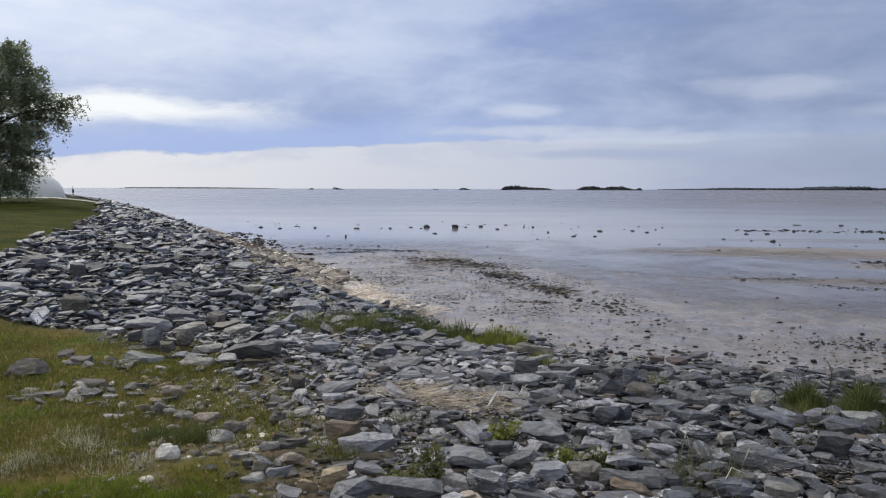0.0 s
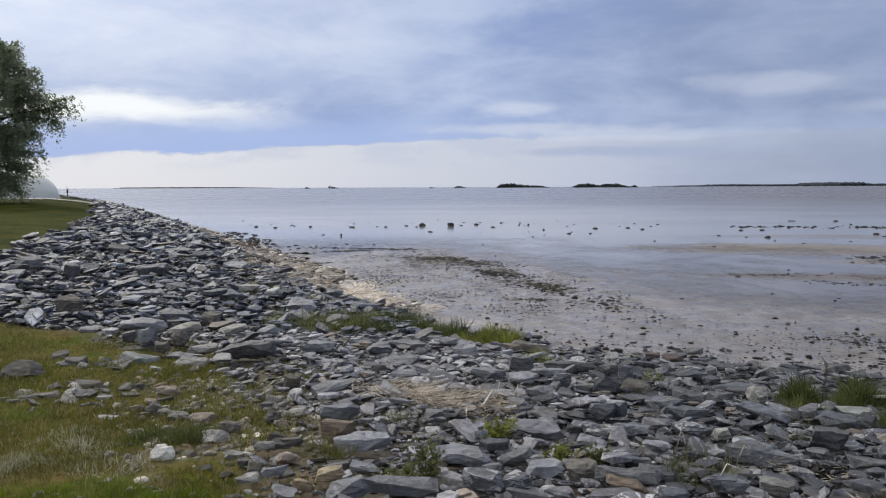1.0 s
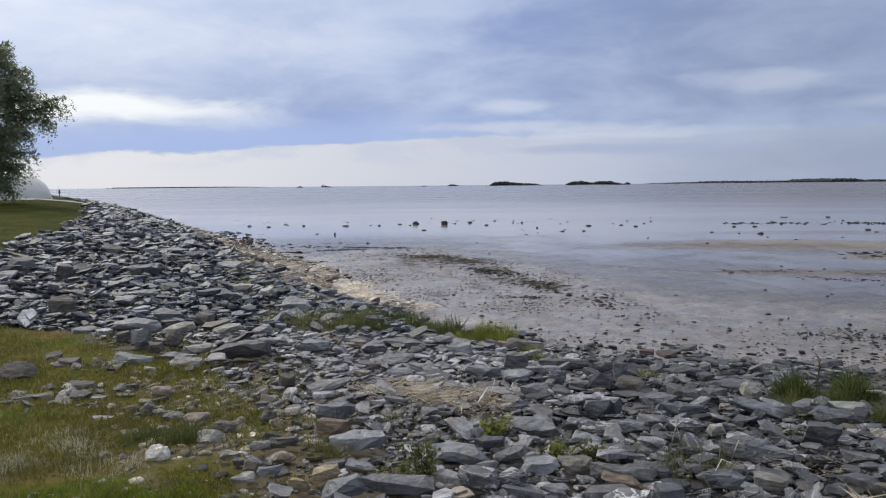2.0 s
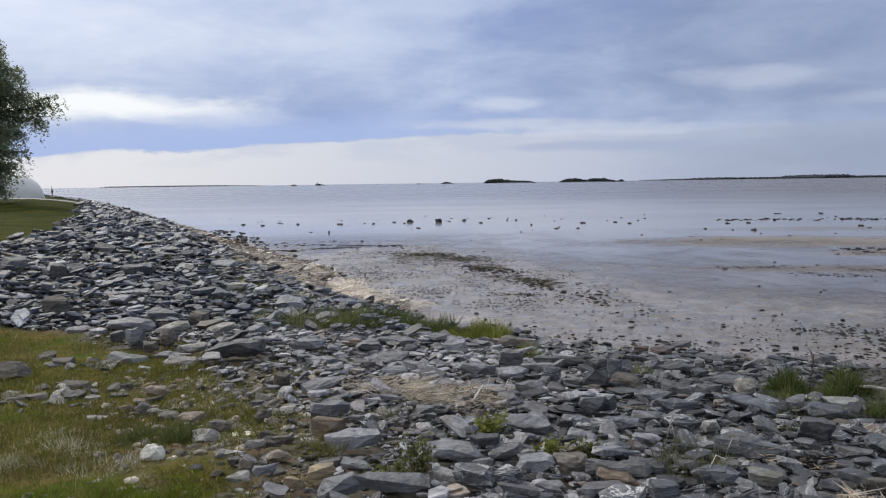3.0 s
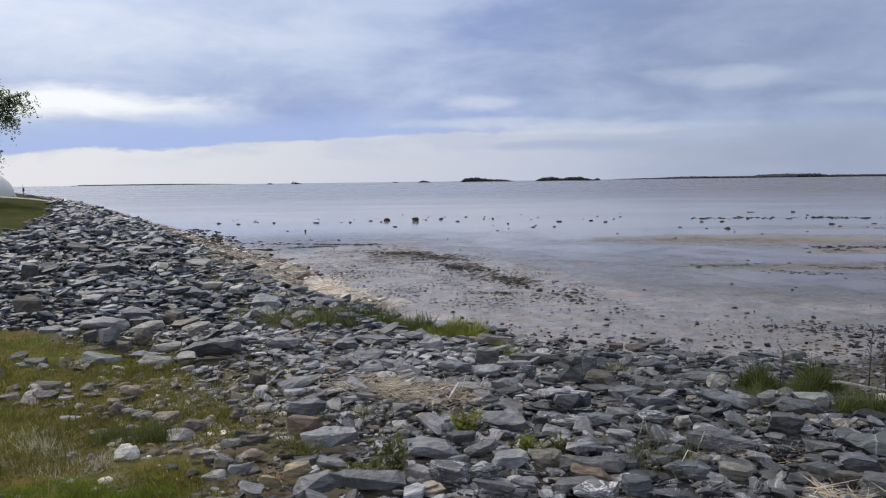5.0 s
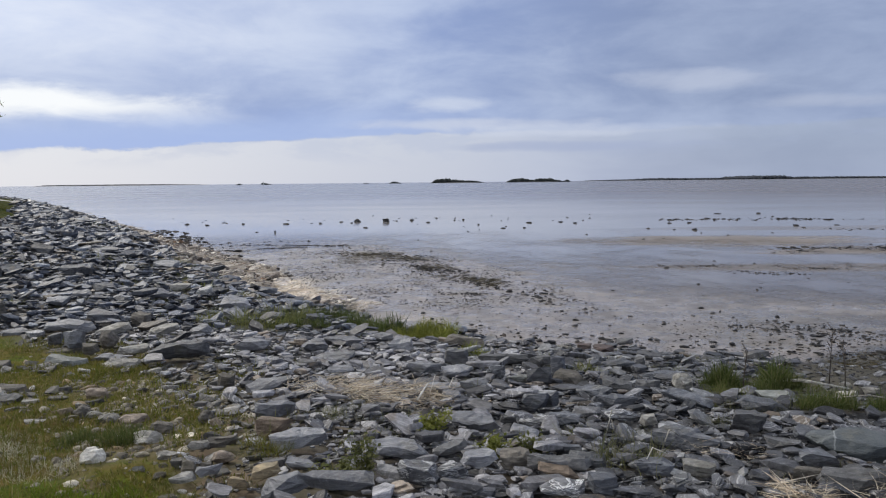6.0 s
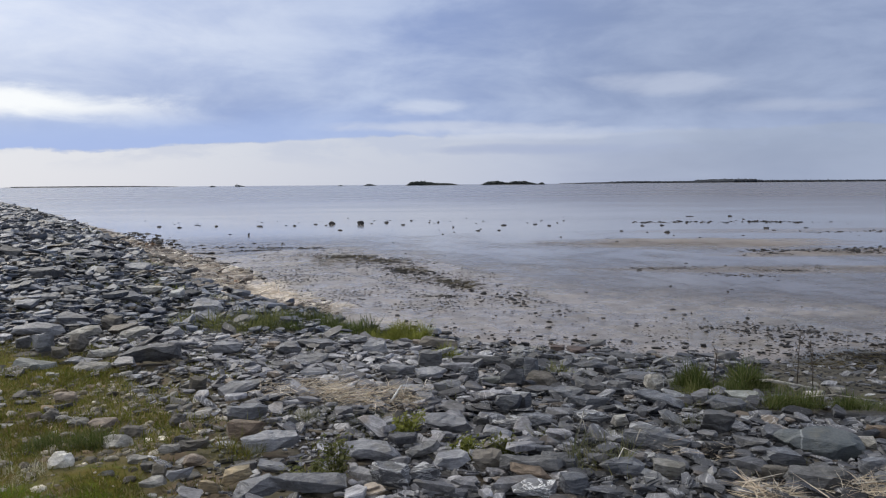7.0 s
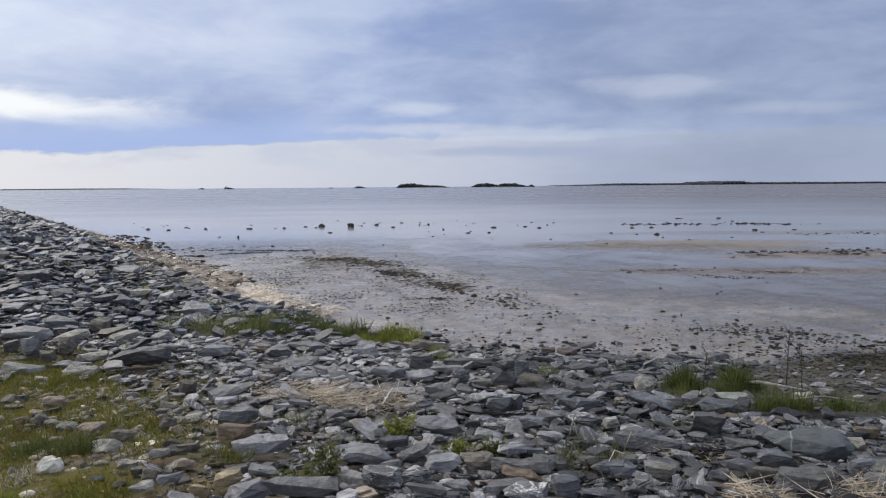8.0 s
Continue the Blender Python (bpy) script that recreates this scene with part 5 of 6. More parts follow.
tagged(bulk("small_slates", SLABS, ew[eorder[180:]], eturn[eorder[180:]], eplace[eorder[180:]], turf_slate_many, turf_slates), kind="stuff")

# pale cobbles strewn where the turf meets the slates
cobbles = tagged(empty("cobble_scatter"), "pale rounded cobbles strewn at the edge of the turf", "cobbles", kind="structure")


def fringe(x, y):
    d = -side_distance(x, y, TURF_EDGE)
    return (d > -0.6) & (d < 0.9) & (x > -3.3) & (rng.uniform(0, 1, len(x)) < np.exp(-((d + 0.1) / 0.6) ** 2)) & (np.abs(np.arctan2(x, y)) < 0.62)


def cluster(x, y):
    d = -side_distance(x, y, TURF_EDGE)
    return (d > -0.4) & (d < 1.25) & (y < 7.0) & (rng.uniform(0, 1, len(x)) < scree(x, y))


cx, cy, cs = lay(sample(-3.0, -0.6, 3.4, 7.2, 300, 0.035, 0.115, cluster), sample(-6, 0, 3.2, 9.6, 14, 0.06, 0.14, fringe), sample(-6, 0, 3.2, 9.6, 75, 0.025, 0.06, fringe))
cw = rng.integers(0, len(COBBLES), len(cx))
cturn = turned(rng.uniform(0, 6.28, len(cx)), rng.normal(0, 0.2, len(cx)), rng.uniform(0, 6.28, len(cx)), cs * rng.uniform(0.9, 1.5, len(cx)), cs * 0.9, cs * rng.uniform(0.4, 0.7, len(cx)))
cplace = np.stack([cx, cy, height(cx, cy) + cs * rng.uniform(-0.22, 0.05, len(cx))], -1)
corder = np.argsort(-cs)
for k in corder[:260]:
    single_stone("cobble", "cobble", int(cw[k]), cturn[k], cplace[k], pale_one, cobbles)
tagged(bulk("small_cobbles", PEBBLES, cw[corder[260:]], cturn[corder[260:]], cplace[corder[260:]], pale_many, cobbles, True), kind="stuff")

# ---- stones and weed on the flats ----
flat_stones = tagged(empty("flat_stones"), "small dark wet stones and weed on the grey flats", "wet stones", kind="structure")


def along(line, n, spread, lo, hi):
    pts = np.array(line, float)
    lens = np.r_[0, np.cumsum(np.hypot(*np.diff(pts, axis=0).T))]
    t = rng.uniform(0, lens[-1], n)
    sp = spread * (0.35 + value_noise(t * 0.9, t * 0, 31) * 1.3)
    x = np.interp(t, lens, pts[:, 0]) + rng.normal(0, 1, n) * sp
    y = np.interp(t, lens, pts[:, 1]) + rng.normal(0, 1, n) * sp * 1.3
    keep = value_noise(t * 1.4, t * 0 + 7, 33) > 0.36
    return x[keep], y[keep], (lo * (hi / lo) ** (rng.uniform(0, 1, n) ** 2.6))[keep]


def flats(x, y):
    s = inland(x, y)
    clump = fractal(x * 0.6, y * 0.35, 41)
    return (s < 0.1) & (s > -9) & (rng.uniform(0, 1, len(x)) < np.exp(s / 2.4) * 1.2 * np.clip((clump - 0.46) * 9, 0.05, 1))


fx, fy, fs = lay(
    sample(-8, 14, 8.0, 30, 75, 0.013, 0.062, flats),
    sample(3.6, 9.0, 6.4, 10.5, 150, 0.012, 0.06, lambda x, y: (peat_and_dim(x, y) > 0.4) & (fractal(x * 2, y * 2, 87) > 0.45)),
    sample(-3.0, 4.0, 13.0, 30.0, 80, 0.016, 0.065, lambda x, y: (inland(x, y) < -0.4) & (inland(x, y) > -6.5) & (fractal(x * 0.9, y * 0.6, 99) > 0.53)),
    sample(-3.0, 2.0, 13.5, 23.0, 70, 0.014, 0.060, lambda x, y: (inland(x, y) < -0.3) & (inland(x, y) > -3.2) & (fractal(x * 1.4, y * 0.8, 45) > 0.46)),
    along([(1.0, 12.3), (2.4, 11.2), (4.6, 10.3), (7.0, 9.7), (10, 9.0)], 330, 0.36, 0.02, 0.11),
    along([(2.6, 11.1), (4.7, 10.35), (6.8, 9.8), (9.0, 9.4)], 620, 0.30, 0.025, 0.12),
    along([(-1.8, 27.5), (-0.6, 26.5), (1.1, 24.5), (2.25, 19.4), (2.7, 17.9), (3.3, 15.2)], 1500, 0.36, 0.025, 0.13),
    along([(2.9, 16.5), (3.4, 14.0), (3.9, 12.6)], 160, 0.5, 0.04, 0.12),
    along([(13.0, 26.0), (15.5, 25.4), (19.5, 25.2), (24, 24.0)], 520, 0.26, 0.05, 0.24),
    along([(5.2, 12.0), (6.4, 11.4), (7.4, 11.2)], 150, 0.25, 0.03, 0.10),
    along([(6.5, 10.9), (7.8, 10.6)], 90, 0.3, 0.04, 0.11),
    along([(9.0, 21.2), (12, 20.2), (16, 19.2)], 140, 0.4, 0.05, 0.14),
    along([(7.5, 10.0), (9.0, 9.6), (12, 8.8)], 220, 0.3, 0.04, 0.16),
    along([(-12, 50), (-4, 51), (6, 51), (14, 48)], 330, 1.6, 0.05, 0.20),
    along([(17, 45.5), (20, 44.9), (22.6, 45.4), (27, 43)], 420, 0.5, 0.08, 0.34),
    along([(-9, 40), (-2, 41), (5, 40)], 40, 2.6, 0.08, 0.22),
    along([(-4.1, 29.1), (-3.0, 29.5), (-2.1, 29.2)], 420, 0.10, 0.04, 0.14),
    along([(-9.0, 36.4), (-7.6, 35.9), (-6.3, 35.4)], 220, 0.20, 0.05, 0.20),
    along([(-5.6, 28.1), (-4.9, 28.3), (-4.4, 28.2)], 120, 0.14, 0.04, 0.15),
    along([(-4.6, 24.6), (-3.3, 24.5)], 160, 0.16, 0.04, 0.14),
    along([(-11.0, 41.5), (-8.6, 36.0), (-7.2, 31.5), (-5.0, 26.0), (-4.2, 23.6)], 900, 0.42, 0.05, 0.30),
    along([(9.0, 19.3), (9.6, 19.0), (10.4, 18.8), (11.5, 18.5)], 320, 0.16, 0.035, 0.12),
    along([(14.6, 25.7), (16.1, 25.3), (18.4, 26.2), (19.6, 26.3)], 300, 0.22, 0.05, 0.20),
    along([(6.3, 9.5), (6.9, 9.6), (7.6, 9.5)], 260, 0.14, 0.03, 0.12),
    along([(6.0, 12.1), (6.6, 11.7), (7.2, 11.3)], 160, 0.25, 0.03, 0.10),
    along([(-5.0, 31.2), (-2.0, 30.4), (-0.8, 29.6)], 260, 0.18, 0.05, 0.16),
    along([(12.6, 24.3), (15.7, 24.7), (18.5, 23.9), (22, 23.2)], 700, 0.16, 0.04, 0.16),
    along([(7.7, 21.1), (9.6, 20.7), (11.5, 19.8), (14, 19.0)], 700, 0.12, 0.035, 0.12),
    along([(20.5, 35.2), (23, 34.6), (26, 33.8)], 160, 0.4, 0.06, 0.24),
    along([(-7.0, 31.5), (-4.2, 32.6), (-1.5, 32.8)], 200, 0.25, 0.04, 0.16),
    along([(1.05, 22.0), (1.9, 20.0), (2.75, 17.5)], 700, 0.20, 0.03, 0.13),
    along([(1.3, 16.2), (2.2, 16.1)], 220, 0.12, 0.02, 0.09),
    along([(-3.3, 30.4), (-2.1, 30.4)], 320, 0.10, 0.04, 0.14),
    along([(-0.8, 25.4), (0.2, 26.0), (1.3, 25.2), (0.9, 23.3)], 900, 0.30, 0.03, 0.12),
    along([(5, 42), (16, 36), (26, 32)], 70, 2.5, 0.08, 0.30),
    along([(4, 24), (10, 16), (16, 12)], 60, 2.5, 0.05, 0.14),
)
fw = rng.integers(0, len(COBBLES), len(fx))
fturn = turned(rng.uniform(0, 6.28, len(fx)), rng.normal(0, 0.15, len(fx)), rng.uniform(0, 6.28, len(fx)), fs * rng.uniform(1.0, 1.7, len(fx)), fs * 0.8, fs * rng.uniform(0.16, 0.42, len(fx)))
fplace = np.stack([fx, fy, np.maximum(height(fx, fy), WATER - 0.01) + fs * 0.07], -1)
forder = np.argsort(-fs / np.hypot(fx, fy))
for k in forder[:300]:
    single_stone("stone", "cobble", int(fw[k]), fturn[k], fplace[k], wet_one, flat_stones)
tagged(bulk("small_stones", PEBBLES, fw[forder[300:]], fturn[forder[300:]], fplace[forder[300:]], wet_many, flat_stones, True), kind="stuff")


def flat_rock(x, y, w, h, label):
    """A low worn rock with an uneven outline."""
    shape, faces = cobble_shape(2, 0.46)
    bm = bmesh.new()
    vs = [bm.verts.new((p[0] * w * 0.95, p[1] * w * 0.65, p[2] * h * 0.95)) for p in shape]
    for f in faces:
        bm.faces.new([vs[k] for k in f])
    ob = part("rock", bm, wet_one)
    ob.matrix_basis = pose(x, y, max(float(height(x, y)), WATER - 0.02) + h * 0.18, 0, 0, float(rng.uniform(0, 360)))
    return tagged(ob, label, "rock", "rocks on the flats")


flat_rock(-10.72, 47.48, 0.34, 0.14, "small dark rock in the shallows")
flat_rock(-9.36, 46.22, 0.26, 0.10, "small dark rock in the shallows")
flat_rock(-7.48, 47.00, 0.30, 0.17, "small dark rock in the shallows")
flat_rock(-4.96, 46.49, 0.43, 0.16, "weed-covered rock in the shallows")
flat_rock(-3.07, 46.61, 0.33, 0.13, "small dark rock in the shallows")
flat_rock(-1.92, 48.04, 0.27, 0.13, "small dark rock in the shallows")
flat_rock(-1.28, 46.72, 0.29, 0.13, "small dark rock in the shallows")
flat_rock(-0.98, 48.10, 0.51, 0.30, "weed-covered rock in the shallows")
flat_rock(-0.41, 41.49, 0.35, 0.12, "weed-covered rock in the shallows")
flat_rock(-5.61, 39.23, 0.25, 0.08, "small dark rock in the shallows")
flat_rock(-4.63, 38.36, 0.16, 0.22, "small dark rock in the shallows")
flat_rock(0.73, 47.52, 0.50, 0.30, "weed-covered rock in the shallows")
flat_rock(1.35, 48.25, 0.27, 0.10, "small dark rock in the shallows")
flat_rock(2.26, 49.02, 0.45, 0.21, "weed-covered rock in the shallows")
flat_rock(3.99, 51.42, 0.29, 0.14, "small dark rock in the shallows")
flat_rock(4.85, 48.48, 0.17, 0.14, "small dark rock in the shallows")
flat_rock(5.40, 48.51, 0.17, 0.14, "small dark rock in the shallows")
flat_rock(5.59, 42.90, 0.12, 0.15, "small dark rock in the shallows")
flat_rock(6.38, 39.39, 0.31, 0.11, "weed-covered rock in the shallows")
flat_rock(7.44, 39.44, 0.20, 0.11, "small dark rock in the shallows")
flat_rock(8.64, 44.21, 0.35, 0.13, "weed-covered rock in the shallows")
flat_rock(10.93, 43.20, 0.25, 0.12, "small dark rock in the shallows")
flat_rock(12.19, 46.25, 0.23, 0.10, "small dark rock in the shallows")
flat_rock(10.47, 30.56, 0.23, 0.09, "small dark rock in the shallows")
flat_rock(13.05, 37.52, 0.22, 0.11, "small dark rock in the shallows")
flat_rock(11.41, 30.88, 0.16, 0.07, "small dark rock in the shallows")
flat_rock(15.73, 41.86, 0.28, 0.13, "small dark rock in the shallows")
flat_rock(16.87, 41.92, 0.41, 0.13, "weed-covered rock in the shallows")
flat_rock(14.75, 35.99, 0.30, 0.16, "weed-covered rock in the shallows")
flat_rock(14.14, 33.80, 0.21, 0.08, "small dark rock in the shallows")
flat_rock(14.62, 32.20, 0.15, 0.10, "small dark rock in the shallows")
flat_rock(25.69, 52.09, 0.33, 0.16, "small dark rock in the shallows")
flat_rock(23.11, 52.72, 0.52, 0.12, "weed-covered rock in the shallows")
flat_rock(24.41, 47.65, 0.26, 0.15, "small dark rock in the shallows")
flat_rock(20.62, 37.89, 0.42, 0.15, "weed-covered rock in the shallows")
flat_rock(9.63, 22.04, 0.22, 0.07, "lone dark rock in shallow water")
flat_rock(7.66, 20.49, 0.23, 0.08, "lone dark rock in shallow water")
flat_rock(7.16, 17.17, 0.12, 0.07, "lone dark rock in shallow water")
flat_rock(7.99, 16.10, 0.09, 0.08, "lone dark rock in shallow water")
flat_rock(6.69, 12.75, 0.08, 0.06, "dark wet rock on the mud")
flat_rock(4.96, 10.65, 0.13, 0.08, "dark wet rock on the mud")
flat_rock(5.03, 16.52, 0.10, 0.04, "lone dark rock in shallow water")
flat_rock(5.37, 13.06, 0.10, 0.04, "lone dark rock in shallow water")
flat_rock(5.87, 13.92, 0.13, 0.04, "lone dark rock in shallow water")
flat_rock(5.80, 13.26, 0.16, 0.04, "lone dark rock in shallow water")
flat_rock(6.00, 13.41, 0.06, 0.06, "lone dark rock in shallow water")
flat_rock(4.58, 12.28, 0.11, 0.04, "dark wet rock on the mud")
flat_rock(2.61, 12.04, 0.09, 0.04, "dark wet rock on the mud")
flat_rock(3.14, 12.25, 0.12, 0.05, "dark wet rock on the mud")
flat_rock(0.84, 13.74, 0.17, 0.05, "lone dark rock in shallow water")
flat_rock(0.95, 13.07, 0.11, 0.07, "lone dark rock in shallow water")
flat_rock(1.30, 12.59, 0.05, 0.07, "dark wet rock on the mud")
flat_rock(1.46, 11.99, 0.22, 0.08, "dark wet rock on the mud")
flat_rock(1.20, 23.04, 0.10, 0.06, "lone dark rock in shallow water")
flat_rock(0.99, 20.37, 0.10, 0.07, "lone dark rock in shallow water")
flat_rock(2.81, 16.48, 0.24, 0.08, "lone dark rock in shallow water")
flat_rock(3.07, 16.35, 0.09, 0.07, "lone dark rock in shallow water")
flat_rock(3.33, 14.90, 0.15, 0.05, "lone dark rock in shallow water")
flat_rock(3.71, 15.15, 0.07, 0.03, "lone dark rock in shallow water")
flat_rock(3.87, 15.24, 0.09, 0.03, "lone dark rock in shallow water")
flat_rock(2.11, 11.37, 0.05, 0.05, "dark wet rock on the mud")
flat_rock(2.33, 11.09, 0.13, 0.07, "dark wet rock on the mud")
flat_rock(3.46, 10.93, 0.21, 0.06, "dark wet rock on the mud")
flat_rock(1.77, 32.27, 0.11, 0.07, "small dark rock in the shallows")
flat_rock(1.92, 27.00, 0.15, 0.06, "small dark rock in the shallows")
flat_rock(3.10, 25.78, 0.11, 0.05, "lone dark rock in shallow water")
flat_rock(5.72, 12.02, 0.05, 0.04, "dark wet rock on the mud")
flat_rock(5.54, 10.71, 0.07, 0.04, "dark wet rock on the mud")

# ---- drift straw, sticks and dry stalks ----


def straw_heap(x, y, rx, ry, n, lo, hi, label, name="straw_heap", mat=straw, lift=0.07, flatness=0.14):
    n = int(1.15 * n)
    a, r = rng.uniform(0, 6.28, n), np.sqrt(rng.uniform(0, 1, n))
    px, py = x + np.cos(a) * r * rx, y + np.sin(a) * r * ry
    ln = rng.uniform(lo, hi, n)
    turns = turned(rng.uniform(0, 6.28, n), rng.normal(1.50, flatness, n), rng.normal(1.6, 1.3, n), ln, ln * 0.36, ln)
    places = np.stack([px, py, np.maximum(height(px, py), WATER) + rng.uniform(0.02, lift, n)], -1)
    scale = 2.2 / max(rx, ry)
    keep = fractal(px * scale, py * scale, int(abs(x * 31 + y * 17)) % 97, 3) > (0.50 if mat is straw else 0.42)
    ob = bulk(name, BLADES, rng.integers(0, 3, n)[keep], turns[keep], places[keep], mat)
    return tagged(ob, label, "dry straw" if mat is straw else "weed", kind="stuff")


straw_heap(0.12, 6.08, 0.34, 0.17, 620, 0.06, 0.22, "thin heap of bleached reed straw lying on slates", lift=0.16, flatness=0.06)
straw_heap(-0.24, 6.46, 0.26, 0.16, 420, 0.05, 0.18, "thin heap of bleached reed straw lying on slates", lift=0.16, flatness=0.06)
straw_heap(-0.05, 6.22, 0.60, 0.36, 420, 0.05, 0.20, "loose reed straw strewn between slates", lift=0.17, flatness=0.06)
straw_heap(-0.42, 6.25, 0.34, 0.22, 260, 0.05, 0.20, "loose reed straw strewn between slates", lift=0.17, flatness=0.06)
straw_heap(0.28, 5.84, 0.30, 0.18, 360, 0.05, 0.20, "loose reed straw strewn between slates", lift=0.16, flatness=0.06)
straw_heap(2.40, 3.66, 0.50, 0.17, 900, 0.06, 0.24, "scattered dry reed straw on slates", lift=0.12, flatness=0.035)
straw_heap(1.95, 4.35, 0.34, 0.14, 160, 0.04, 0.13, "scattered dry reed straw on slates", lift=0.12, flatness=0.035)
straw_heap(0.55, 6.25, 0.35, 0.22, 70, 0.06, 0.20, "loose straw on slates")


chaff = leafy("bleached_chaff", ((0.66, 0.60, 0.52), (0.78, 0.72, 0.64), (0.42, 0.35, 0.28), (0.84, 0.80, 0.74)), 0.7, 0.1)
weed = leafy("dried_weed", ((0.075, 0.062, 0.032), (0.12, 0.10, 0.048), (0.040, 0.036, 0.022), (0.20, 0.165, 0.09)), 0.8, 0.1)
straw_heap(0.35, 24.6, 1.5, 2.3, 1300, 0.10, 0.32, "patch of brown and olive weed stranded on the mud", "weed_patch", weed, 0.035, 0.04)
straw_heap(1.65, 20.5, 0.45, 1.9, 520, 0.08, 0.30, "patch of dark weed stranded on the mud", "weed_patch", weed, 0.035, 0.04)
straw_heap(2.45, 18.2, 0.55, 1.1, 520, 0.08, 0.24, "patch of dark weed stranded on the mud", "weed_patch", weed, 0.035, 0.04)
straw_heap(7.0, 8.9, 1.9, 0.8, 900, 0.08, 0.26, "brown and olive weed lying on the mud", "weed_patch", weed, 0.035, 0.04)


def strand(x, y):
    s = inland(x, y)
    return (s > np.interp(y, (20, 32), (-0.5, -0.2))) & (s < np.interp(y, (13, 17, 30, 50), (0.9, 1.5, 1.5, 0.8))) & (y > 13.0)


# a pale strand line of washed-up reed along the foot of the embankment
for label, y0, y1, per, lo, hi in (("washed-up pale reed straw at the waterline", 12.3, 30, 110, 0.14, 0.42), ("washed-up pale reed straw along the far waterline", 30, 62, 26, 0.3, 0.8)):
    wx, wy, ws = sample(-22, 1.5, y0, y1, per, lo, hi, strand)
    keep = fractal(wx * 0.9, wy * 0.7, 61) + 0.28 * hump(wx, wy, -1.6, 17.2, 0.9, 2.6, 22) > 0.61
    wx, wy, ws = wx[keep], wy[keep], ws[keep]
    turns = turned(rng.uniform(0, 6.28, len(wx)), rng.normal(1.52, 0.07, len(wx)), rng.normal(1.6, 1.0, len(wx)), ws, ws * 1.1, ws)
    ob = bulk("reed_wrack", BLADES, rng.integers(0, 3, len(wx)), turns, np.stack([wx, wy, height(wx, wy) + rng.uniform(0.02, 0.10, len(wx))], -1), chaff)
    tagged(ob, label, "washed-up reed", kind="stuff")
def lower_slope(x, y):
    s = inland(x, y)
    return (s > -0.7) & (s < 2.7) & (y > 12.6) & ((x < -0.2) | (y > 15.5)) & (fractal(x * 1.1, y * 1.1, 63) + 0.06 * s - 0.32 * hump(x, y, -1.55, 17.0, 0.8, 2.4, 22) > 0.35)


wx, wy, ws = lay(sample(-20, 1.5, 12.3, 46, 34, 0.08, 0.24, lower_slope), sample(-12, 1.5, 12.3, 32, 60, 0.03, 0.09, lower_slope))
turns, places = stone_bed(wx, wy, ws, (0.2, 0.5), pile=0.05)
strand_stones = tagged(empty("strand_stones"), "tan and pale stones washed clean at the waterline", "stones", kind="structure")
tagged(bulk("small_stones", SLABS, rng.integers(0, len(SLABS), len(wx)), turns, places, strand_many, strand_stones), kind="stuff")


def tube(points, radii, mat, name, parent=None, sides=6):
    bm = bmesh.new()
    rings = []
    for k, (p, r) in enumerate(zip(points, radii)):
        p = Vector(p)
        way = (Vector(points[min(k + 1, len(points) - 1)]) - Vector(points[max(k - 1, 0)])).normalized()
        u = way.orthogonal().normalized()
        v = way.cross(u)
        rings.append([bm.verts.new(p + (u * math.cos(a) + v * math.sin(a)) * r) for a in (i * 2 * math.pi / sides for i in range(sides))])
    for a, b in zip(rings[:-1], rings[1:]):
        for i in range(sides):
            bm.faces.new((a[i], a[(i + 1) % sides], b[(i + 1) % sides], b[i]))
    bm.faces.new(rings[0][::-1])
    bm.faces.new(rings[-1])
    return part(name, bm, mat, parent, "", True)


def ground_at(x, y, up=0.0):
    return (x, y, float(height(x, y)) + up)


tagged(tube([ground_at(0.31, 5.62, 0.12), ground_at(0.35, 5.71, 0.15), ground_at(0.40, 5.81, 0.20)], (0.006, 0.008, 0.004), white_wood, "driftwood_stick"),
       "short bleached white stick propped on slates", "stick")
tagged(tube([ground_at(3.38, 6.55, 0.10), ground_at(3.62, 6.42, 0.13), ground_at(3.98, 6.28, 0.08)], (0.011, 0.015, 0.010), bleached_wood, "driftwood_stick"),
       "bleached driftwood branch behind the grass tuft", "stick")
tagged(tube([ground_at(3.42, 5.62, 0.12), ground_at(3.62, 5.47, 0.16), ground_at(3.95, 5.42, 0.11)], (0.004, 0.005, 0.003), bleached_wood, "driftwood_stick"),
       "thin bleached stick lying across slates", "stick")


def dry_stalk(x, y, tall, lean, label):
    owner = tagged(empty("dry_stalk", ground_at(x, y, 0.02)), label, "dry plant", "dry stalks")
    top = Vector((lean * 0.3, 0.02, tall))
    tube([(0, 0, 0), (lean * 0.08, 0, tall * 0.5), top], (0.006, 0.005, 0.003), twig_bark, "stem", owner, 5)
    for k in range(5):
        z = tall * (0.55 + 0.1 * k)
        p = Vector((lean * 0.3 * z / tall, 0.01, z))
        w = rng.uniform(0, 6.28)
        tube([p, p + Vector((math.cos(w) * 0.05, math.sin(w) * 0.05, 0.07))], (0.003, 0.004), twig_bark, "side_shoot", owner, 4)
    return owner


dry_stalk(3.98, 6.60, 0.55, 0.10, "tall dead brown weed stalk in a tuft")
dry_stalk(4.04, 6.45, 0.42, -0.10, "dead brown weed stalk in a tuft")
dry_stalk(3.05, 6.30, 0.40, 0.15, "dead brown weed stalk in a tuft")
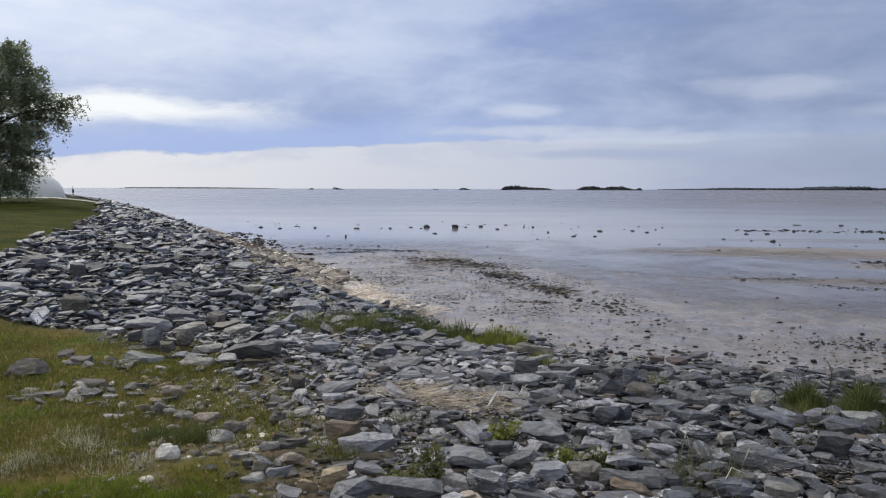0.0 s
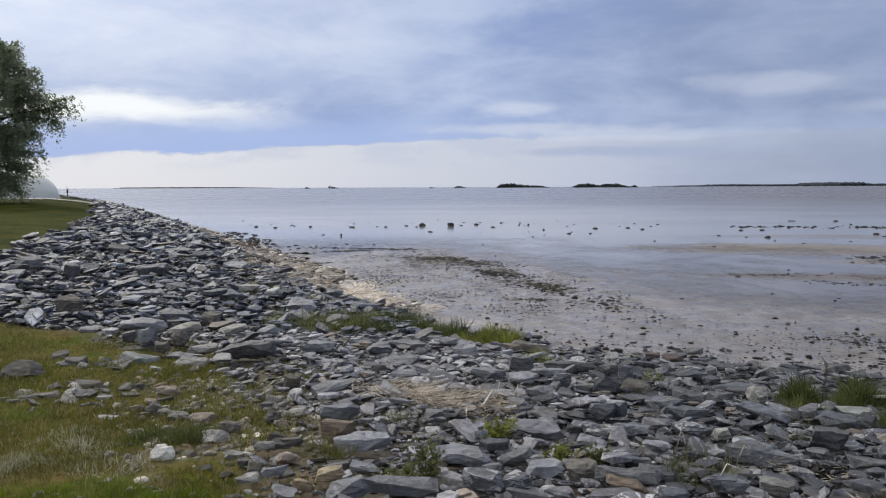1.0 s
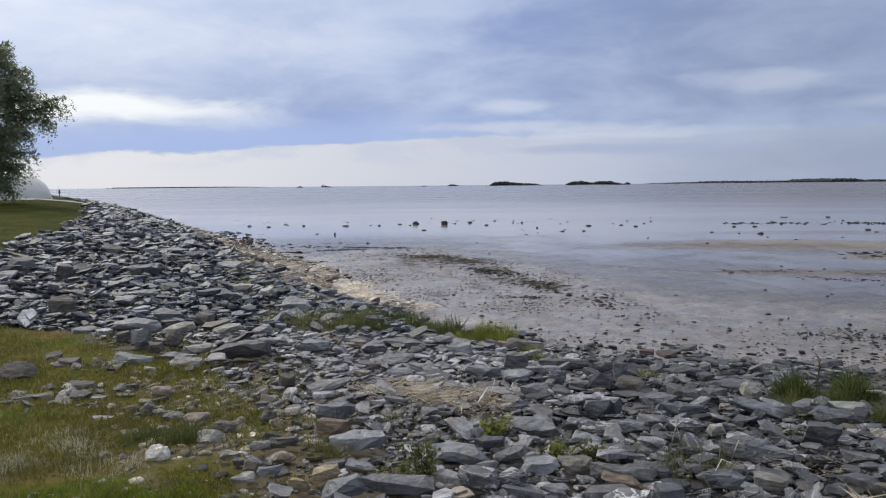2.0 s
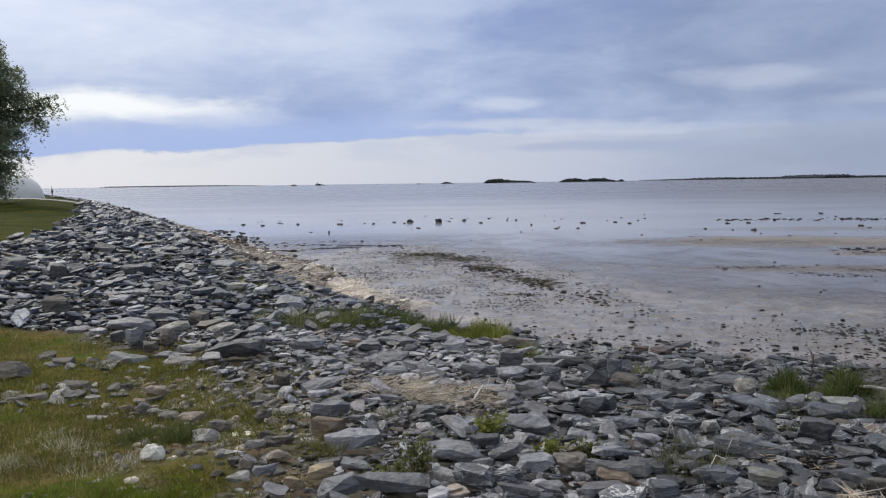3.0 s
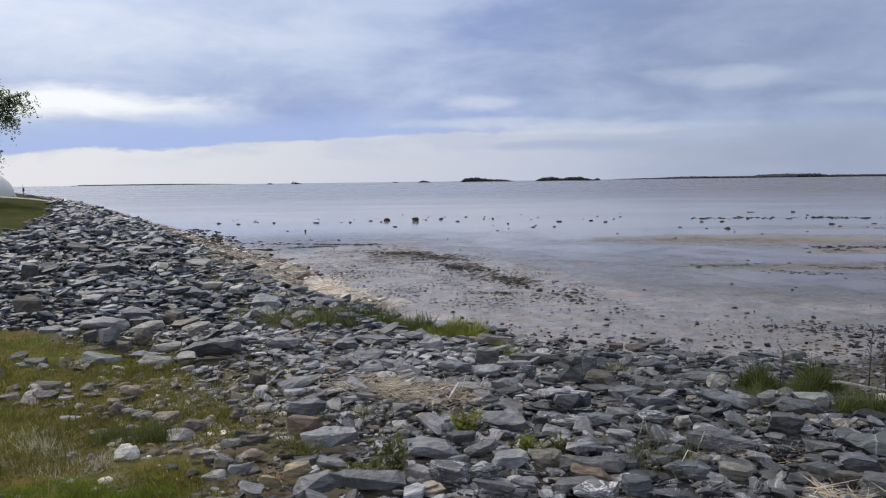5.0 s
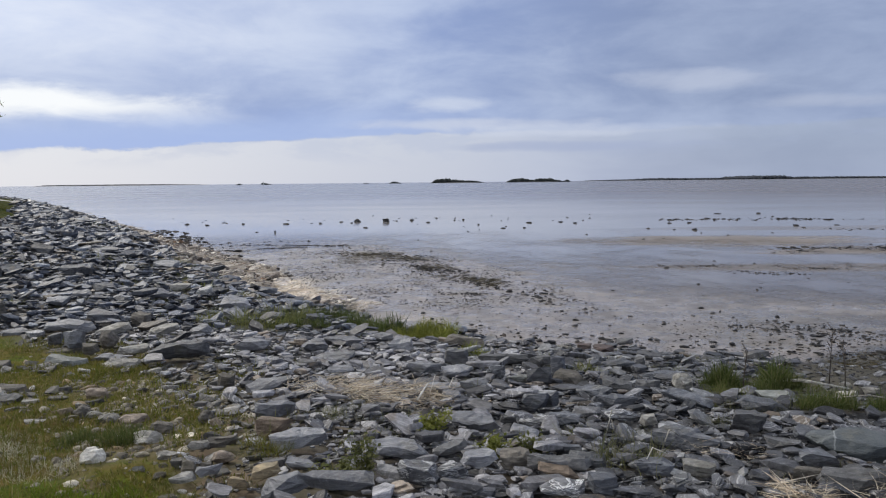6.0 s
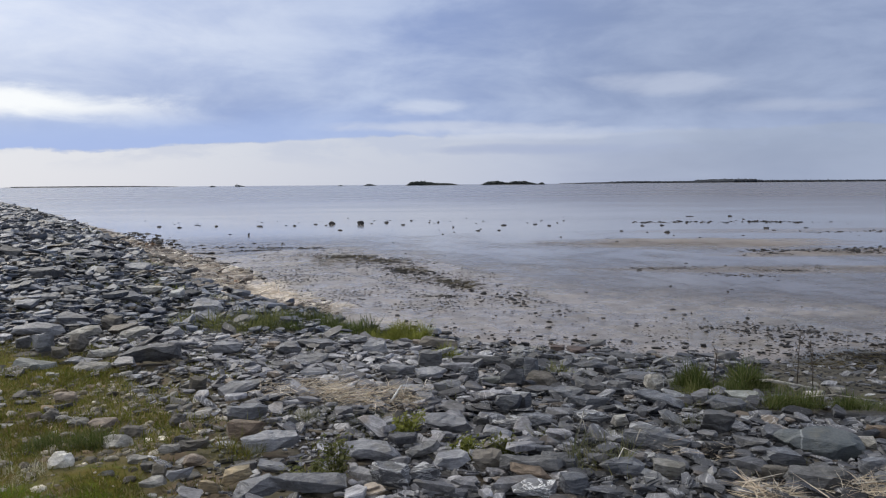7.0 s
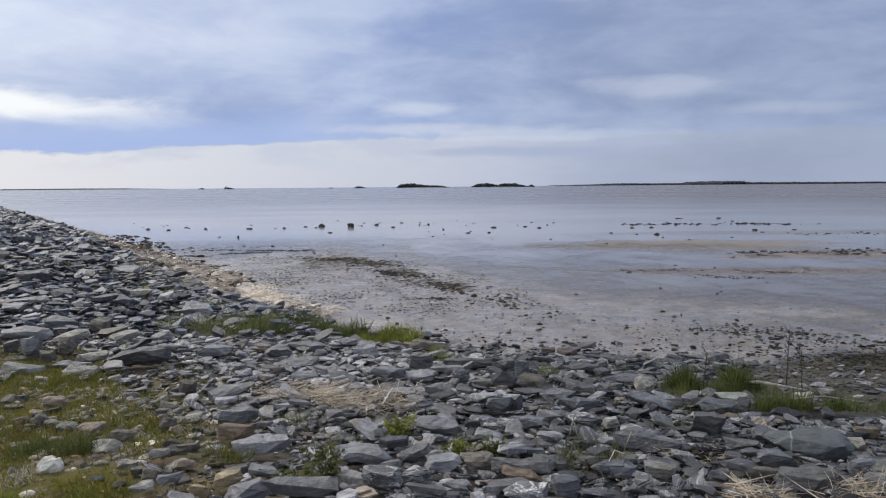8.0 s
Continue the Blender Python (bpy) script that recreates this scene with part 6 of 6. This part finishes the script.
for label, x, y, bx, tall in (("pale bent reed stalk among slates", 1.48, 4.90, 0.10, 0.20), ("pale bent reed stalk among slates", 1.53, 4.84, -0.08, 0.15),
                              ("pale bent reed stalk among slates", 1.72, 4.55, 0.12, 0.16)):
    tagged(tube([ground_at(x, y, 0.03), ground_at(x + bx * 0.4, y, tall), ground_at(x + bx, y + 0.03, tall * 0.75)], (0.005, 0.005, 0.003), bleached_wood, "reed_stalk", None, 5), label, "dry reed", "reed stalks")

for label, x, y, bx, tall in (("forked pale reed stalk by the straw", 0.42, 6.02, 0.14, 0.22), ("forked pale reed stalk by the straw", 0.56, 6.10, 0.16, 0.17), ("thin pale reed loop at the edge of the flat", 2.02, 8.60, 0.20, 0.20),
                              ("pale bent reed stalk among slates", 1.46, 4.12, 0.16, 0.15)):
    tagged(tube([ground_at(x, y, 0.05), ground_at(x + bx * 0.35, y + 0.01, tall), ground_at(x + bx, y + 0.05, tall * 0.7)], (0.0028, 0.0026, 0.0014), white_wood, "reed_stalk", None, 5), label, "dry reed", "reed stalks")

# ---- grass and herbs ----


def tuft(x, y, rx, ry, tall, n, mat, label, name="grass_tuft", lean=0.55, wide=0.50):
    n = int(1.3 * n)
    a, r = rng.uniform(0, 6.28, n), np.sqrt(rng.uniform(0, 1, n))
    px, py = x + np.cos(a) * r * rx, y + np.sin(a) * r * ry
    clump = 0.12 + 1.15 * value_noise(px * 7, py * 7, 91) ** 1.4
    ln = clump * tall * rng.uniform(0.45, 1.1, n) * (1.05 - 0.4 * r * r)
    turns = turned(rng.uniform(0, 6.28, n), np.abs(rng.normal(0, lean, n)), rng.uniform(0, 6.28, n), ln, ln * wide, ln)
    owner = tagged(empty(name, ground_at(x, y)), label, "grass", "grass tufts")
    places = np.stack([px, py, height(px, py) + (0.0 if float(turf(x, y)) > 0.5 else 0.05)], -1) - np.array(ground_at(x, y))
    tagged(bulk("grass", BLADES, rng.integers(0, 4, n), turns, places, mat, owner), kind="stuff")
    return owner


def herb(x, y, rx, tall, n, mat, label):
    """A bushy little plant: stems with small leaves all the way up."""
    owner = tagged(empty("herb", ground_at(x, y)), label, "wild plant", "herbs among the stones")
    stems, n = 16, int(1.7 * n)
    w, lean = rng.uniform(0, 6.28, stems), rng.uniform(0.05, 1.0, stems)
    base = np.stack([np.cos(w) * rx * 0.25, np.sin(w) * rx * 0.25, np.zeros(stems)], -1)
    tip = np.stack([np.cos(w) * rx * lean, np.sin(w) * rx * lean, tall * rng.uniform(0.6, 1.0, stems)], -1)
    which = rng.integers(0, stems, n)
    t = rng.uniform(0.15, 1.0, n)[:, None]
    at = base[which] * (1 - t) + tip[which] * t + rng.normal(0, 0.012, (n, 3))
    size = rng.uniform(0.018, 0.042, n)
    turns = turned(rng.uniform(0, 6.28, n), rng.normal(0, 0.7, n), rng.uniform(0, 6.28, n), size, size, size)
    bulk("foliage", LEAF, rng.integers(0, 2, n), turns, at, mat, owner)
    for k in range(stems):
        mid = (base[k] + tip[k]) / 2 + (0, 0, 0.01)
        tube([tuple(base[k]), tuple(mid), tuple(tip[k])], (0.0025, 0.002, 0.0015), mat, "stem", owner, 4)
    return owner


tuft(-0.66, 11.75, 0.42, 0.32, 0.28, 620, green_blades, "green grass tuft at the edge of the flat")
tuft(-0.10, 10.90, 0.34, 0.26, 0.38, 640, green_blades, "tall green grass tuft at the edge of the flat")
tuft(0.66, 10.05, 0.42, 0.28, 0.40, 1800, bright_leaves, "bright yellow-green tuft above the mud flat")
tuft(0.22, 10.45, 0.38, 0.28, 0.32, 520, green_blades, "green grass tuft at the edge of the flat")
tuft(-1.55, 10.15, 0.74, 0.50, 0.26, 900, herb_leaves, "low olive weeds growing between slates")
tuft(-1.15, 11.10, 0.68, 0.50, 0.26, 900, herb_leaves, "low olive weeds growing between slates")
tuft(-0.85, 10.45, 0.58, 0.40, 0.26, 700, green_blades, "low green grass between slates")
tuft(3.26, 6.50, 0.42, 0.24, 0.26, 1700, green_blades, "lush green grass tuft among slates")
tuft(3.00, 6.45, 0.26, 0.16, 0.27, 900, green_blades, "lush green grass tuft among slates")
tuft(3.36, 5.58, 0.22, 0.16, 0.22, 620, green_blades, "green grass tuft beside a boulder")
tuft(3.92, 5.50, 0.29, 0.18, 0.22, 850, green_blades, "green grass tuft beside a boulder")
tuft(3.55, 6.45, 0.30, 0.20, 0.16, 310, herb_leaves, "low weeds between slates")
tuft(3.10, 5.95, 0.35, 0.25, 0.12, 310, herb_leaves, "low grey-green weeds between slates")
tuft(1.02, 8.55, 0.26, 0.20, 0.20, 341, bright_leaves, "yellow-green weeds beside a slate block")
tuft(1.96, 7.30, 0.34, 0.20, 0.16, 434, herb_leaves, "yellow-green weeds between slates")
tuft(-0.67, 4.62, 0.20, 0.16, 0.14, 496, turf_blades, "mossy grass tuft between stones")
tuft(-1.72, 5.02, 0.30, 0.15, 0.17, 1300, green_blades, "dark green grass clump in the turf")
tuft(-2.05, 4.02, 0.85, 0.24, 0.12, 2400, fresh_blades, "fresh green grass at the near edge of the turf")
tuft(-1.35, 4.02, 0.45, 0.16, 0.08, 1300, fresh_blades, "fresh green grass at the near edge of the turf")
tuft(-3.4, 8.2, 0.9, 0.25, 0.07, 700, turf_blades, "rank yellow grass at the foot of the stones")
tuft(-2.24, 4.92, 0.32, 0.28, 0.09, 1300, dry_blades, "bleached dry grass patch in the turf", "dry_grass", 0.9)
tuft(-1.90, 4.55, 0.26, 0.24, 0.09, 560, dry_blades, "bleached dry grass patch in the turf", "dry_grass", 0.9)
tuft(-2.48, 4.50, 0.38, 0.26, 0.08, 1500, dry_blades, "bleached dry grass patch in the turf", "dry_grass", 0.9)
herb(0.37, 5.12, 0.15, 0.18, 300, bright_leaves, "bright yellow-green leafy weed between slates")
herb(-0.05, 4.24, 0.11, 0.30, 220, herb_leaves, "olive-green leafy weed between slates")
herb(-0.20, 4.10, 0.14, 0.16, 260, herb_leaves, "olive-green leafy weed between slates")
herb(0.92, 4.50, 0.10, 0.14, 160, herb_leaves, "small olive weed between slates")
herb(0.70, 4.58, 0.12, 0.13, 200, bright_leaves, "small yellow-green weed between slates")

for x, y, rx, ry, tall, n in ((-0.28, 5.44, 0.22, 0.14, 0.15, 260), (0.06, 5.42, 0.24, 0.14, 0.15, 260), (-0.10, 5.62, 0.16, 0.10, 0.12, 140), (1.40, 4.24, 0.20, 0.16, 0.22, 170), (1.62, 4.70, 0.16, 0.12, 0.16, 130),
                              (2.27, 5.06, 0.16, 0.12, 0.16, 140), (2.88, 5.55, 0.32, 0.20, 0.16, 300)):
    tuft(x, y, rx, ry, tall, n, dull_blades, "sparse dull grass between slates", lean=0.5, wide=0.4)
for x, y, rx, ry, tall, n in ((-2.89, 13.35, 0.40, 0.40, 0.22, 300), (-5.16, 15.75, 0.50, 0.50, 0.22, 300), (-9.51, 29.9, 0.80, 0.80, 0.45, 300), (-2.2, 13.0, 0.40, 0.30, 0.2, 240), (-4.1, 17.2, 0.5, 0.5, 0.25, 260), (-1.85, 9.80, 0.40, 0.25, 0.16, 300), (-3.6, 14.6, 0.35, 0.3, 0.2, 200)):
    tuft(x, y, rx, ry, tall, n, herb_leaves, "olive weeds growing through the embankment stones", lean=0.6)

for x, y, rx, ry in ((3.25, 6.58, 0.48, 0.30), (3.40, 5.62, 0.26, 0.18), (3.95, 5.55, 0.30, 0.20), (2.95, 6.25, 0.26, 0.18)):
    tuft(x, y, rx, ry, 0.15, 520, herb_leaves, "yellow-green weeds at the foot of a grass tuft", lean=0.6, wide=0.45)

# weeds between the stones
sx, sy, ss = lay(sample(-3, 5, 3.4, 11, 1.6, 0.05, 0.14, low_bank), sample(-11, 0, 9.5, 26, 1.0, 0.07, 0.16, high_bank))
n = 44
bx, by = np.repeat(sx, n) + rng.normal(0, 1, n * len(sx)) * np.repeat(ss, n), np.repeat(sy, n) + rng.normal(0, 1, n * len(sx)) * np.repeat(ss, n)
bl = np.repeat(ss, n) * rng.uniform(0.5, 1.3, len(bx))
turns = turned(rng.uniform(0, 6.28, len(bx)), np.abs(rng.normal(0, 0.7, len(bx))), rng.uniform(0, 6.28, len(bx)), bl, bl * 0.5, bl)
tagged(bulk("weeds", BLADES, rng.integers(0, 4, len(bx)), turns, np.stack([bx, by, height(bx, by) + 0.02], -1), herb_leaves), "small weeds growing through the slate rubble", "weeds", kind="stuff")


def on_turf(x, y):
    return (turf(x, y) > 0.5) & (np.abs(np.arctan2(x, y)) < 0.62)


gx, gy, gs = lay(sample(-6.5, -0.4, 3.0, 10.2, 3200, 0.020, 0.055, on_turf), sample(-5.0, -0.4, 3.2, 7.5, 3000, 0.018, 0.050, on_turf))
thin = fractal(gx * 1.3, gy * 1.3, 71)
keep = rng.uniform(0, 1, len(gx)) < np.clip((thin - 0.25) * 4, 0.35, 1) * (1 - 0.5 * scree(gx, gy))
gx, gy, gs = gx[keep], gy[keep], gs[keep] * (0.65 + thin[keep] * 1.1)
turns = turned(rng.uniform(0, 6.28, len(gx)), np.abs(rng.normal(0.5, 0.5, len(gx))), rng.uniform(0, 6.28, len(gx)), gs, gs * 2.0, gs)
tagged(bulk("turf_grass", BLADES, rng.integers(0, 4, len(gx)), turns, np.stack([gx, gy, height(gx, gy) - 0.004], -1), turf_blades),
       "short olive and yellow-brown shore turf with moss", "grass", kind="stuff")

# moss and short grass creeping in between the stones of the seam
def seam(x, y):
    d = side_distance(x, y, TURF_EDGE)
    return (d > -0.3) & (d < 0.9) & (y < 9.0) & (turf(x, y) < 0.6) & (fractal(x * 2.4, y * 2.4, 95) - 0.10 * np.maximum(d, 0) > 0.44)


mx, my, ms = sample(-4.0, 0.2, 3.2, 9.0, 2600, 0.022, 0.065, seam)
turns = turned(rng.uniform(0, 6.28, len(mx)), np.abs(rng.normal(0.5, 0.5, len(mx))), rng.uniform(0, 6.28, len(mx)), ms, ms * 1.6, ms)
tagged(bulk("moss_grass", BLADES, rng.integers(0, 4, len(mx)), turns, np.stack([mx, my, height(mx, my) + 0.01], -1), turf_blades),
       "moss and short grass between stones at the edge of the turf", "grass", kind="stuff")

lx, ly, ls = sample(-32, -8, 12, 46.2, 150, 0.03, 0.06, on_turf)
turns = turned(rng.uniform(0, 6.28, len(lx)), np.abs(rng.normal(0.3, 0.4, len(lx))), rng.uniform(0, 6.28, len(lx)), ls, ls * 1.6, ls)
tagged(bulk("lawn_grass", BLADES, rng.integers(0, 4, len(lx)), turns, np.stack([lx, ly, height(lx, ly) - 0.01], -1), lawn_blades), "mown green lawn behind the stones", "grass", kind="stuff")

# ---- the birch ----
rng = np.random.default_rng(19)


def birch(x, y):
    foot = float(height(x, y))
    owner = tagged(empty("birch_tree", (x, y, foot - 0.05)), "dark leafy birch with drooping twigs on the lawn", "tree")
    owner.scale = (1, 1, 0.985)
    trunk = [(0, 0, 0), (0.08, 0.05, 1.8), (0.1, 0.0, 3.8), (0.30, 0.15, 5.4), (0.65, 0.3, 6.8), (0.85, 0.4, 7.6)]
    tube(trunk, (0.24, 0.19, 0.15, 0.11, 0.06, 0.02), bark, "trunk", owner, 8)
    tz = np.array([p[2] for p in trunk])
    right = np.array((0.875, 0.485, 0.0))  # the side that shows
    leaf_at, leaf_dir = [], []
    limbs = 88
    for k in range(limbs):
        z0 = 0.7 + 6.6 * (k / (limbs - 1)) ** 1.05
        w = k * 2.39996 + rng.uniform(-0.3, 0.3)
        way = np.array((math.cos(w), math.sin(w), 0.0))
        z_end = z0 + rng.uniform(0.1, 1.0) - (0.5 if z0 < 2 else 0)
        reach = np.interp(z_end, (1.0, 2.2, 3.5, 4.6, 6.0, 7.2, 8.5), (1.4, 2.2, 2.4, 2.6, 2.2, 1.6, 0.6)) * rng.uniform(0.74, 1.06)
        if k in (42, 44, 47):
            way, reach, z_end = right, 3.7 - 0.2 * (k - 42) / 2, 4.9 - 0.25 * (k - 44)
        start = np.array([np.interp(z0, tz, [p[i] for p in trunk]) for i in range(3)])
        end = np.array((way[0] * reach, way[1] * reach, z_end)) + (start[0] * 0.8, start[1] * 0.8, 0)
        mid = start * 0.5 + end * 0.5 + (0, 0, 0.35)
        pts = [start, start * 0.3 + mid * 0.7, mid * 0.4 + end * 0.6, end]
        tube([tuple(p) for p in pts], (0.05, 0.035, 0.022, 0.01), twig_bark, "limb", owner, 5)
        twigs = int(13 + reach * 9.5)
        for _ in range(twigs):
            t = rng.uniform(0.22, 1.0) ** 0.8
            p = (1 - t) ** 2 * start + 2 * t * (1 - t) * mid + t * t * end
            out = way * rng.uniform(0.0, 0.45) + rng.normal(0, 0.26, 3) * (1, 1, 0.6)
            drop = rng.uniform(0.35, 1.0)
            m = int(rng.integers(16, 28))
            s = rng.uniform(0, 1, m)[:, None]
            leaf_at.append(p + out * np.sqrt(s) + np.array((0, 0, -1.0)) * drop * s * s + rng.normal(0, 0.055, (m, 3)))
    at = np.concatenate(leaf_at)
    at = at[at[:, 2] > 0.12]
    m = len(at)
    size = rng.uniform(0.10, 0.19, m)
    turns = turned(rng.uniform(0, 6.28, m), rng.normal(0.9, 0.5, m), rng.uniform(0, 6.28, m), size, size * 0.95, size)
    tagged(bulk("crown", LEAF, rng.integers(0, 2, m), turns, at, birch_leaves, owner), kind="stuff")
    return owner


birch(-21.85, 39.45)

# ---- far along the shore: covered shelter, track, marker post ----


def cloth_material():
    m, tree, bsdf, nd, link, mth, mix, smooth, ntex, comb = material("grey_white_tarpaulin")
    vec = nd("ShaderNodeNewGeometry").outputs["Position"]
    a = ntex(vec, 0.8, 4.0, 0.6)
    link(mix(smooth(a, 0.3, 0.7), (0.68, 0.70, 0.67), (0.78, 0.79, 0.76)), bsdf.inputs["Base Color"])
    bsdf.inputs["Roughness"].default_value = 0.6
    bump(tree, ntex(vec, 3.0, 3.0, 0.5), bsdf, 0.4, 0.05)
    return m


def shelter(x, y, yaw):
    owner = tagged(empty("tarpaulin_shelter", ground_at(x, y, -0.05)), "low rounded shelter under a grey-white tarpaulin", "shelter")
    owner.rotation_euler = (0, 0, radians(yaw))
    bm = bmesh.new()
    rows = []
    steps = np.linspace(-1, 1, 33)
    for u in steps:
        h = 2.25 * (1 - abs(u) ** 3.2) ** 0.55 if abs(u) < 1 else 0.0
        h = max(h, 0.75 * (1 - abs(u) ** 30))
        row = []
        for a in np.linspace(0, math.pi, 17):
            sag = 1 - 0.02 * math.cos(u * 40) * math.sin(a)
            row.append(bm.verts.new((u * 3.9, -math.cos(a) * 2.2 * (0.75 + 0.25 * h / 2.25), h * sag * math.sin(a) ** 0.7)))
        rows.append(row)
    for a, b in zip(rows[:-1], rows[1:]):
        for i in range(16):
            bm.faces.new((a[i], b[i], b[i + 1], a[i + 1]))
    part("cover", bm, cloth_material(), owner, "", True)
    for k in range(-3, 4):
        tube([(k * 1.2, -2.25, 0.02), (k * 1.2 + 0.02, -2.28, 0.10)], (0.05, 0.05), bleached_wood, "ballast_peg", owner, 5)
    return owner


shelter(-35.3, 66.4, 28)


def track():
    bm = bmesh.new()
    rows = []
    for k in range(32):
        x = -36 + k * 0.5
        y, half = 49.5 + 0.12 * (x + 22), 4.0 * min(1.0, (31.5 - k) / 5) + 0.15 * math.sin(k * 1.7)
        rows.append([bm.verts.new((x, y + u * half, float(height(x, y + u * half)) + 0.05 - 0.04 * abs(u))) for u in (-1, -0.6, -0.2, 0.2, 0.6, 1)])
    for a, b in zip(rows[:-1], rows[1:]):
        for i in range(5):
            bm.faces.new((a[i], b[i], b[i + 1], a[i + 1]))
    ob = part("gravel_track", bm, plain_stone("pale_gravel", (0.52, 0.51, 0.49), (0.62, 0.61, 0.58), 0.9, 4.0))
    return tagged(ob, "pale gravel track beyond the lawn", "track", kind="structure")


track()


def marker_post(x, y):
    owner = tagged(empty("marker_post", ground_at(x, y)), "small dark marker post at the far end of the shore", "post")
    tube([(0, 0, -0.1), (0, 0, 1.0)], (0.045, 0.04), twig_bark, "post", owner, 8)
    tube([(0, 0, 0.55), (0.02, 0, 0.95)], (0.11, 0.10), twig_bark, "board", owner, 6)
    tube([(-0.03, 0, 0.95), (-0.05, 0, 1.3)], (0.03, 0.015), twig_bark, "finial", owner, 6)
    return owner


marker_post(-41.6, 90.9)

# ---- islands and far shores ----


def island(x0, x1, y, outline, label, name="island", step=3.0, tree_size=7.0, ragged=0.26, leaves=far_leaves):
    """A low wooded island from x0 to x1; outline(k) gives the height of its wood from end to end."""
    owner = tagged(empty(name, ((x0 + x1) / 2, y, WATER)), label, "island", "islands on the horizon")
    half = (x1 - x0) / 2
    bm = bmesh.new()
    ring = 40
    low = [bm.verts.new((math.cos(a) * half * 1.06, math.sin(a) * half * 0.35, -0.3)) for a in (k * 2 * math.pi / ring for k in range(ring))]
    top = [bm.verts.new((v.co.x * 0.93, v.co.y * 0.8, 1.1)) for v in low]
    for k in range(ring):
        bm.faces.new((low[k], low[(k + 1) % ring], top[(k + 1) % ring], top[k]))
    bm.faces.new(top)
    part("shore", bm, dark_slate, owner)
    k = rng.uniform(0, 1, int((x1 - x0) / step * 7) + 8)
    tall = np.array([outline(v) for v in k]) * rng.uniform(1 - ragged, 1.0, len(k))
    ok = tall > 0.8
    k, tall = k[ok], tall[ok]
    depth = rng.uniform(-0.5, 0.5, len(k)) * half * 0.35
    wide = np.minimum(tree_size * rng.uniform(0.7, 1.3, len(k)), tall * 1.6)
    zero = np.zeros(len(k))
    turns = turned(rng.uniform(0, 6.28, len(k)), zero, zero, wide, wide, tall * 1.05)
    places = np.stack([(k * 2 - 1) * half * 0.96, depth, tall * 0.48], -1)
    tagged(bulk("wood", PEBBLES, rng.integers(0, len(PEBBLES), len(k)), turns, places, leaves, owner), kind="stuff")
    return owner


def steps(*pairs):
    return lambda k: float(np.interp(k, [p[0] for p in pairs], [p[1] for p in pairs]))


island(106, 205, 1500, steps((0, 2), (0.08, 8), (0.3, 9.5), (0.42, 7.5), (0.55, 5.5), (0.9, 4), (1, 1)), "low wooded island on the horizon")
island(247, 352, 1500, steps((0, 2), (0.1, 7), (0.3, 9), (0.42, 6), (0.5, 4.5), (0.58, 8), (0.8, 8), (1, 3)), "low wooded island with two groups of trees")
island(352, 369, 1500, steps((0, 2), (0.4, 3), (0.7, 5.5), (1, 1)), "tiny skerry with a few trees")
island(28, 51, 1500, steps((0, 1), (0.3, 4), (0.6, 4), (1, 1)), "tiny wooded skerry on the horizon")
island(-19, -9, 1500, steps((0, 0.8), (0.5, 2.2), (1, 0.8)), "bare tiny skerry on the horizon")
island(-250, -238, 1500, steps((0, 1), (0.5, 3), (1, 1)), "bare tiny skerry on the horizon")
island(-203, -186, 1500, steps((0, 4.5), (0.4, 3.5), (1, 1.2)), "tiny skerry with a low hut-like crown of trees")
island(-1040, -525, 2600, steps((0, 1), (0.05, 4), (0.5, 4.5), (0.8, 3.5), (1, 1.5)), "long low wooded coast on the horizon", "far_coast", 2.5, 22.0, 0.15, hazed_coast_leaves)
island(690, 2300, 2600, steps((0, 3), (0.1, 6), (0.13, 9), (0.2, 7), (0.31, 8.5), (0.33, 14), (0.37, 14), (0.39, 9), (0.7, 8), (1, 6)), "long low wooded coast on the horizon", "far_coast", 5.0, 30.0, 0.15, hazed_coast_leaves)


def beacon(x, y):
    owner = tagged(empty("sea_beacon", (x, y, WATER)), "small white beacon tower on the horizon", "beacon")
    tube([(0, 0, 0), (0, 0, 5.0)], (1.0, 0.6), lime_white, "tower", owner, 10)
    tube([(0, 0, 5.0), (0, 0, 6.2)], (0.8, 0.2), lime_white, "lantern", owner, 10)
    return owner


beacon(-200, 1495)
